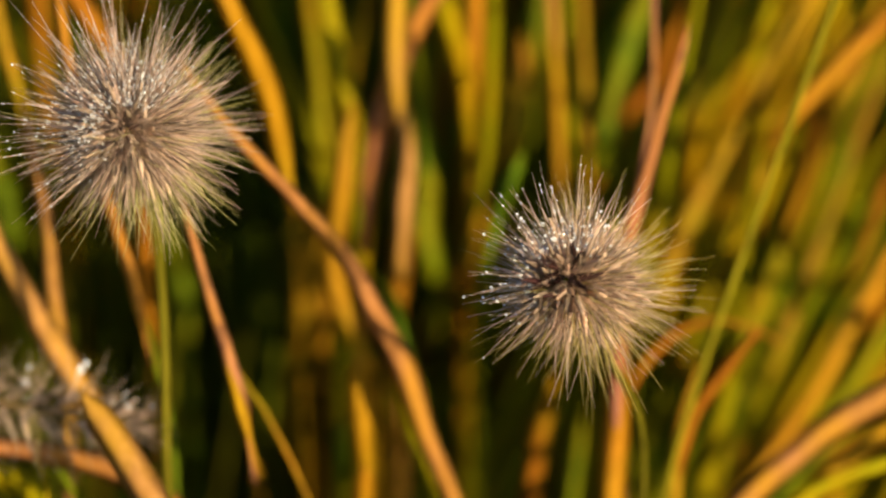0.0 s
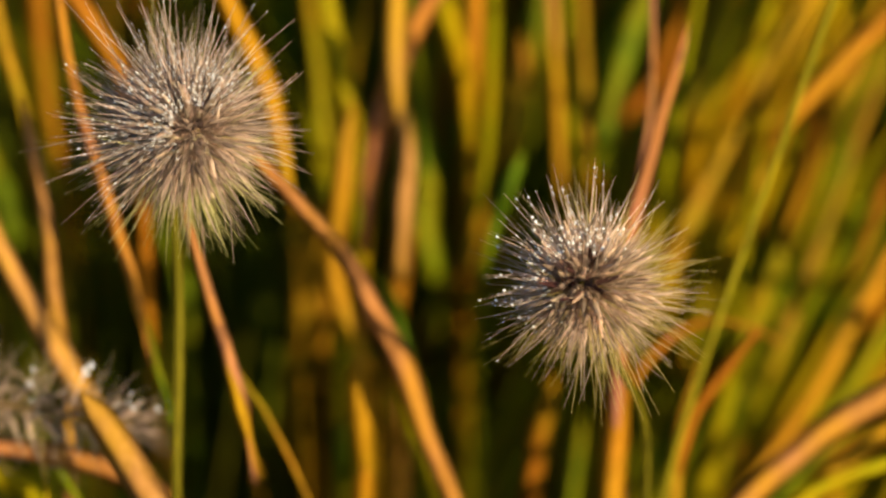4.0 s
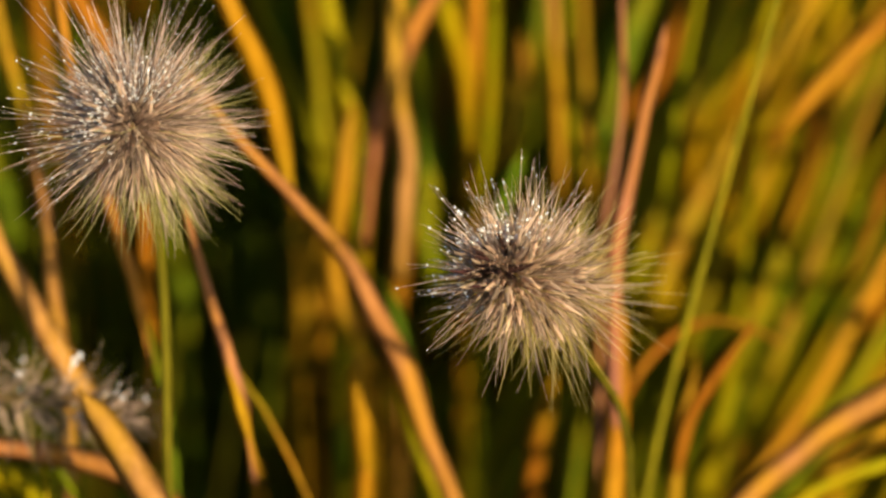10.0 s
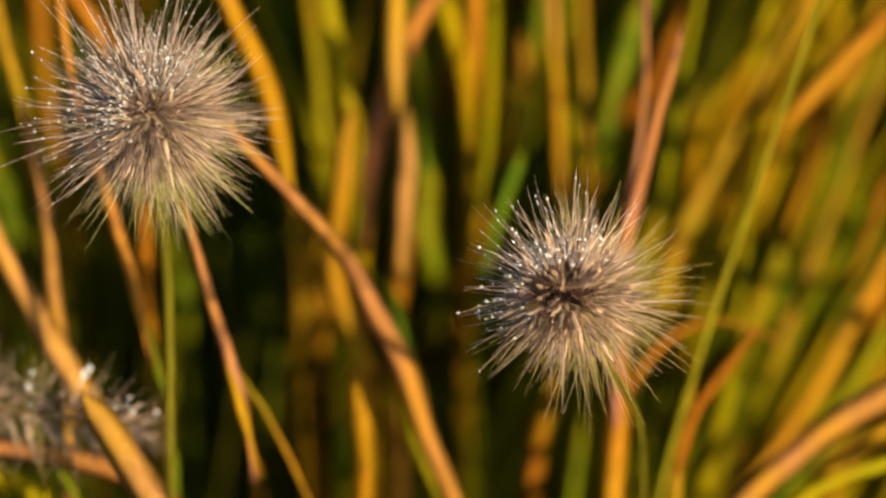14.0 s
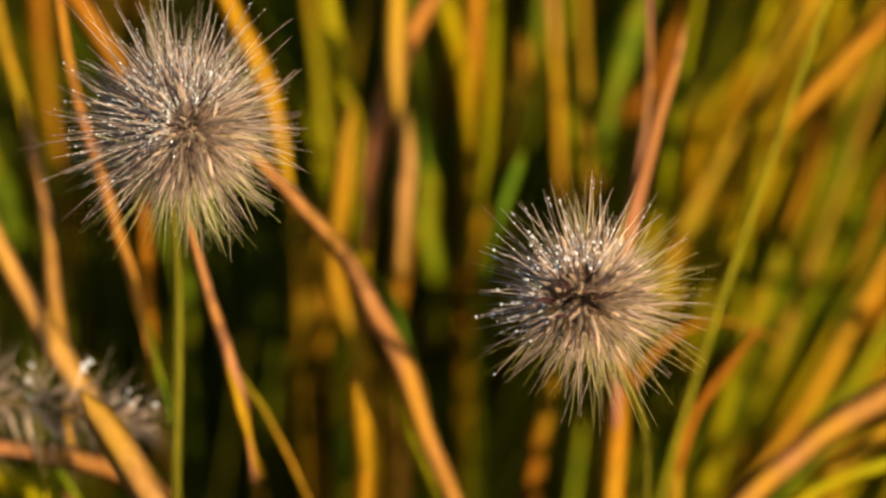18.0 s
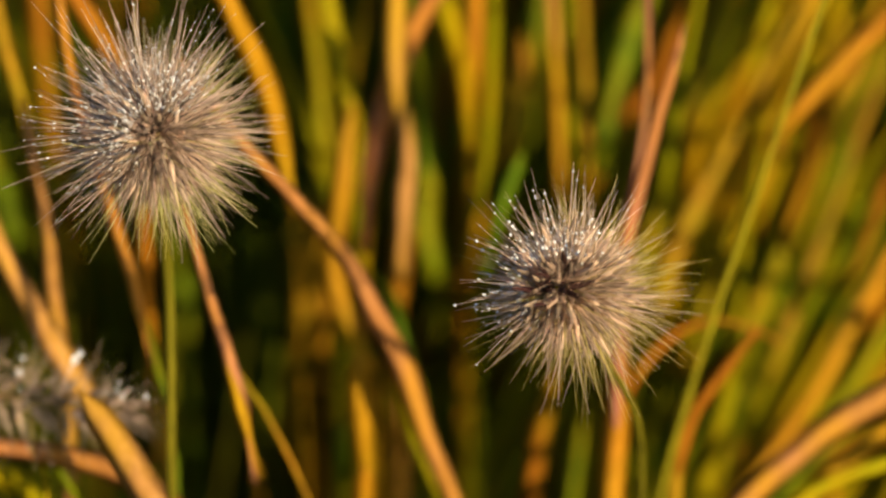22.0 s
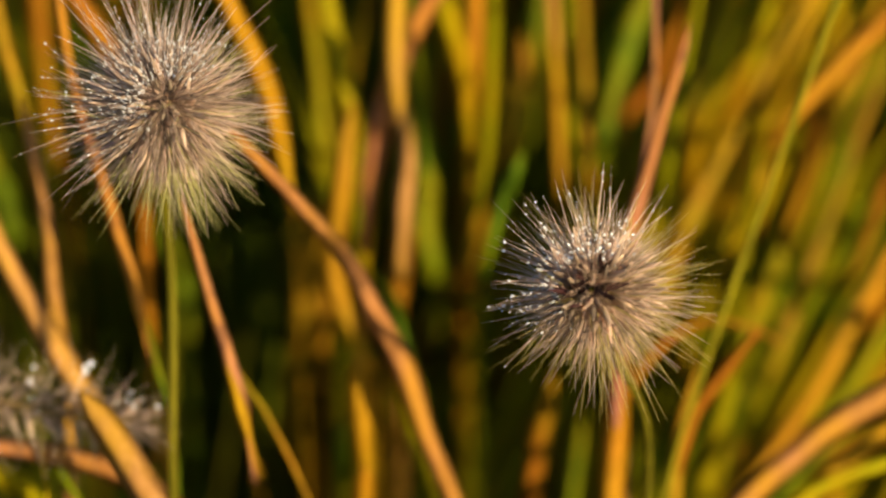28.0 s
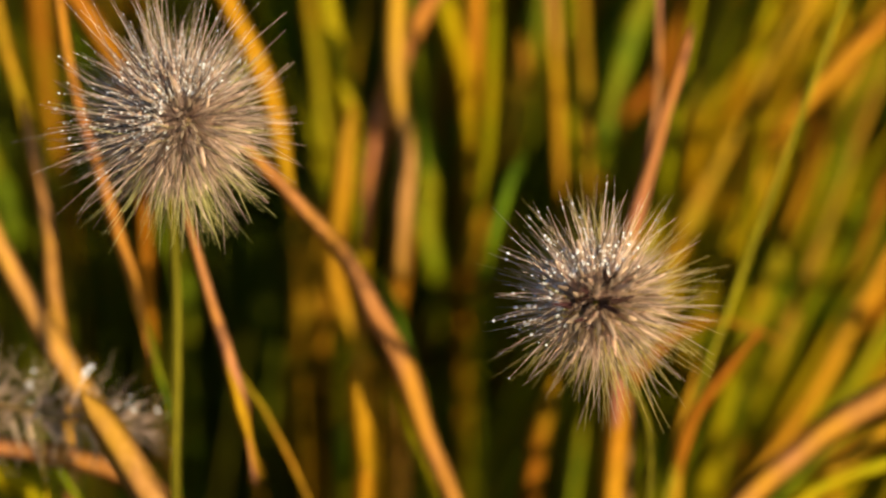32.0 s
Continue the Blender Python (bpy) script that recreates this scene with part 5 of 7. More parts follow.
def motions():
    walk(left_stem, [
        (0, pose(0.0100, -0.0300, 0.5729, 0.42, -0.71, 0.00)),
        (0.2, pose(0.0100, -0.0300, 0.5729, -3.28, 1.04, 0.03)),
        (0.5, pose(0.0100, -0.0300, 0.5729, -0.26, -0.79, 0.02)),
        (0.7, pose(0.0100, -0.0300, 0.5729, -2.90, -0.39, 0.08)),
        (1, pose(0.0100, -0.0300, 0.5729, -1.21, 1.33, -0.01)),
        (1.2, pose(0.0100, -0.0300, 0.5729, -1.47, -0.61, 0.05)),
        (1.5, pose(0.0100, -0.0300, 0.5729, -0.60, 1.47, -0.02)),
        (1.7, pose(0.0100, -0.0300, 0.5729, 0.68, 1.51, -0.03)),
        (2, pose(0.0100, -0.0300, 0.5729, -0.51, 0.35, 0.00)),
        (2.2, pose(0.0100, -0.0300, 0.5729, 0.61, 1.40, -0.03)),
        (2.5, pose(0.0100, -0.0300, 0.5729, -1.64, 0.30, 0.03)),
        (2.7, pose(0.0100, -0.0300, 0.5729, 1.19, 0.39, -0.03)),
        (3, pose(0.0100, -0.0300, 0.5729, -2.48, 0.84, 0.02)),
        (3.2, pose(0.0100, -0.0300, 0.5729, -0.20, 0.72, -0.01)),
        (3.5, pose(0.0100, -0.0300, 0.5729, -0.47, 1.45, -0.02)),
        (3.83, pose(0.0100, -0.0300, 0.5729, -0.39, 1.83, -0.03)),
        (4.17, pose(0.0100, -0.0300, 0.5729, 1.29, 1.09, -0.04)),
        (4.5, pose(0.0100, -0.0300, 0.5729, 1.93, 1.91, -0.05)),
        (4.83, pose(0.0100, -0.0300, 0.5729, 1.88, 1.20, -0.04)),
        (5.17, pose(0.0100, -0.0300, 0.5729, 3.02, 1.83, -0.05)),
        (5.5, pose(0.0100, -0.0300, 0.5729, 3.36, 1.58, -0.06)),
        (5.7, pose(0.0100, -0.0300, 0.5729, -2.72, 0.45, 0.04)),
        (6, pose(0.0100, -0.0300, 0.5729, -1.56, 0.31, 0.03)),
        (6.2, pose(0.0100, -0.0300, 0.5729, -0.15, -0.18, 0.01)),
        (6.5, pose(0.0100, -0.0300, 0.5729, -0.16, 0.03, 0.00)),
        (6.7, pose(0.0100, -0.0300, 0.5729, -0.46, -1.11, 0.04)),
        (7, pose(0.0100, -0.0300, 0.5729, -0.56, -2.39, 0.07)),
        (7.2, pose(0.0100, -0.0300, 0.5729, -0.88, -0.61, 0.04)),
        (7.5, pose(0.0100, -0.0300, 0.5729, -1.30, -0.90, 0.06)),
        (7.7, pose(0.0100, -0.0300, 0.5729, -0.96, -2.83, 0.10)),
        (8, pose(0.0100, -0.0300, 0.5729, -1.41, -2.55, 0.11)),
        (8.3, pose(0.0100, -0.0300, 0.5729, -0.44, -3.16, 0.08)),
        (8.5, pose(0.0100, -0.0300, 0.5729, -5.27, -3.51, 0.35)),
        (8.7, pose(0.0100, -0.0300, 0.5729, -2.18, -1.98, 0.12)),
        (9, pose(0.0100, -0.0300, 0.5729, -2.85, -1.87, 0.15)),
        (9.2, pose(0.0100, -0.0300, 0.5729, -4.03, -1.38, 0.17)),
        (9.5, pose(0.0100, -0.0300, 0.5729, 1.35, -1.37, -0.02)),
        (9.7, pose(0.0100, -0.0300, 0.5729, -2.75, -1.43, 0.12)),
        (10, pose(0.0100, -0.0300, 0.5729, 0.02, -0.58, 0.01)),
        (10.2, pose(0.0100, -0.0300, 0.5729, 1.05, -0.79, -0.02)),
        (10.5, pose(0.0100, -0.0300, 0.5729, -3.18, -0.39, 0.09)),
        (10.7, pose(0.0100, -0.0300, 0.5729, 1.29, 0.58, -0.03)),
        (11, pose(0.0100, -0.0300, 0.5729, -0.63, -0.72, 0.03)),
        (11.2, pose(0.0100, -0.0300, 0.5729, 0.31, -0.88, 0.01)),
        (11.5, pose(0.0100, -0.0300, 0.5729, 1.31, 0.86, -0.04)),
        (11.7, pose(0.0100, -0.0300, 0.5729, -1.36, -0.17, 0.04)),
        (12, pose(0.0100, -0.0300, 0.5729, 0.48, 1.16, -0.03)),
        (12.2, pose(0.0100, -0.0300, 0.5729, -0.08, 0.73, -0.01)),
        (12.5, pose(0.0100, -0.0300, 0.5729, 1.57, 0.33, -0.04)),
        (12.7, pose(0.0100, -0.0300, 0.5729, -1.77, 0.87, 0.01)),
        (13, pose(0.0100, -0.0300, 0.5729, -0.00, -0.00, 0.00)),
        (13.2, pose(0.0100, -0.0300, 0.5729, -0.95, 0.11, 0.02)),
        (13.5, pose(0.0100, -0.0300, 0.5729, 0.17, 1.09, -0.02)),
        (13.7, pose(0.0100, -0.0300, 0.5729, 0.90, 0.17, -0.02)),
        (14, pose(0.0100, -0.0300, 0.5729, -0.81, -0.07, 0.02)),
        (14.2, pose(0.0100, -0.0300, 0.5729, -0.20, 0.72, -0.01)),
        (14.5, pose(0.0100, -0.0300, 0.5729, -3.89, -1.47, 0.17)),
        (14.83, pose(0.0100, -0.0300, 0.5729, -3.90, -0.84, 0.13)),
        (15.17, pose(0.0100, -0.0300, 0.5729, -2.13, -1.32, 0.10)),
        (15.5, pose(0.0100, -0.0300, 0.5729, -1.46, -0.22, 0.04)),
        (15.83, pose(0.0100, -0.0300, 0.5729, -1.72, -0.72, 0.06)),
        (16.17, pose(0.0100, -0.0300, 0.5729, -0.49, 0.18, 0.01)),
        (16.5, pose(0.0100, -0.0300, 0.5729, -0.25, 0.17, 0.00)),
        (16.7, pose(0.0100, -0.0300, 0.5729, -0.19, 0.56, -0.01)),
        (17, pose(0.0100, -0.0300, 0.5729, 0.21, -0.24, -0.00)),
        (17.2, pose(0.0100, -0.0300, 0.5729, 0.05, -0.12, 0.00)),
        (17.5, pose(0.0100, -0.0300, 0.5729, 0.68, -0.22, -0.01)),
        (17.7, pose(0.0100, -0.0300, 0.5729, 0.06, -0.40, 0.01)),
        (18, pose(0.0100, -0.0300, 0.5729, 0.14, 1.35, -0.03)),
        (18.2, pose(0.0100, -0.0300, 0.5729, 0.51, 1.21, -0.03)),
        (18.5, pose(0.0100, -0.0300, 0.5729, -0.62, 0.80, -0.00)),
        (18.7, pose(0.0100, -0.0300, 0.5729, -0.02, 0.91, -0.02)),
        (19, pose(0.0100, -0.0300, 0.5729, -2.03, -0.99, 0.08)),
        (19.2, pose(0.0100, -0.0300, 0.5729, -3.18, -0.57, 0.10)),
        (19.5, pose(0.0100, -0.0300, 0.5729, -2.57, -0.80, 0.09)),
        (19.7, pose(0.0100, -0.0300, 0.5729, -1.01, -0.38, 0.03)),
        (20, pose(0.0100, -0.0300, 0.5729, -3.97, -2.50, 0.22)),
        (20.2, pose(0.0100, -0.0300, 0.5729, -3.18, -1.85, 0.16)),
        (20.5, pose(0.0100, -0.0300, 0.5729, 1.15, -0.36, -0.02)),
        (20.7, pose(0.0100, -0.0300, 0.5729, -1.47, -0.75, 0.06)),
        (21, pose(0.0100, -0.0300, 0.5729, -1.40, -0.14, 0.04)),
        (21.2, pose(0.0100, -0.0300, 0.5729, -1.35, -0.36, 0.04)),
        (21.5, pose(0.0100, -0.0300, 0.5729, -0.11, 1.04, -0.02)),
        (21.7, pose(0.0100, -0.0300, 0.5729, -0.09, 0.82, -0.01)),
        (22, pose(0.0100, -0.0300, 0.5729, 0.66, 0.27, -0.02)),
        (22.2, pose(0.0100, -0.0300, 0.5729, -1.86, 0.29, 0.03)),
        (22.5, pose(0.0100, -0.0300, 0.5729, 0.46, -0.62, -0.00)),
        (22.7, pose(0.0100, -0.0300, 0.5729, 0.87, 0.59, -0.03)),
        (23, pose(0.0100, -0.0300, 0.5729, 0.09, 0.48, -0.01)),
        (23.2, pose(0.0100, -0.0300, 0.5729, 0.71, -0.04, -0.02)),
        (23.5, pose(0.0100, -0.0300, 0.5729, -0.05, 0.86, -0.01)),
        (23.7, pose(0.0100, -0.0300, 0.5729, -0.98, 0.58, 0.01)),
        (24, pose(0.0100, -0.0300, 0.5729, 0.13, -0.28, 0.00)),
        (24.2, pose(0.0100, -0.0300, 0.5729, -0.16, -0.00, 0.00)),
        (24.5, pose(0.0100, -0.0300, 0.5729, -0.46, 0.20, 0.01)),
        (24.7, pose(0.0100, -0.0300, 0.5729, 0.34, 0.39, -0.01)),
        (25, pose(0.0100, -0.0300, 0.5729, 0.90, 0.10, -0.02)),
        (25.2, pose(0.0100, -0.0300, 0.5729, 0.55, 0.80, -0.02)),
        (25.5, pose(0.0100, -0.0300, 0.5729, 0.19, 0.27, -0.01)),
        (25.83, pose(0.0100, -0.0300, 0.5729, -0.60, 0.59, -0.00)),
        (26.17, pose(0.0100, -0.0300, 0.5729, 0.22, -0.20, -0.00)),
        (26.5, pose(0.0100, -0.0300, 0.5729, 0.07, 0.58, -0.01)),
        (26.83, pose(0.0100, -0.0300, 0.5729, -0.91, -0.21, 0.03)),
        (27.17, pose(0.0100, -0.0300, 0.5729, -0.47, 0.40, 0.00)),
        (27.5, pose(0.0100, -0.0300, 0.5729, -0.99, 0.08, 0.02)),
        (27.7, pose(0.0100, -0.0300, 0.5729, 0.09, 1.03, -0.02)),
        (28, pose(0.0100, -0.0300, 0.5729, -1.69, 0.36, 0.03)),
        (28.2, pose(0.0100, -0.0300, 0.5729, -0.31, 0.51, -0.00)),
        (28.5, pose(0.0100, -0.0300, 0.5729, -0.68, 1.49, -0.02)),
        (28.7, pose(0.0100, -0.0300, 0.5729, -0.34, 0.93, -0.01)),
        (29, pose(0.0100, -0.0300, 0.5729, 0.26, 0.96, -0.02)),
        (29.2, pose(0.0100, -0.0300, 0.5729, -0.00, 0.74, -0.01)),
        (29.5, pose(0.0100, -0.0300, 0.5729, 1.28, 1.24, -0.04)),
        (29.7, pose(0.0100, -0.0300, 0.5729, 0.57, 0.50, -0.02)),
        (30, pose(0.0100, -0.0300, 0.5729, 0.52, 1.08, -0.03)),
        (30.2, pose(0.0100, -0.0300, 0.5729, 1.08, 1.36, -0.04)),
        (30.5, pose(0.0100, -0.0300, 0.5729, 0.44, -0.09, -0.01)),
        (30.7, pose(0.0100, -0.0300, 0.5729, -0.18, 0.28, -0.00)),
        (31, pose(0.0100, -0.0300, 0.5729, 0.48, 1.11, -0.03)),
        (31.2, pose(0.0100, -0.0300, 0.5729, 0.24, 0.69, -0.02)),
        (31.5, pose(0.0100, -0.0300, 0.5729, 0.24, 1.20, -0.02)),
        (31.7, pose(0.0100, -0.0300, 0.5729, 0.99, 1.07, -0.03)),
        (32, pose(0.0100, -0.0300, 0.5729, -0.44, 1.08, -0.01)),
    ])
    walk(left_head, [
        (0, pose(0.01115, -0.02878, 0.68445, 62.72, 2.30, 3.80)),
        (0.2, pose(0.01455, -0.02158, 0.68405, 58.34, 5.57, 9.72)),
        (0.5, pose(0.01100, -0.02746, 0.68443, 61.78, 2.28, 3.80)),
        (0.7, pose(0.01175, -0.02231, 0.68418, 58.42, 3.27, 5.68)),
        (1, pose(0.01512, -0.02560, 0.68426, 61.03, 5.56, 9.92)),
        (1.2, pose(0.01134, -0.02509, 0.68434, 60.20, 2.72, 4.67)),
        (1.5, pose(0.01539, -0.02680, 0.68428, 61.89, 5.63, 10.12)),
        (1.7, pose(0.01547, -0.02929, 0.68432, 63.64, 5.42, 9.88)),
        (2, pose(0.01321, -0.02697, 0.68437, 61.66, 3.98, 6.99)),
        (2.2, pose(0.01526, -0.02916, 0.68433, 63.50, 5.28, 9.58)),
        (2.5, pose(0.01310, -0.02476, 0.68429, 60.16, 4.10, 7.18)),
        (2.7, pose(0.01330, -0.03028, 0.68441, 64.00, 3.75, 6.61)),
        (3, pose(0.01417, -0.02314, 0.68417, 59.25, 5.09, 8.94)),
        (3.2, pose(0.01392, -0.02756, 0.68436, 62.16, 4.46, 7.92)),
        (3.5, pose(0.01534, -0.02704, 0.68429, 62.05, 5.57, 10.02)),
        (3.83, pose(0.01610, -0.02720, 0.68426, 62.31, 6.11, 11.09)),
        (4.17, pose(0.01465, -0.03048, 0.68436, 64.34, 4.70, 8.51)),
        (4.5, pose(0.01625, -0.03172, 0.68427, 65.56, 5.72, 10.65)),
        (4.83, pose(0.01487, -0.03163, 0.68434, 65.23, 4.75, 8.66)),
        (5.17, pose(0.01609, -0.03384, 0.68423, 67.13, 5.38, 10.12)),
        (5.5, pose(0.01560, -0.03450, 0.68423, 67.54, 4.99, 9.31)),
        (5.7, pose(0.01339, -0.02267, 0.68417, 58.84, 4.53, 7.91)),
        (6, pose(0.01312, -0.02493, 0.68430, 60.27, 4.10, 7.18)),
        (6.2, pose(0.01219, -0.02766, 0.68441, 62.01, 3.15, 5.44)),
        (6.5, pose(0.01260, -0.02764, 0.68441, 62.04, 3.46, 6.02)),
        (6.7, pose(0.01037, -0.02707, 0.68442, 61.48, 1.83, 2.98)),
        (7, pose(0.00787, -0.02687, 0.68440, 61.33, -0.04, -0.51)),
        (7.2, pose(0.01134, -0.02625, 0.68439, 60.97, 2.63, 4.47)),
        (7.5, pose(0.01076, -0.02544, 0.68436, 60.39, 2.25, 3.80)),
        (7.7, pose(0.00701, -0.02610, 0.68435, 60.84, -0.66, -1.58)),
        (8, pose(0.00756, -0.02522, 0.68433, 60.22, -0.21, -0.65)),
        (8.3, pose(0.00638, -0.02711, 0.68436, 61.58, -1.18, -2.66)),
        (8.5, pose(0.00566, -0.01775, 0.68370, 55.62, -1.37, -2.00)),
        (8.7, pose(0.00866, -0.02373, 0.68428, 59.21, 0.73, 1.14)),
        (9, pose(0.00888, -0.02242, 0.68420, 58.36, 0.98, 1.67)),
        (9.2, pose(0.00982, -0.02012, 0.68402, 56.95, 1.90, 3.35)),
        (9.5, pose(0.00986, -0.03060, 0.68446, 63.98, 1.25, 1.67)),
        (9.7, pose(0.00974, -0.02261, 0.68421, 58.50, 1.65, 2.83)),
        (10, pose(0.01140, -0.02800, 0.68443, 62.19, 2.54, 4.28)),
        (10.2, pose(0.01098, -0.02999, 0.68446, 63.58, 2.10, 3.36)),
        (10.5, pose(0.01176, -0.02177, 0.68414, 58.08, 3.32, 5.77)),
        (10.7, pose(0.01366, -0.03048, 0.68440, 64.19, 4.00, 7.09)),
        (11, pose(0.01112, -0.02674, 0.68441, 61.29, 2.42, 4.09)),
        (11.2, pose(0.01082, -0.02855, 0.68445, 62.54, 2.07, 3.36)),
        (11.5, pose(0.01421, -0.03052, 0.68438, 64.30, 4.39, 7.87)),
        (11.7, pose(0.01220, -0.02531, 0.68434, 60.42, 3.36, 5.83)),
        (12, pose(0.01478, -0.02889, 0.68435, 63.23, 4.96, 8.95)),
        (12.2, pose(0.01395, -0.02780, 0.68437, 62.33, 4.45, 7.92)),
        (12.5, pose(0.01317, -0.03102, 0.68441, 64.52, 3.60, 6.32)),
        (12.7, pose(0.01421, -0.02451, 0.68425, 60.15, 4.98, 8.79)),
        (13, pose(0.01253, -0.02796, 0.68441, 62.26, 3.38, 5.88)),
        (13.2, pose(0.01273, -0.02611, 0.68436, 61.01, 3.70, 6.46)),
        (13.5, pose(0.01465, -0.02829, 0.68435, 62.78, 4.92, 8.85)),
        (13.7, pose(0.01286, -0.02971, 0.68442, 63.53, 3.48, 6.07)),
        (14, pose(0.01239, -0.02637, 0.68438, 61.15, 3.41, 5.92)),
        (14.2, pose(0.01392, -0.02756, 0.68436, 62.16, 4.46, 7.92)),
        (14.5, pose(0.00965, -0.02041, 0.68405, 57.12, 1.74, 3.07)),
        (14.83, pose(0.01088, -0.02038, 0.68404, 57.16, 2.74, 4.78)),
        (15.17, pose(0.00995, -0.02381, 0.68429, 59.28, 1.73, 2.93)),
        (15.5, pose(0.01209, -0.02511, 0.68433, 60.27, 3.29, 5.71)),
        (15.83, pose(0.01112, -0.02462, 0.68432, 59.87, 2.58, 4.42)),
        (16.17, pose(0.01289, -0.02701, 0.68438, 61.64, 3.73, 6.53)),
        (16.5, pose(0.01285, -0.02747, 0.68440, 61.95, 3.66, 6.41)),
        (16.7, pose(0.01362, -0.02758, 0.68438, 62.13, 4.23, 7.48)),
        (17, pose(0.01206, -0.02837, 0.68443, 62.50, 3.00, 5.15)),
        (17.2, pose(0.01230, -0.02805, 0.68442, 62.30, 3.21, 5.54)),
        (17.5, pose(0.01210, -0.02929, 0.68444, 63.15, 2.96, 5.06)),
        (17.7, pose(0.01175, -0.02807, 0.68443, 62.26, 2.80, 4.77)),
        (18, pose(0.01516, -0.02824, 0.68433, 62.84, 5.30, 9.58)),
        (18.2, pose(0.01489, -0.02896, 0.68435, 63.30, 5.03, 9.09)),
        (18.5, pose(0.01408, -0.02675, 0.68434, 61.63, 4.65, 8.26)),
        (18.7, pose(0.01431, -0.02793, 0.68436, 62.47, 4.70, 8.41)),
        (19, pose(0.01060, -0.02400, 0.68430, 59.43, 2.22, 3.80)),
        (19.2, pose(0.01141, -0.02178, 0.68415, 58.06, 3.05, 5.29)),
        (19.5, pose(0.01096, -0.02295, 0.68423, 58.77, 2.59, 4.47)),
        (19.7, pose(0.01179, -0.02599, 0.68437, 60.83, 2.99, 5.15)),
        (20, pose(0.00763, -0.02025, 0.68401, 57.02, 0.12, 0.31)),
        (20.2, pose(0.00891, -0.02179, 0.68415, 57.96, 1.05, 1.81)),
        (20.5, pose(0.01182, -0.03020, 0.68445, 63.78, 2.70, 4.52)),
        (20.7, pose(0.01107, -0.02510, 0.68435, 60.18, 2.51, 4.28)),
        (21, pose(0.01226, -0.02523, 0.68434, 60.37, 3.41, 5.92)),
        (21.2, pose(0.01182, -0.02533, 0.68435, 60.39, 3.07, 5.29)),
        (21.5, pose(0.01456, -0.02775, 0.68434, 62.39, 4.91, 8.80)),
        (21.7, pose(0.01412, -0.02778, 0.68436, 62.34, 4.58, 8.16)),
        (22, pose(0.01305, -0.02924, 0.68442, 63.22, 3.66, 6.41)),
        (22.2, pose(0.01309, -0.02434, 0.68427, 59.88, 4.13, 7.23)),
        (22.5, pose(0.01133, -0.02885, 0.68445, 62.78, 2.43, 4.04)),
        (22.7, pose(0.01367, -0.02966, 0.68440, 63.60, 4.08, 7.24)),
        (23, pose(0.01347, -0.02814, 0.68439, 62.50, 4.07, 7.19)),
        (23.2, pose(0.01244, -0.02935, 0.68443, 63.23, 3.21, 5.54)),
        (23.5, pose(0.01420, -0.02786, 0.68436, 62.41, 4.63, 8.26)),
        (23.7, pose(0.01366, -0.02606, 0.68433, 61.09, 4.40, 7.77)),
        (24, pose(0.01198, -0.02822, 0.68443, 62.38, 2.95, 5.06)),
        (24.2, pose(0.01253, -0.02765, 0.68441, 62.04, 3.41, 5.93)),
        (24.5, pose(0.01291, -0.02707, 0.68438, 61.69, 3.74, 6.55)),
        (24.7, pose(0.01329, -0.02862, 0.68440, 62.81, 3.89, 6.85)),
        (25, pose(0.01272, -0.02971, 0.68443, 63.52, 3.38, 5.88)),
        (25.2, pose(0.01408, -0.02903, 0.68438, 63.21, 4.43, 7.92)),
        (25.5, pose(0.01305, -0.02832, 0.68441, 62.57, 3.74, 6.56)),
        (25.83, pose(0.01369, -0.02680, 0.68435, 61.60, 4.35, 7.70)),
        (26.17, pose(0.01213, -0.02839, 0.68443, 62.52, 3.06, 5.25)),
        (26.5, pose(0.01366, -0.02809, 0.68438, 62.49, 4.21, 7.45)),
        (26.83, pose(0.01213, -0.02619, 0.68438, 61.00, 3.23, 5.59)),
        (27.17, pose(0.01330, -0.02704, 0.68437, 61.71, 4.04, 7.11)),
        (27.5, pose(0.01269, -0.02603, 0.68436, 60.95, 3.67, 6.41)),
        (27.7, pose(0.01453, -0.02814, 0.68435, 62.66, 4.85, 8.70)),
        (28, pose(0.01323, -0.02467, 0.68429, 60.11, 4.21, 7.38)),
        (28.2, pose(0.01352, -0.02735, 0.68437, 61.96, 4.18, 7.38)),
        (28.5, pose(0.01544, -0.02663, 0.68428, 61.79, 5.68, 10.22)),
        (28.7, pose(0.01434, -0.02729, 0.68434, 62.04, 4.79, 8.55)),
        (29, pose(0.01440, -0.02846, 0.68436, 62.86, 4.72, 8.46)),
        (29.2, pose(0.01397, -0.02795, 0.68437, 62.44, 4.45, 7.92)),
        (29.5, pose(0.01495, -0.03046, 0.68435, 64.38, 4.92, 8.95)),
        (29.7, pose(0.01351, -0.02906, 0.68440, 63.15, 4.01, 7.09)),
        (30, pose(0.01462, -0.02898, 0.68436, 63.27, 4.83, 8.70)),
        (30.2, pose(0.01518, -0.03007, 0.68434, 64.14, 5.13, 9.34)),
        (30.5, pose(0.01235, -0.02882, 0.68443, 62.84, 3.18, 5.49)),
        (30.7, pose(0.01307, -0.02762, 0.68439, 62.08, 3.82, 6.70)),
        (31, pose(0.01468, -0.02890, 0.68436, 63.22, 4.89, 8.80)),
        (31.2, pose(0.01388, -0.02843, 0.68438, 62.75, 4.34, 7.72)),
        (31.5, pose(0.01487, -0.02842, 0.68434, 62.91, 5.07, 9.14)),
        (31.7, pose(0.01462, -0.02989, 0.68436, 63.91, 4.74, 8.56)),
        (32, pose(0.01463, -0.02711, 0.68433, 61.96, 5.03, 8.99)),
    ])
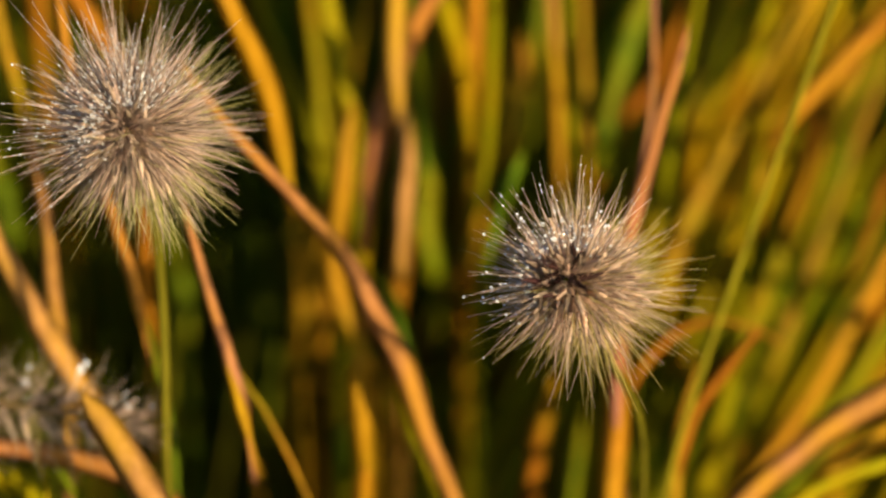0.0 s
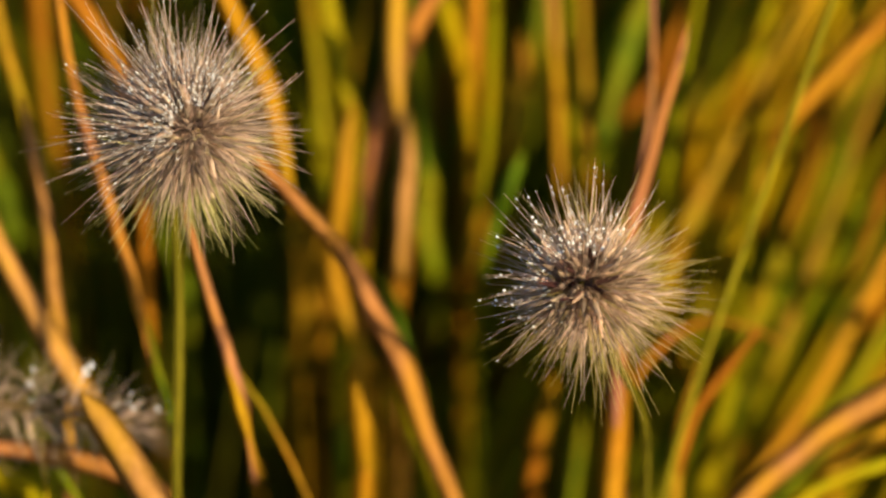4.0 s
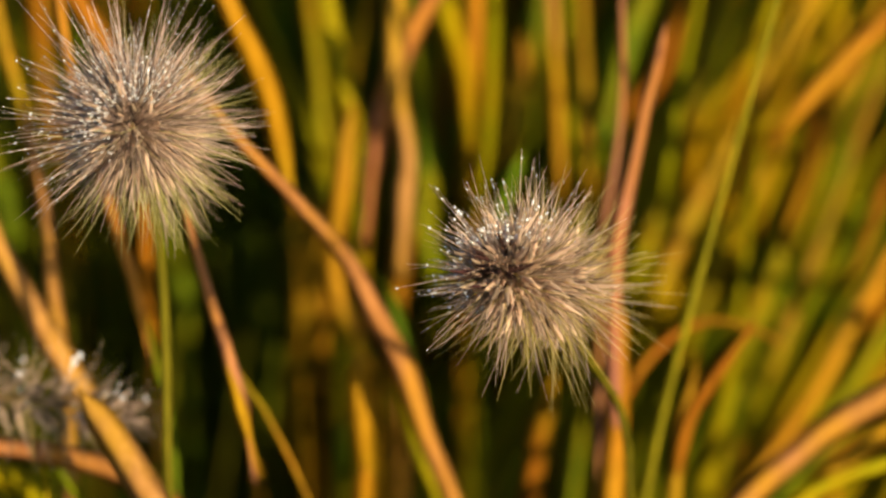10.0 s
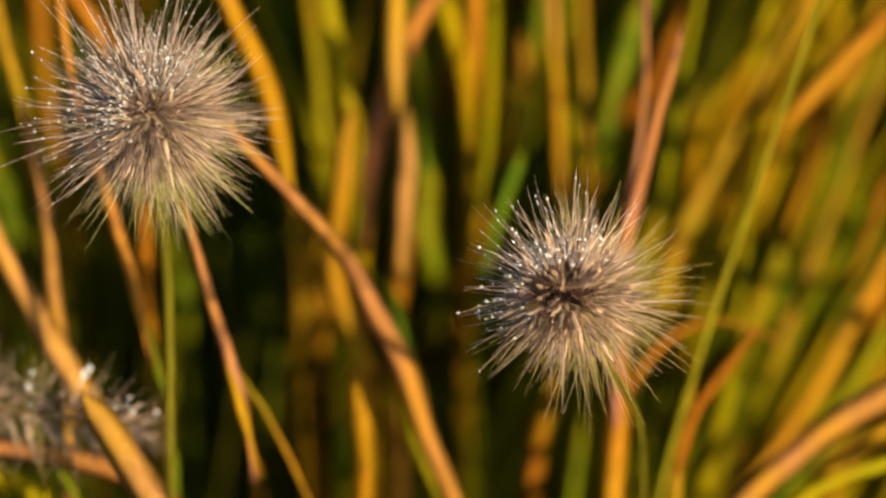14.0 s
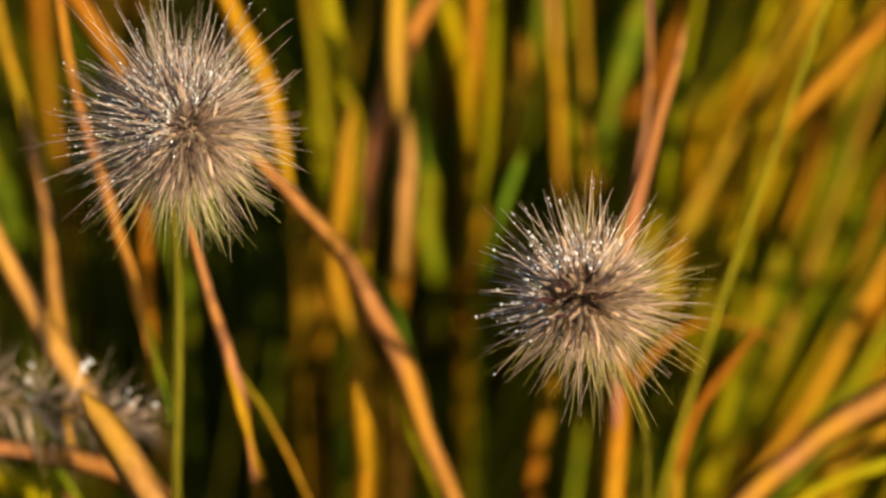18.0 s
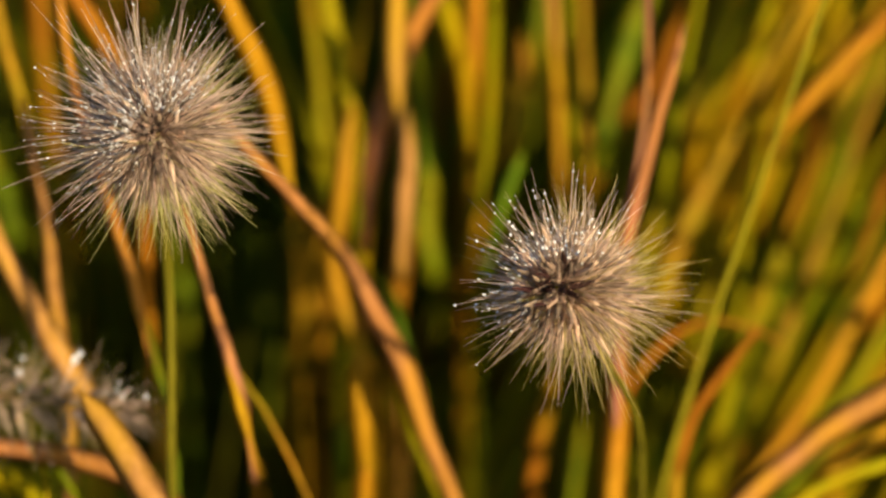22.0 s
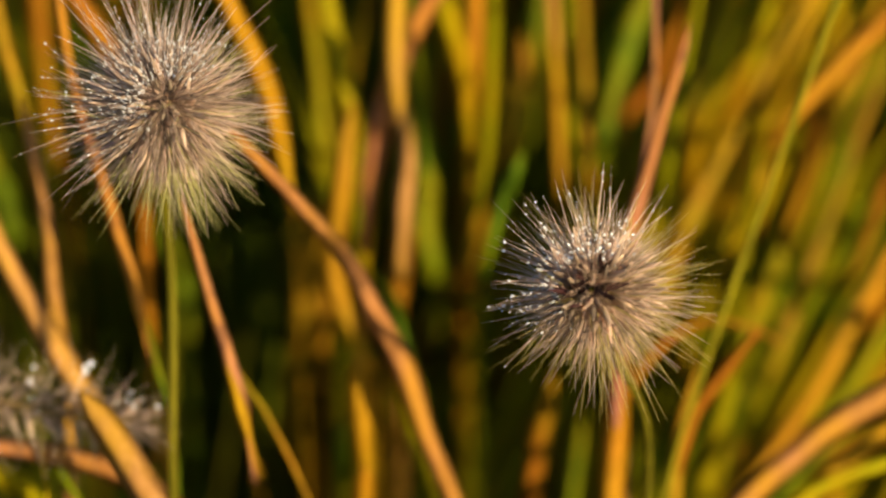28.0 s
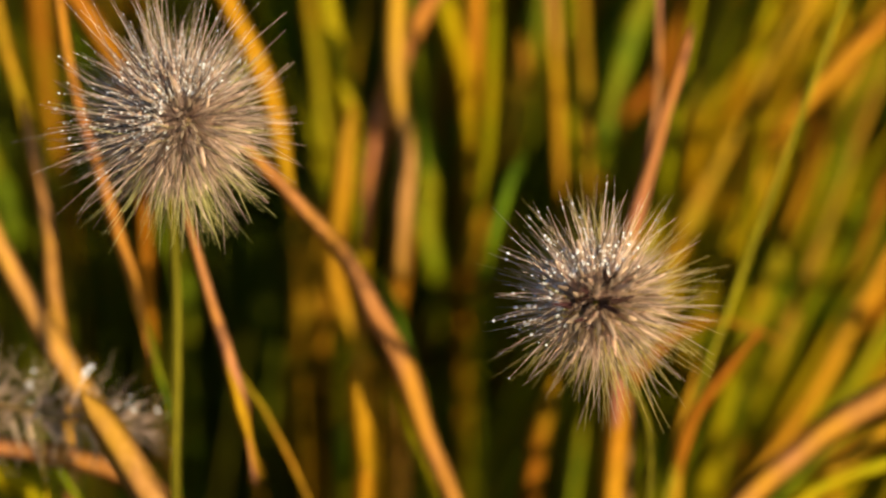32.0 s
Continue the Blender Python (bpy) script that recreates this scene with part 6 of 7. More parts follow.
    walk(right_stem, [
        (0, pose(0.0200, -0.0300, 0.5125, -0.42, -0.25, -0.16)),
        (0.2, pose(0.0200, -0.0300, 0.5125, -0.43, -0.37, -0.21)),
        (0.5, pose(0.0200, -0.0300, 0.5125, -1.09, -0.57, -0.39)),
        (0.7, pose(0.0200, -0.0300, 0.5125, -0.32, 0.74, 0.27)),
        (1, pose(0.0200, -0.0300, 0.5125, -0.81, 0.18, -0.04)),
        (1.2, pose(0.0200, -0.0300, 0.5125, -0.22, -0.31, -0.16)),
        (1.5, pose(0.0200, -0.0300, 0.5125, 0.14, 0.47, 0.22)),
        (1.7, pose(0.0200, -0.0300, 0.5125, -0.04, 0.52, 0.22)),
        (2, pose(0.0200, -0.0300, 0.5125, -0.02, -0.19, -0.08)),
        (2.2, pose(0.0200, -0.0300, 0.5125, -0.58, 0.70, 0.22)),
        (2.5, pose(0.0200, -0.0300, 0.5125, -0.51, -0.36, -0.22)),
        (2.7, pose(0.0200, -0.0300, 0.5125, -0.24, -0.16, -0.10)),
        (3, pose(0.0200, -0.0300, 0.5125, -0.12, 0.44, 0.17)),
        (3.2, pose(0.0200, -0.0300, 0.5125, 0.14, 0.35, 0.17)),
        (3.5, pose(0.0200, -0.0300, 0.5125, -0.13, 0.24, 0.08)),
        (3.83, pose(0.0200, -0.0300, 0.5125, -0.40, 0.40, 0.12)),
        (4.17, pose(0.0200, -0.0300, 0.5125, -0.19, -0.26, -0.14)),
        (4.5, pose(0.0200, -0.0300, 0.5125, -0.21, 0.11, 0.02)),
        (4.83, pose(0.0200, -0.0300, 0.5125, -0.62, -0.37, -0.24)),
        (5.17, pose(0.0200, -0.0300, 0.5125, -0.44, -0.16, -0.13)),
        (5.5, pose(0.0200, -0.0300, 0.5125, -0.66, -0.41, -0.26)),
        (5.7, pose(0.0200, -0.0300, 0.5125, -0.88, -0.04, -0.14)),
        (6, pose(0.0200, -0.0300, 0.5125, -0.28, -0.62, -0.30)),
        (6.2, pose(0.0200, -0.0300, 0.5125, -0.75, -0.49, -0.31)),
        (6.5, pose(0.0200, -0.0300, 0.5125, -0.72, -0.84, -0.45)),
        (6.7, pose(0.0200, -0.0300, 0.5125, -0.75, -1.71, -0.82)),
        (7, pose(0.0200, -0.0300, 0.5125, -1.53, -2.74, -1.34)),
        (7.2, pose(0.0200, -0.0300, 0.5125, -1.31, -1.23, -0.69)),
        (7.5, pose(0.0200, -0.0300, 0.5125, -1.08, -1.63, -0.83)),
        (7.7, pose(0.0200, -0.0300, 0.5125, -1.63, -2.56, -1.27)),
        (8, pose(0.0200, -0.0300, 0.5125, -1.25, -2.70, -1.29)),
        (8.3, pose(0.0200, -0.0300, 0.5125, -1.58, -2.41, -1.21)),
        (8.5, pose(0.0200, -0.0300, 0.5125, -2.12, -2.59, -1.34)),
        (8.7, pose(0.0200, -0.0300, 0.5125, -1.97, -1.76, -0.99)),
        (9, pose(0.0200, -0.0300, 0.5125, -1.35, -2.17, -1.09)),
        (9.2, pose(0.0200, -0.0300, 0.5125, -1.25, -2.00, -1.00)),
        (9.5, pose(0.0200, -0.0300, 0.5125, -1.19, -1.74, -0.89)),
        (9.7, pose(0.0200, -0.0300, 0.5125, -0.96, -1.61, -0.81)),
        (10, pose(0.0200, -0.0300, 0.5125, -0.80, -1.62, -0.79)),
        (10.2, pose(0.0200, -0.0300, 0.5125, -0.96, -1.25, -0.65)),
        (10.5, pose(0.0200, -0.0300, 0.5125, -0.41, -1.25, -0.58)),
        (10.7, pose(0.0200, -0.0300, 0.5125, -0.70, -0.76, -0.41)),
        (11, pose(0.0200, -0.0300, 0.5125, -0.05, -0.85, -0.37)),
        (11.2, pose(0.0200, -0.0300, 0.5125, -0.52, -0.77, -0.40)),
        (11.5, pose(0.0200, -0.0300, 0.5125, -0.24, -0.95, -0.44)),
        (11.7, pose(0.0200, -0.0300, 0.5125, -0.55, -0.23, -0.17)),
        (12, pose(0.0200, -0.0300, 0.5125, -0.05, -0.30, -0.14)),
        (12.2, pose(0.0200, -0.0300, 0.5125, -0.04, -0.24, -0.11)),
        (12.5, pose(0.0200, -0.0300, 0.5125, -0.38, -0.45, -0.24)),
        (12.7, pose(0.0200, -0.0300, 0.5125, -0.46, -0.14, -0.12)),
        (13, pose(0.0200, -0.0300, 0.5125, 0.00, -0.00, -0.00)),
        (13.2, pose(0.0200, -0.0300, 0.5125, -0.85, -0.69, -0.40)),
        (13.5, pose(0.0200, -0.0300, 0.5125, 0.76, 0.39, 0.27)),
        (13.7, pose(0.0200, -0.0300, 0.5125, -0.48, -0.40, -0.23)),
        (14, pose(0.0200, -0.0300, 0.5125, -0.01, -0.39, -0.17)),
        (14.2, pose(0.0200, -0.0300, 0.5125, -0.35, -0.03, -0.06)),
        (14.5, pose(0.0200, -0.0300, 0.5125, -1.21, -0.88, -0.53)),
        (14.83, pose(0.0200, -0.0300, 0.5125, -1.26, -0.51, -0.38)),
        (15.17, pose(0.0200, -0.0300, 0.5125, -0.86, -0.97, -0.52)),
        (15.5, pose(0.0200, -0.0300, 0.5125, -0.66, -0.39, -0.25)),
        (15.83, pose(0.0200, -0.0300, 0.5125, -0.87, -0.67, -0.40)),
        (16.17, pose(0.0200, -0.0300, 0.5125, -0.49, -0.26, -0.18)),
        (16.5, pose(0.0200, -0.0300, 0.5125, -0.50, -0.30, -0.20)),
        (16.7, pose(0.0200, -0.0300, 0.5125, -0.29, -0.22, -0.13)),
        (17, pose(0.0200, -0.0300, 0.5125, -0.11, -0.45, -0.21)),
        (17.2, pose(0.0200, -0.0300, 0.5125, -0.32, -0.47, -0.24)),
        (17.5, pose(0.0200, -0.0300, 0.5125, 0.28, -0.78, -0.30)),
        (17.7, pose(0.0200, -0.0300, 0.5125, -0.14, 0.05, 0.00)),
        (18, pose(0.0200, -0.0300, 0.5125, 0.12, -0.03, 0.00)),
        (18.2, pose(0.0200, -0.0300, 0.5125, 0.02, -0.16, -0.06)),
        (18.5, pose(0.0200, -0.0300, 0.5125, 0.02, -0.23, -0.09)),
        (18.7, pose(0.0200, -0.0300, 0.5125, -0.50, -0.21, -0.15)),
        (19, pose(0.0200, -0.0300, 0.5125, -1.25, -1.32, -0.72)),
        (19.2, pose(0.0200, -0.0300, 0.5125, -0.93, -0.25, -0.23)),
        (19.5, pose(0.0200, -0.0300, 0.5125, -1.50, -1.00, -0.62)),
        (19.7, pose(0.0200, -0.0300, 0.5125, -0.55, -0.77, -0.40)),
        (20, pose(0.0200, -0.0300, 0.5125, -0.80, -1.59, -0.78)),
        (20.2, pose(0.0200, -0.0300, 0.5125, -1.40, -0.99, -0.60)),
        (20.5, pose(0.0200, -0.0300, 0.5125, -0.96, -1.17, -0.62)),
        (20.7, pose(0.0200, -0.0300, 0.5125, -1.03, -0.73, -0.45)),
        (21, pose(0.0200, -0.0300, 0.5125, -0.79, -0.45, -0.30)),
        (21.2, pose(0.0200, -0.0300, 0.5125, -0.36, -0.47, -0.25)),
        (21.5, pose(0.0200, -0.0300, 0.5125, -0.34, -0.11, -0.09)),
        (21.7, pose(0.0200, -0.0300, 0.5125, -0.32, -0.02, -0.05)),
        (22, pose(0.0200, -0.0300, 0.5125, -0.22, -0.44, -0.22)),
        (22.2, pose(0.0200, -0.0300, 0.5125, -0.76, -0.15, -0.17)),
        (22.5, pose(0.0200, -0.0300, 0.5125, -0.14, -0.18, -0.09)),
        (22.7, pose(0.0200, -0.0300, 0.5125, -0.47, -0.27, -0.18)),
        (23, pose(0.0200, -0.0300, 0.5125, -0.15, 0.20, 0.07)),
        (23.2, pose(0.0200, -0.0300, 0.5125, -0.48, -0.39, -0.23)),
        (23.5, pose(0.0200, -0.0300, 0.5125, -0.41, 0.00, -0.06)),
        (23.7, pose(0.0200, -0.0300, 0.5125, -0.44, 0.07, -0.03)),
        (24, pose(0.0200, -0.0300, 0.5125, -0.42, -0.90, -0.44)),
        (24.2, pose(0.0200, -0.0300, 0.5125, -0.19, -0.45, -0.22)),
        (24.5, pose(0.0200, -0.0300, 0.5125, 0.10, -0.39, -0.15)),
        (24.7, pose(0.0200, -0.0300, 0.5125, -0.27, -0.38, -0.20)),
        (25, pose(0.0200, -0.0300, 0.5125, 0.56, -0.17, 0.00)),
        (25.2, pose(0.0200, -0.0300, 0.5125, -0.14, 0.05, 0.00)),
        (25.5, pose(0.0200, -0.0300, 0.5125, -0.09, 0.34, 0.13)),
        (25.83, pose(0.0200, -0.0300, 0.5125, -0.24, 0.58, 0.21)),
        (26.17, pose(0.0200, -0.0300, 0.5125, 0.07, -0.02, 0.00)),
        (26.5, pose(0.0200, -0.0300, 0.5125, 0.16, 0.43, 0.21)),
        (26.83, pose(0.0200, -0.0300, 0.5125, -0.13, 0.02, -0.01)),
        (27.17, pose(0.0200, -0.0300, 0.5125, 0.15, 0.30, 0.15)),
        (27.5, pose(0.0200, -0.0300, 0.5125, 0.04, 0.13, 0.06)),
        (27.7, pose(0.0200, -0.0300, 0.5125, -0.32, 0.29, 0.08)),
        (28, pose(0.0200, -0.0300, 0.5125, -0.10, 0.25, 0.09)),
        (28.2, pose(0.0200, -0.0300, 0.5125, -0.06, 0.08, 0.02)),
        (28.5, pose(0.0200, -0.0300, 0.5125, 0.34, 0.26, 0.16)),
        (28.7, pose(0.0200, -0.0300, 0.5125, -0.27, 0.04, -0.02)),
        (29, pose(0.0200, -0.0300, 0.5125, 0.19, 0.04, 0.04)),
        (29.2, pose(0.0200, -0.0300, 0.5125, 0.15, -0.04, 0.01)),
        (29.5, pose(0.0200, -0.0300, 0.5125, 0.38, 0.17, 0.12)),
        (29.7, pose(0.0200, -0.0300, 0.5125, 0.18, 0.19, 0.10)),
        (30, pose(0.0200, -0.0300, 0.5125, 0.62, 0.24, 0.19)),
        (30.2, pose(0.0200, -0.0300, 0.5125, 0.23, 0.14, 0.09)),
        (30.5, pose(0.0200, -0.0300, 0.5125, 0.10, 0.18, 0.09)),
        (30.7, pose(0.0200, -0.0300, 0.5125, 0.22, -0.27, -0.08)),
        (31, pose(0.0200, -0.0300, 0.5125, 0.36, 0.12, 0.10)),
        (31.2, pose(0.0200, -0.0300, 0.5125, 0.18, 0.23, 0.12)),
        (31.5, pose(0.0200, -0.0300, 0.5125, 0.63, 0.34, 0.24)),
        (31.7, pose(0.0200, -0.0300, 0.5125, 0.28, 0.32, 0.17)),
        (32, pose(0.0200, -0.0300, 0.5125, 0.27, 0.31, 0.17)),
    ])
    walk(right_head, [
        (0, pose(-0.00173, -0.09361, 0.66469, 57.02, -5.10, -8.76)),
        (0.2, pose(-0.00210, -0.09355, 0.66466, 57.07, -5.42, -9.26)),
        (0.5, pose(-0.00284, -0.09172, 0.66530, 54.79, -6.21, -10.39)),
        (0.7, pose(0.00137, -0.09401, 0.66493, 56.73, -2.44, -4.56)),
        (1, pose(-0.00046, -0.09262, 0.66528, 55.28, -4.06, -7.12)),
        (1.2, pose(-0.00190, -0.09414, 0.66444, 57.81, -5.21, -8.95)),
        (1.5, pose(0.00061, -0.09523, 0.66432, 58.61, -3.07, -5.47)),
        (1.7, pose(0.00074, -0.09474, 0.66455, 57.89, -2.96, -5.33)),
        (2, pose(-0.00148, -0.09470, 0.66426, 58.46, -4.82, -8.34)),
        (2.2, pose(0.00122, -0.09331, 0.66521, 55.80, -2.58, -4.83)),
        (2.5, pose(-0.00209, -0.09334, 0.66475, 56.77, -5.42, -9.26)),
        (2.7, pose(-0.00142, -0.09412, 0.66452, 57.63, -4.80, -8.30)),
        (3, pose(0.00046, -0.09453, 0.66460, 57.68, -3.21, -5.74)),
        (3.2, pose(0.00024, -0.09522, 0.66427, 58.69, -3.37, -5.97)),
        (3.5, pose(-0.00017, -0.09445, 0.66455, 57.74, -3.74, -6.58)),
        (3.83, pose(0.00030, -0.09377, 0.66490, 56.67, -3.36, -6.00)),
        (4.17, pose(-0.00175, -0.09421, 0.66443, 57.87, -5.07, -8.74)),
        (4.5, pose(-0.00057, -0.09425, 0.66458, 57.56, -4.08, -7.14)),
        (4.83, pose(-0.00215, -0.09305, 0.66486, 56.39, -5.49, -9.36)),
        (5.17, pose(-0.00146, -0.09356, 0.66475, 56.87, -4.87, -8.39)),
        (5.5, pose(-0.00226, -0.09293, 0.66490, 56.26, -5.60, -9.52)),
        (5.7, pose(-0.00116, -0.09240, 0.66527, 55.17, -4.68, -8.07)),
        (6, pose(-0.00286, -0.09391, 0.66440, 57.82, -6.03, -10.28)),
        (6.2, pose(-0.00255, -0.09267, 0.66496, 56.00, -5.87, -9.93)),
        (6.5, pose(-0.00363, -0.09268, 0.66479, 56.40, -6.80, -11.41)),
        (6.7, pose(-0.00634, -0.09242, 0.66446, 57.15, -9.17, -15.26)),
        (7, pose(-0.00963, -0.09002, 0.66482, 55.52, -12.54, -20.24)),
        (7.2, pose(-0.00490, -0.09100, 0.66527, 54.58, -8.11, -13.27)),
        (7.5, pose(-0.00612, -0.09154, 0.66485, 55.84, -9.11, -14.97)),
        (7.7, pose(-0.00906, -0.08982, 0.66500, 54.92, -12.07, -19.37)),
        (8, pose(-0.00946, -0.09080, 0.66454, 56.51, -12.22, -19.97)),
        (8.3, pose(-0.00861, -0.08999, 0.66502, 54.92, -11.62, -18.69)),
        (8.5, pose(-0.00920, -0.08845, 0.66551, 53.10, -12.51, -19.62)),
        (8.7, pose(-0.00663, -0.08906, 0.66574, 52.66, -9.97, -15.80)),
        (9, pose(-0.00785, -0.09067, 0.66490, 55.46, -10.80, -17.52)),
        (9.2, pose(-0.00730, -0.09099, 0.66487, 55.62, -10.25, -16.70)),
        (9.5, pose(-0.00648, -0.09122, 0.66492, 55.56, -9.48, -15.51)),
        (9.7, pose(-0.00606, -0.09186, 0.66473, 56.25, -9.01, -14.87)),
        (10, pose(-0.00607, -0.09229, 0.66455, 56.85, -8.96, -14.88)),
        (10.2, pose(-0.00494, -0.09196, 0.66488, 55.91, -8.02, -13.28)),
        (10.5, pose(-0.00485, -0.09344, 0.66428, 57.92, -7.76, -13.09)),
        (10.7, pose(-0.00337, -0.09277, 0.66480, 56.42, -6.57, -11.05)),
        (11, pose(-0.00355, -0.09449, 0.66405, 58.87, -6.56, -11.21)),
        (11.2, pose(-0.00339, -0.09324, 0.66460, 57.07, -6.54, -11.05)),
        (11.5, pose(-0.00390, -0.09397, 0.66421, 58.28, -6.90, -11.73)),
        (11.7, pose(-0.00168, -0.09327, 0.66484, 56.54, -5.08, -8.71)),
        (12, pose(-0.00185, -0.09461, 0.66425, 58.45, -5.14, -8.85)),
        (12.2, pose(-0.00166, -0.09464, 0.66427, 58.42, -4.98, -8.60)),
        (12.5, pose(-0.00237, -0.09369, 0.66457, 57.34, -5.63, -9.62)),
        (12.7, pose(-0.00139, -0.09353, 0.66477, 56.80, -4.82, -8.30)),
        (13, pose(-0.00089, -0.09478, 0.66431, 58.39, -4.33, -7.53)),
        (13.2, pose(-0.00317, -0.09237, 0.66499, 55.79, -6.43, -10.80)),
        (13.5, pose(0.00045, -0.09687, 0.66358, 60.95, -3.16, -5.54)),
        (13.7, pose(-0.00221, -0.09341, 0.66470, 56.90, -5.52, -9.42)),
        (14, pose(-0.00211, -0.09470, 0.66417, 58.66, -5.35, -9.21)),
        (14.2, pose(-0.00103, -0.09383, 0.66470, 57.12, -4.49, -7.80)),
        (14.5, pose(-0.00380, -0.09135, 0.66531, 54.63, -7.09, -11.72)),
        (14.83, pose(-0.00266, -0.09127, 0.66551, 54.11, -6.08, -10.17)),
        (15.17, pose(-0.00405, -0.09229, 0.66489, 56.01, -7.21, -12.02)),
        (15.5, pose(-0.00220, -0.09293, 0.66490, 56.24, -5.55, -9.44)),
        (15.83, pose(-0.00312, -0.09231, 0.66502, 55.69, -6.40, -10.74)),
        (16.17, pose(-0.00177, -0.09341, 0.66477, 56.76, -5.14, -8.82)),
        (16.5, pose(-0.00191, -0.09337, 0.66477, 56.75, -5.26, -9.01)),
        (16.7, pose(-0.00163, -0.09396, 0.66456, 57.48, -5.00, -8.60)),
        (17, pose(-0.00232, -0.09442, 0.66426, 58.33, -5.54, -9.51)),
        (17.2, pose(-0.00241, -0.09385, 0.66449, 57.58, -5.66, -9.67)),
        (17.5, pose(-0.00329, -0.09541, 0.66369, 60.06, -6.27, -10.80)),
        (17.7, pose(-0.00076, -0.09442, 0.66448, 57.85, -4.24, -7.39)),
        (18, pose(-0.00098, -0.09511, 0.66416, 58.87, -4.39, -7.63)),
        (18.2, pose(-0.00138, -0.09480, 0.66424, 58.57, -4.73, -8.19)),
        (18.5, pose(-0.00160, -0.09481, 0.66420, 58.65, -4.91, -8.49)),
        (18.7, pose(-0.00161, -0.09341, 0.66479, 56.71, -5.01, -8.61)),
        (19, pose(-0.00517, -0.09113, 0.66517, 54.87, -8.33, -13.64)),
        (19.2, pose(-0.00182, -0.09222, 0.66525, 55.13, -5.27, -8.97)),
        (19.5, pose(-0.00421, -0.09054, 0.66556, 53.67, -7.55, -12.34)),
        (19.7, pose(-0.00339, -0.09315, 0.66464, 56.95, -6.55, -11.05)),
        (20, pose(-0.00596, -0.09231, 0.66457, 56.83, -8.86, -14.72)),
        (20.2, pose(-0.00419, -0.09081, 0.66546, 54.03, -7.49, -12.29)),
        (20.5, pose(-0.00468, -0.09196, 0.66492, 55.80, -7.79, -12.91)),
        (20.7, pose(-0.00333, -0.09186, 0.66517, 55.16, -6.62, -11.05)),
        (21, pose(-0.00243, -0.09256, 0.66502, 55.81, -5.77, -9.78)),
        (21.2, pose(-0.00241, -0.09372, 0.66454, 57.40, -5.66, -9.67)),
        (21.5, pose(-0.00129, -0.09384, 0.66466, 57.20, -4.71, -8.15)),
        (21.7, pose(-0.00100, -0.09392, 0.66466, 57.23, -4.46, -7.75)),
        (22, pose(-0.00231, -0.09412, 0.66439, 57.92, -5.55, -9.51)),
        (22.2, pose(-0.00147, -0.09270, 0.66511, 55.69, -4.93, -8.46)),
        (22.5, pose(-0.00147, -0.09437, 0.66441, 57.99, -4.83, -8.35)),
        (22.7, pose(-0.00180, -0.09347, 0.66474, 56.85, -5.17, -8.86)),
        (23, pose(-0.00028, -0.09440, 0.66456, 57.69, -3.83, -6.74)),
        (23.2, pose(-0.00217, -0.09342, 0.66471, 56.90, -5.48, -9.36)),
        (23.5, pose(-0.00095, -0.09367, 0.66477, 56.87, -4.43, -7.70)),
        (23.7, pose(-0.00073, -0.09362, 0.66483, 56.73, -4.24, -7.40)),
        (24, pose(-0.00377, -0.09348, 0.66444, 57.55, -6.84, -11.57)),
        (24.2, pose(-0.00231, -0.09421, 0.66436, 58.04, -5.55, -9.51)),
        (24.5, pose(-0.00209, -0.09500, 0.66405, 59.07, -5.31, -9.15)),
        (24.7, pose(-0.00212, -0.09398, 0.66448, 57.66, -5.40, -9.26)),
        (25, pose(-0.00133, -0.09627, 0.66361, 60.61, -4.62, -8.03)),
        (25.2, pose(-0.00076, -0.09442, 0.66448, 57.85, -4.24, -7.39)),
        (25.5, pose(0.00016, -0.09458, 0.66454, 57.82, -3.46, -6.13)),
        (25.83, pose(0.00087, -0.09421, 0.66479, 57.12, -2.86, -5.21)),
        (26.17, pose(-0.00094, -0.09496, 0.66423, 58.65, -4.36, -7.59)),
        (26.5, pose(0.00048, -0.09529, 0.66428, 58.72, -3.18, -5.64)),
        (26.83, pose(-0.00086, -0.09443, 0.66447, 57.89, -4.32, -7.51)),
        (27.17, pose(0.00007, -0.09522, 0.66425, 58.74, -3.52, -6.20)),
        (27.5, pose(-0.00049, -0.09492, 0.66431, 58.47, -3.99, -6.98)),
        (27.7, pose(-0.00004, -0.09396, 0.66477, 57.02, -3.64, -6.44)),
        (28, pose(-0.00014, -0.09454, 0.66452, 57.85, -3.71, -6.53)),
        (28.2, pose(-0.00066, -0.09464, 0.66440, 58.14, -4.14, -7.23)),
        (28.5, pose(-0.00001, -0.09574, 0.66402, 59.48, -3.56, -6.26)),
        (28.7, pose(-0.00082, -0.09407, 0.66462, 57.39, -4.30, -7.49)),
        (29, pose(-0.00073, -0.09531, 0.66411, 59.08, -4.17, -7.28)),
        (29.2, pose(-0.00098, -0.09519, 0.66412, 58.99, -4.39, -7.63)),
        (29.5, pose(-0.00031, -0.09582, 0.66394, 59.68, -3.81, -6.66)),
        (29.7, pose(-0.00028, -0.09528, 0.66418, 58.92, -3.80, -6.67)),
        (30, pose(-0.00004, -0.09648, 0.66369, 60.53, -3.57, -6.25)),
        (30.2, pose(-0.00040, -0.09544, 0.66410, 59.16, -3.90, -6.82)),
        (30.5, pose(-0.00031, -0.09507, 0.66427, 58.63, -3.83, -6.72)),
        (30.7, pose(-0.00170, -0.09535, 0.66396, 59.43, -4.97, -8.59)),
        (31, pose(-0.00045, -0.09576, 0.66395, 59.64, -3.93, -6.87)),
        (31.2, pose(-0.00014, -0.09530, 0.66419, 58.90, -3.68, -6.47)),
        (31.5, pose(0.00029, -0.09652, 0.66372, 60.50, -3.31, -5.80)),
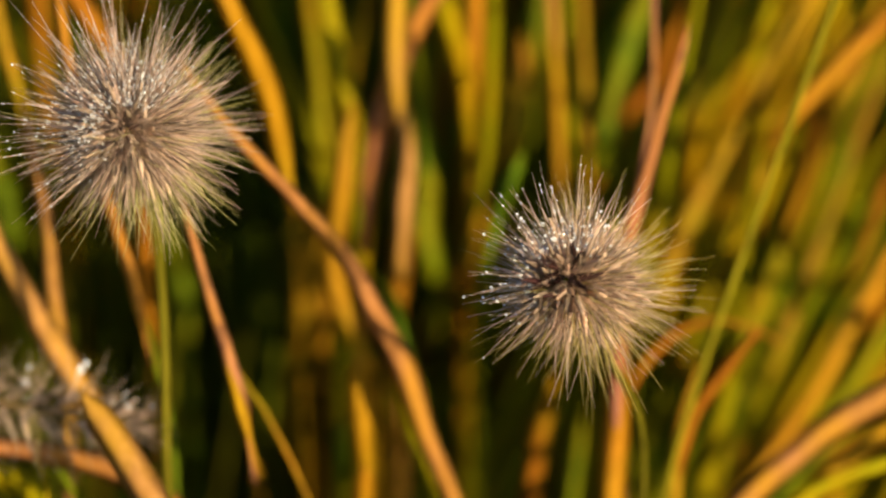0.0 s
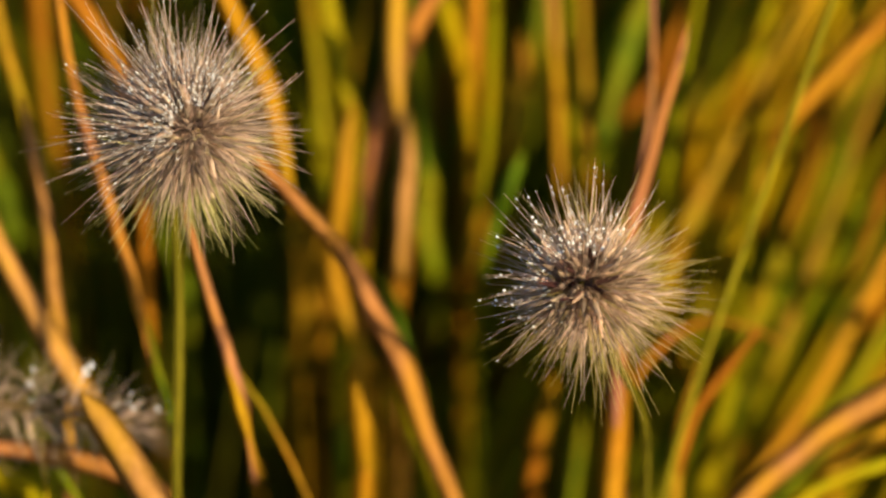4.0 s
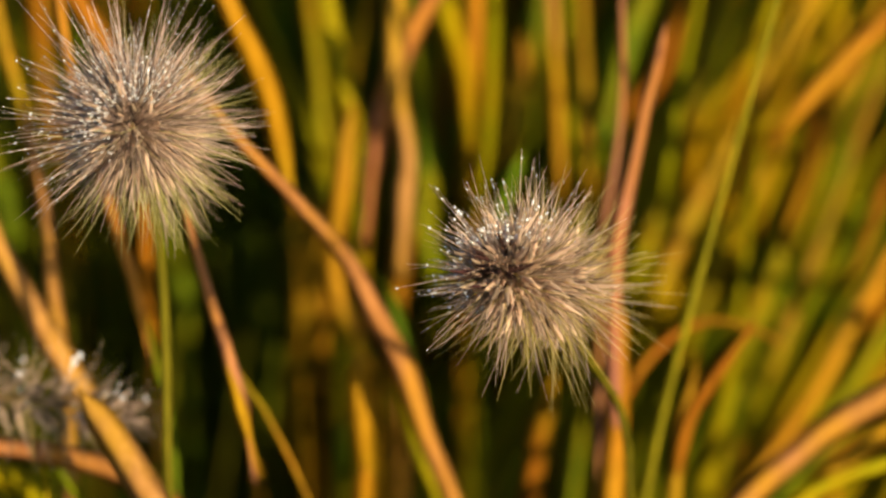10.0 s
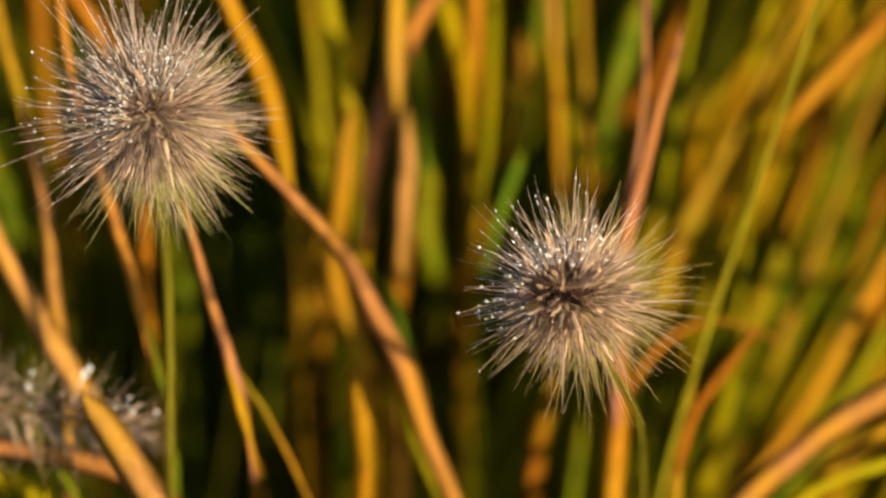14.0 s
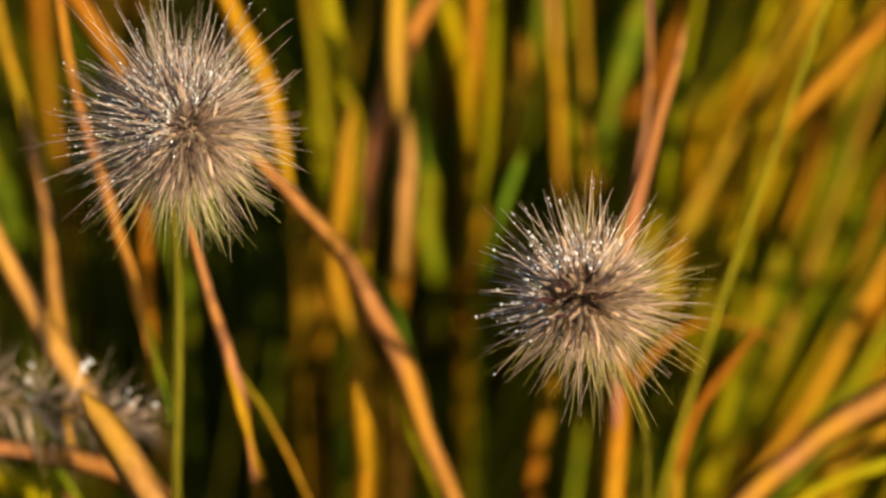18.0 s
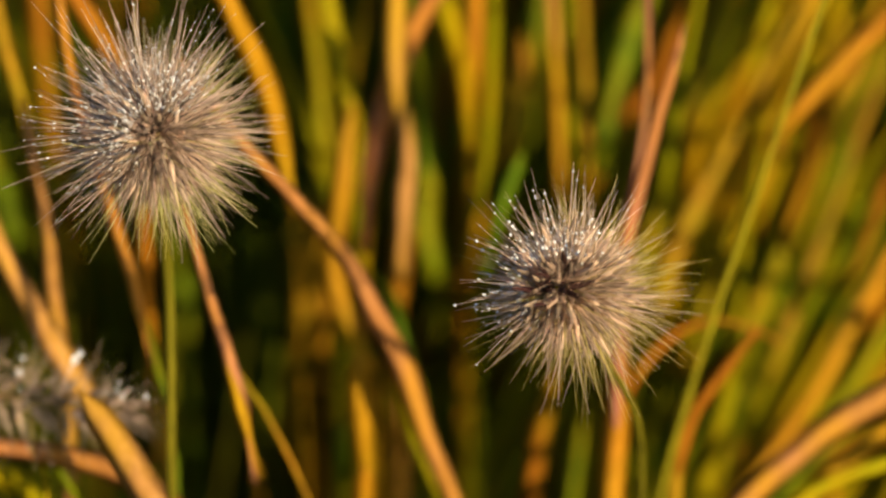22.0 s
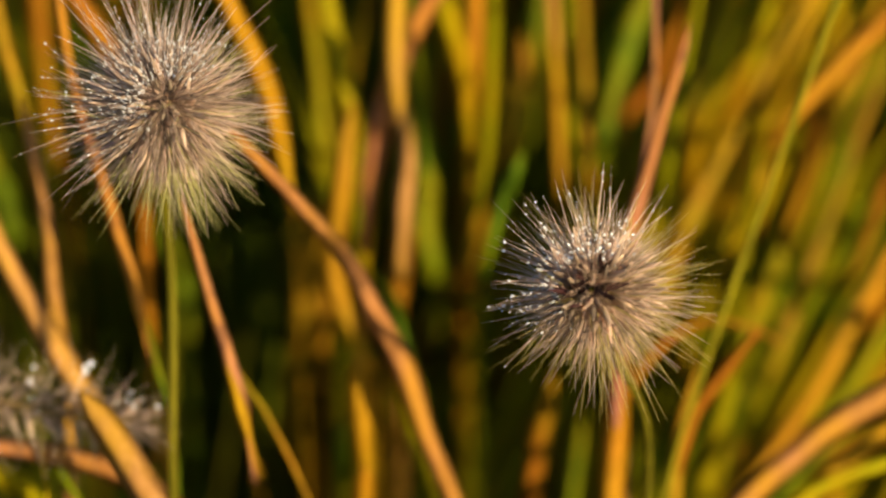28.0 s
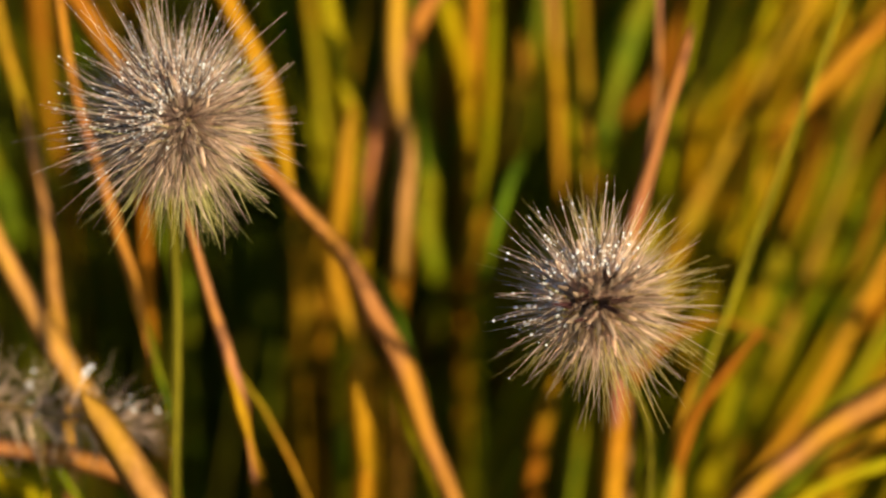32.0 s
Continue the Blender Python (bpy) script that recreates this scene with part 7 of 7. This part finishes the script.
        (31.7, pose(0.00015, -0.09559, 0.66411, 59.23, -3.44, -6.06)),
        (32, pose(0.00011, -0.09554, 0.66412, 59.17, -3.47, -6.12)),
    ])
    walk(low_stalk, [
        (0, pose(-0.1482, 0.3717, 0, 0.156, 0.050, -0.017)),
        (0.5, pose(-0.1482, 0.3717, 0, -0.098, -0.041, 0.010)),
        (1, pose(-0.1482, 0.3717, 0, -0.149, -0.013, 0.019)),
        (1.5, pose(-0.1482, 0.3717, 0, 0.098, 0.041, -0.010)),
        (2, pose(-0.1482, 0.3717, 0, 0.089, 0.094, -0.006)),
        (2.5, pose(-0.1482, 0.3717, 0, 0.187, 0.126, -0.017)),
        (3, pose(-0.1482, 0.3717, 0, 0.187, 0.126, -0.017)),
        (3.5, pose(-0.1482, 0.3717, 0, 0.212, 0.156, -0.018)),
        (3.83, pose(-0.1482, 0.3717, 0, 0.121, 0.154, -0.007)),
        (4.17, pose(-0.1482, 0.3717, 0, 0.265, 0.106, -0.028)),
        (4.5, pose(-0.1482, 0.3717, 0, 0.263, 0.140, -0.026)),
        (4.83, pose(-0.1482, 0.3717, 0, 0.150, 0.068, -0.016)),
        (5.17, pose(-0.1482, 0.3717, 0, 0.232, 0.100, -0.024)),
        (5.5, pose(-0.1482, 0.3717, 0, 0.183, 0.063, -0.020)),
        (6, pose(-0.1482, 0.3717, 0, -0.153, 0.014, 0.021)),
        (6.5, pose(-0.1482, 0.3717, 0, 0.171, 0.133, -0.015)),
        (7, pose(-0.1482, 0.3717, 0, -0.162, -0.204, 0.010)),
        (7.5, pose(-0.1482, 0.3717, 0, -0.175, -0.125, 0.016)),
        (8, pose(-0.1482, 0.3717, 0, -0.104, -0.186, 0.003)),
        (8.5, pose(-0.1482, 0.3717, 0, -0.495, -0.326, 0.047)),
        (9, pose(-0.1482, 0.3717, 0, -0.573, -0.420, 0.053)),
        (9.5, pose(-0.1482, 0.3717, 0, 0.034, -0.022, -0.006)),
        (10, pose(-0.1482, 0.3717, 0, -0.032, -0.077, -0.000)),
        (10.5, pose(-0.1482, 0.3717, 0, 0.102, 0.015, -0.012)),
        (11, pose(-0.1482, 0.3717, 0, 0.227, 0.069, -0.025)),
        (11.5, pose(-0.1482, 0.3717, 0, 0.271, 0.067, -0.031)),
        (12, pose(-0.1482, 0.3717, 0, 0.147, 0.102, -0.013)),
        (12.5, pose(-0.1482, 0.3717, 0, 0.192, 0.100, -0.019)),
        (13, pose(-0.1482, 0.3717, 0, 0.000, 0.000, -0.000)),
        (13.5, pose(-0.1482, 0.3717, 0, -0.079, -0.066, 0.007)),
        (14, pose(-0.1482, 0.3717, 0, 0.277, 0.121, -0.029)),
        (14.5, pose(-0.1482, 0.3717, 0, -0.169, -0.070, 0.018)),
        (14.83, pose(-0.1482, 0.3717, 0, -0.250, -0.056, 0.029)),
        (15.17, pose(-0.1482, 0.3717, 0, -0.091, -0.086, 0.007)),
        (15.5, pose(-0.1482, 0.3717, 0, -0.080, -0.035, 0.008)),
        (15.83, pose(-0.1482, 0.3717, 0, -0.184, -0.091, 0.019)),
        (16.17, pose(-0.1482, 0.3717, 0, -0.088, -0.043, 0.009)),
        (16.5, pose(-0.1482, 0.3717, 0, -0.125, -0.063, 0.013)),
        (17, pose(-0.1482, 0.3717, 0, -0.010, -0.028, -0.000)),
        (17.5, pose(-0.1482, 0.3717, 0, 0.112, 0.043, -0.012)),
        (18, pose(-0.1482, 0.3717, 0, 0.105, 0.087, -0.009)),
        (18.5, pose(-0.1482, 0.3717, 0, 0.023, 0.039, -0.001)),
        (19, pose(-0.1482, 0.3717, 0, -0.200, -0.156, 0.018)),
        (19.5, pose(-0.1482, 0.3717, 0, -0.174, -0.134, 0.015)),
        (20, pose(-0.1482, 0.3717, 0, -0.327, -0.220, 0.031)),
        (20.5, pose(-0.1482, 0.3717, 0, -0.255, -0.191, 0.023)),
        (21, pose(-0.1482, 0.3717, 0, -0.240, -0.189, 0.021)),
        (21.5, pose(-0.1482, 0.3717, 0, -0.128, -0.046, 0.014)),
        (22, pose(-0.1482, 0.3717, 0, -0.076, -0.083, 0.005)),
        (22.5, pose(-0.1482, 0.3717, 0, -0.378, -0.191, 0.039)),
        (23, pose(-0.1482, 0.3717, 0, -0.123, -0.072, 0.012)),
        (23.5, pose(-0.1482, 0.3717, 0, 0.000, 0.000, -0.000)),
        (24, pose(-0.1482, 0.3717, 0, -0.135, -0.092, 0.013)),
        (24.5, pose(-0.1482, 0.3717, 0, -0.059, -0.009, 0.007)),
        (25, pose(-0.1482, 0.3717, 0, 0.198, 0.065, -0.022)),
        (25.5, pose(-0.1482, 0.3717, 0, 0.219, 0.113, -0.022)),
        (25.83, pose(-0.1482, 0.3717, 0, 0.126, 0.128, -0.009)),
        (26.17, pose(-0.1482, 0.3717, 0, 0.266, 0.098, -0.029)),
        (26.5, pose(-0.1482, 0.3717, 0, 0.262, 0.149, -0.025)),
        (26.83, pose(-0.1482, 0.3717, 0, 0.145, 0.095, -0.013)),
        (27.17, pose(-0.1482, 0.3717, 0, 0.224, 0.143, -0.021)),
        (27.5, pose(-0.1482, 0.3717, 0, 0.173, 0.124, -0.015)),
        (28, pose(-0.1482, 0.3717, 0, 0.144, 0.120, -0.012)),
        (28.5, pose(-0.1482, 0.3717, 0, -0.005, 0.026, 0.002)),
        (29, pose(-0.1482, 0.3717, 0, 0.039, 0.033, -0.003)),
        (29.5, pose(-0.1482, 0.3717, 0, 0.192, 0.100, -0.019)),
        (30, pose(-0.1482, 0.3717, 0, 0.221, 0.104, -0.023)),
        (30.5, pose(-0.1482, 0.3717, 0, 0.235, 0.106, -0.024)),
        (31, pose(-0.1482, 0.3717, 0, 0.148, 0.093, -0.014)),
        (31.5, pose(-0.1482, 0.3717, 0, 0.137, 0.074, -0.014)),
        (32, pose(-0.1482, 0.3717, 0, 0.231, 0.132, -0.022)),
    ])
    walk(side_stem, [
        (0, pose(0.0500, -0.0200, 0.5199, -0.260, 0.402, 0.010)),
        (0.5, pose(0.0500, -0.0200, 0.5199, 0.000, -0.000, -0.000)),
        (1, pose(0.0500, -0.0200, 0.5199, -0.499, 0.757, 0.019)),
        (1.5, pose(0.0500, -0.0200, 0.5199, -0.605, 0.911, 0.023)),
        (2, pose(0.0500, -0.0200, 0.5199, -0.361, 0.554, 0.014)),
        (2.5, pose(0.0500, -0.0200, 0.5199, 0.125, -0.199, -0.005)),
        (3, pose(0.0500, -0.0200, 0.5199, -0.751, 1.117, 0.029)),
        (3.5, pose(0.0500, -0.0200, 0.5199, -0.751, 1.117, 0.029)),
        (3.83, pose(0.0500, -0.0200, 0.5199, -0.794, 1.178, 0.031)),
        (4.17, pose(0.0500, -0.0200, 0.5199, 0.384, -0.626, -0.014)),
        (4.5, pose(0.0500, -0.0200, 0.5199, 0.016, -0.025, -0.001)),
        (4.83, pose(0.0500, -0.0200, 0.5199, 0.869, -1.483, -0.030)),
        (5.17, pose(0.0500, -0.0200, 0.5199, 0.733, -1.234, -0.026)),
        (5.5, pose(0.0500, -0.0200, 0.5199, 1.185, -2.085, -0.039)),
        (6, pose(0.0500, -0.0200, 0.5199, -0.128, 0.200, 0.005)),
        (6.5, pose(0.0500, -0.0200, 0.5199, 1.112, -1.943, -0.037)),
        (7, pose(0.0500, -0.0200, 0.5199, 2.919, -6.528, -0.039)),
        (7.5, pose(0.0500, -0.0200, 0.5199, 1.838, -3.483, -0.053)),
        (8, pose(0.0500, -0.0200, 0.5199, 2.535, -5.291, -0.053)),
        (8.5, pose(0.0500, -0.0200, 0.5199, 2.295, -4.619, -0.055)),
        (9, pose(0.0500, -0.0200, 0.5199, 2.175, -4.303, -0.056)),
        (9.5, pose(0.0500, -0.0200, 0.5199, 1.936, -3.712, -0.054)),
        (10, pose(0.0500, -0.0200, 0.5199, 2.030, -3.940, -0.055)),
        (10.5, pose(0.0500, -0.0200, 0.5199, 1.738, -3.253, -0.052)),
        (11, pose(0.0500, -0.0200, 0.5199, 1.505, -2.742, -0.047)),
        (11.5, pose(0.0500, -0.0200, 0.5199, 1.417, -2.556, -0.045)),
        (12, pose(0.0500, -0.0200, 0.5199, 0.564, -0.936, -0.020)),
        (12.5, pose(0.0500, -0.0200, 0.5199, 0.834, -1.419, -0.029)),
        (13, pose(0.0500, -0.0200, 0.5199, 0.000, -0.000, -0.000)),
        (13.5, pose(0.0500, -0.0200, 0.5199, -0.751, 1.117, 0.029)),
        (14, pose(0.0500, -0.0200, 0.5199, 0.480, -0.789, -0.017)),
        (14.5, pose(0.0500, -0.0200, 0.5199, 1.256, -2.227, -0.041)),
        (14.83, pose(0.0500, -0.0200, 0.5199, 0.799, -1.355, -0.028)),
        (15.17, pose(0.0500, -0.0200, 0.5199, 1.264, -2.243, -0.041)),
        (15.5, pose(0.0500, -0.0200, 0.5199, 0.508, -0.838, -0.018)),
        (15.83, pose(0.0500, -0.0200, 0.5199, 0.852, -1.451, -0.030)),
        (16.17, pose(0.0500, -0.0200, 0.5199, 0.226, -0.364, -0.008)),
        (16.5, pose(0.0500, -0.0200, 0.5199, 0.246, -0.397, -0.009)),
        (17, pose(0.0500, -0.0200, 0.5199, 0.155, -0.249, -0.006)),
        (17.5, pose(0.0500, -0.0200, 0.5199, 0.422, -0.692, -0.015)),
        (18, pose(0.0500, -0.0200, 0.5199, 0.155, -0.249, -0.006)),
        (18.5, pose(0.0500, -0.0200, 0.5199, -0.194, 0.301, 0.007)),
        (19, pose(0.0500, -0.0200, 0.5199, 1.256, -2.227, -0.041)),
        (19.5, pose(0.0500, -0.0200, 0.5199, 1.371, -2.462, -0.044)),
        (20, pose(0.0500, -0.0200, 0.5199, 1.394, -2.509, -0.045)),
        (20.5, pose(0.0500, -0.0200, 0.5199, 1.136, -1.991, -0.038)),
        (21, pose(0.0500, -0.0200, 0.5199, 0.647, -1.081, -0.023)),
        (21.5, pose(0.0500, -0.0200, 0.5199, 0.394, -0.643, -0.014)),
        (22, pose(0.0500, -0.0200, 0.5199, 0.306, -0.495, -0.011)),
        (22.5, pose(0.0500, -0.0200, 0.5199, 0.480, -0.789, -0.017)),
        (23, pose(0.0500, -0.0200, 0.5199, -0.464, 0.706, 0.018)),
        (23.5, pose(0.0500, -0.0200, 0.5199, -0.227, 0.351, 0.009)),
        (24, pose(0.0500, -0.0200, 0.5199, 0.728, -1.226, -0.026)),
        (24.5, pose(0.0500, -0.0200, 0.5199, 0.306, -0.495, -0.011)),
        (25, pose(0.0500, -0.0200, 0.5199, -0.327, 0.503, 0.013)),
        (25.5, pose(0.0500, -0.0200, 0.5199, -0.641, 0.963, 0.025)),
        (25.83, pose(0.0500, -0.0200, 0.5199, -1.100, 1.596, 0.043)),
        (26.17, pose(0.0500, -0.0200, 0.5199, -0.204, 0.318, 0.008)),
        (26.5, pose(0.0500, -0.0200, 0.5199, -1.034, 1.508, 0.041)),
        (26.83, pose(0.0500, -0.0200, 0.5199, -0.350, 0.537, 0.013)),
        (27.17, pose(0.0500, -0.0200, 0.5199, -0.932, 1.369, 0.037)),
        (27.5, pose(0.0500, -0.0200, 0.5199, -0.677, 1.014, 0.026)),
        (28, pose(0.0500, -0.0200, 0.5199, -0.395, 0.604, 0.015)),
        (28.5, pose(0.0500, -0.0200, 0.5199, -1.015, 1.482, 0.040)),
        (29, pose(0.0500, -0.0200, 0.5199, -0.714, 1.066, 0.028)),
        (29.5, pose(0.0500, -0.0200, 0.5199, -0.751, 1.117, 0.029)),
        (30, pose(0.0500, -0.0200, 0.5199, -0.787, 1.169, 0.031)),
        (30.5, pose(0.0500, -0.0200, 0.5199, -0.499, 0.757, 0.019)),
        (31, pose(0.0500, -0.0200, 0.5199, -0.714, 1.066, 0.028)),
        (31.5, pose(0.0500, -0.0200, 0.5199, -1.054, 1.535, 0.042)),
        (32, pose(0.0500, -0.0200, 0.5199, -0.751, 1.117, 0.029)),
    ])
    walk(red_blade, [
        (0, pose(-0.0083, -0.1446, 0, -0.000, 0.047, 0.003)),
        (0.5, pose(-0.0083, -0.1446, 0, 0.000, -0.000, -0.000)),
        (1, pose(-0.0083, -0.1446, 0, -0.000, 0.088, 0.005)),
        (1.5, pose(-0.0083, -0.1446, 0, -0.000, 0.105, 0.006)),
        (2, pose(-0.0083, -0.1446, 0, -0.000, 0.064, 0.003)),
        (2.5, pose(-0.0083, -0.1446, 0, 0.000, -0.023, -0.001)),
        (3, pose(-0.0083, -0.1446, 0, -0.000, 0.128, 0.007)),
        (3.5, pose(-0.0083, -0.1446, 0, -0.000, 0.128, 0.007)),
        (3.83, pose(-0.0083, -0.1446, 0, -0.001, 0.135, 0.007)),
        (4.17, pose(-0.0083, -0.1446, 0, 0.000, -0.074, -0.004)),
        (4.5, pose(-0.0083, -0.1446, 0, 0.000, -0.003, -0.000)),
        (4.83, pose(-0.0083, -0.1446, 0, -0.000, -0.177, -0.010)),
        (5.17, pose(-0.0083, -0.1446, 0, -0.000, -0.147, -0.008)),
        (5.5, pose(-0.0083, -0.1446, 0, -0.000, -0.251, -0.013)),
        (6, pose(-0.0083, -0.1446, 0, -0.000, 0.023, 0.001)),
        (6.5, pose(-0.0083, -0.1446, 0, -0.000, -0.233, -0.013)),
        (7, pose(-0.0083, -0.1446, 0, -0.008, -0.822, -0.044)),
        (7.5, pose(-0.0083, -0.1446, 0, -0.002, -0.426, -0.023)),
        (8, pose(-0.0083, -0.1446, 0, -0.005, -0.658, -0.035)),
        (8.5, pose(-0.0083, -0.1446, 0, -0.004, -0.571, -0.031)),
        (9, pose(-0.0083, -0.1446, 0, -0.003, -0.530, -0.028)),
        (9.5, pose(-0.0083, -0.1446, 0, -0.002, -0.455, -0.024)),
        (10, pose(-0.0083, -0.1446, 0, -0.003, -0.484, -0.026)),
        (10.5, pose(-0.0083, -0.1446, 0, -0.002, -0.396, -0.021)),
        (11, pose(-0.0083, -0.1446, 0, -0.001, -0.332, -0.018)),
        (11.5, pose(-0.0083, -0.1446, 0, -0.001, -0.309, -0.017)),
        (12, pose(-0.0083, -0.1446, 0, 0.000, -0.111, -0.006)),
        (12.5, pose(-0.0083, -0.1446, 0, -0.000, -0.169, -0.009)),
        (13, pose(-0.0083, -0.1446, 0, 0.000, -0.000, -0.000)),
        (13.5, pose(-0.0083, -0.1446, 0, -0.000, 0.128, 0.007)),
        (14, pose(-0.0083, -0.1446, 0, 0.000, -0.093, -0.005)),
        (14.5, pose(-0.0083, -0.1446, 0, -0.001, -0.268, -0.014)),
        (14.83, pose(-0.0083, -0.1446, 0, -0.000, -0.161, -0.009)),
        (15.17, pose(-0.0083, -0.1446, 0, -0.001, -0.270, -0.015)),
        (15.5, pose(-0.0083, -0.1446, 0, 0.000, -0.099, -0.005)),
        (15.83, pose(-0.0083, -0.1446, 0, -0.000, -0.173, -0.009)),
        (16.17, pose(-0.0083, -0.1446, 0, 0.000, -0.043, -0.002)),
        (16.5, pose(-0.0083, -0.1446, 0, 0.000, -0.047, -0.003)),
        (17, pose(-0.0083, -0.1446, 0, 0.000, -0.029, -0.002)),
        (17.5, pose(-0.0083, -0.1446, 0, 0.000, -0.082, -0.004)),
        (18, pose(-0.0083, -0.1446, 0, 0.000, -0.029, -0.002)),
        (18.5, pose(-0.0083, -0.1446, 0, -0.000, 0.035, 0.002)),
        (19, pose(-0.0083, -0.1446, 0, -0.001, -0.268, -0.014)),
        (19.5, pose(-0.0083, -0.1446, 0, -0.001, -0.297, -0.016)),
        (20, pose(-0.0083, -0.1446, 0, -0.001, -0.303, -0.016)),
        (20.5, pose(-0.0083, -0.1446, 0, -0.000, -0.239, -0.013)),
        (21, pose(-0.0083, -0.1446, 0, 0.000, -0.128, -0.007)),
        (21.5, pose(-0.0083, -0.1446, 0, 0.000, -0.076, -0.004)),
        (22, pose(-0.0083, -0.1446, 0, 0.000, -0.058, -0.003)),
        (22.5, pose(-0.0083, -0.1446, 0, 0.000, -0.093, -0.005)),
        (23, pose(-0.0083, -0.1446, 0, -0.000, 0.082, 0.004)),
        (23.5, pose(-0.0083, -0.1446, 0, -0.000, 0.041, 0.002)),
        (24, pose(-0.0083, -0.1446, 0, -0.000, -0.146, -0.008)),
        (24.5, pose(-0.0083, -0.1446, 0, 0.000, -0.058, -0.003)),
        (25, pose(-0.0083, -0.1446, 0, -0.000, 0.058, 0.003)),
        (25.5, pose(-0.0083, -0.1446, 0, -0.000, 0.111, 0.006)),
        (25.83, pose(-0.0083, -0.1446, 0, -0.001, 0.182, 0.010)),
        (26.17, pose(-0.0083, -0.1446, 0, -0.000, 0.037, 0.002)),
        (26.5, pose(-0.0083, -0.1446, 0, -0.001, 0.172, 0.009)),
        (26.83, pose(-0.0083, -0.1446, 0, -0.000, 0.062, 0.003)),
        (27.17, pose(-0.0083, -0.1446, 0, -0.001, 0.157, 0.008)),
        (27.5, pose(-0.0083, -0.1446, 0, -0.000, 0.117, 0.006)),
        (28, pose(-0.0083, -0.1446, 0, -0.000, 0.070, 0.004)),
        (28.5, pose(-0.0083, -0.1446, 0, -0.001, 0.169, 0.009)),
        (29, pose(-0.0083, -0.1446, 0, -0.000, 0.123, 0.007)),
        (29.5, pose(-0.0083, -0.1446, 0, -0.000, 0.128, 0.007)),
        (30, pose(-0.0083, -0.1446, 0, -0.001, 0.134, 0.007)),
        (30.5, pose(-0.0083, -0.1446, 0, -0.000, 0.088, 0.005)),
        (31, pose(-0.0083, -0.1446, 0, -0.000, 0.123, 0.007)),
        (31.5, pose(-0.0083, -0.1446, 0, -0.001, 0.175, 0.009)),
        (32, pose(-0.0083, -0.1446, 0, -0.000, 0.128, 0.007)),
    ])
    gusts = [(0, 0.14), (0.5, 0.42), (1, -0.11), (1.5, -0.21), (2, 0.04), (2.5, 0.56), (3, -0.35), (3.5, -0.35), (3.83, -0.39), (4.17, 0.86), (4.5, 0.44), (4.83, 1.48), (5.17, 1.30), (5.5, 1.93), (6, 0.28), (6.5, 1.82), (7, 5.35), (7.5, 2.98), (8, 4.37), (8.5, 3.85), (9, 3.60), (9.5, 3.15), (10, 3.32), (10.5, 2.80), (11, 2.41), (11.5, 2.27), (12, 1.09), (12.5, 1.43), (13, 0.42), (13.5, -0.35), (14, 0.98), (14.5, 2.03), (14.83, 1.39), (15.17, 2.04), (15.5, 1.01), (15.83, 1.46)]
    gusts += [(16.17, 0.68), (16.5, 0.70), (17, 0.59), (17.5, 0.91), (18, 0.59), (18.5, 0.21), (19, 2.03), (19.5, 2.20), (20, 2.24), (20.5, 1.85), (21, 1.19), (21.5, 0.88), (22, 0.77), (22.5, 0.98), (23, -0.07), (23.5, 0.17), (24, 1.30), (24.5, 0.77), (25, 0.07), (25.5, -0.25), (25.83, -0.67), (26.17, 0.20), (26.5, -0.61), (26.83, 0.05), (27.17, -0.52), (27.5, -0.28), (28, 0.00), (28.5, -0.59), (29, -0.32), (29.5, -0.35), (30, -0.38), (30.5, -0.11), (31, -0.32), (31.5, -0.63), (32, -0.35)]
    swayed(rosy_leaf, (0, 0, 0), gusts)
    swayed(bent_leaf, (0, 0, 0), [(t, 0.8 * a) for t, a in gusts])


motions()
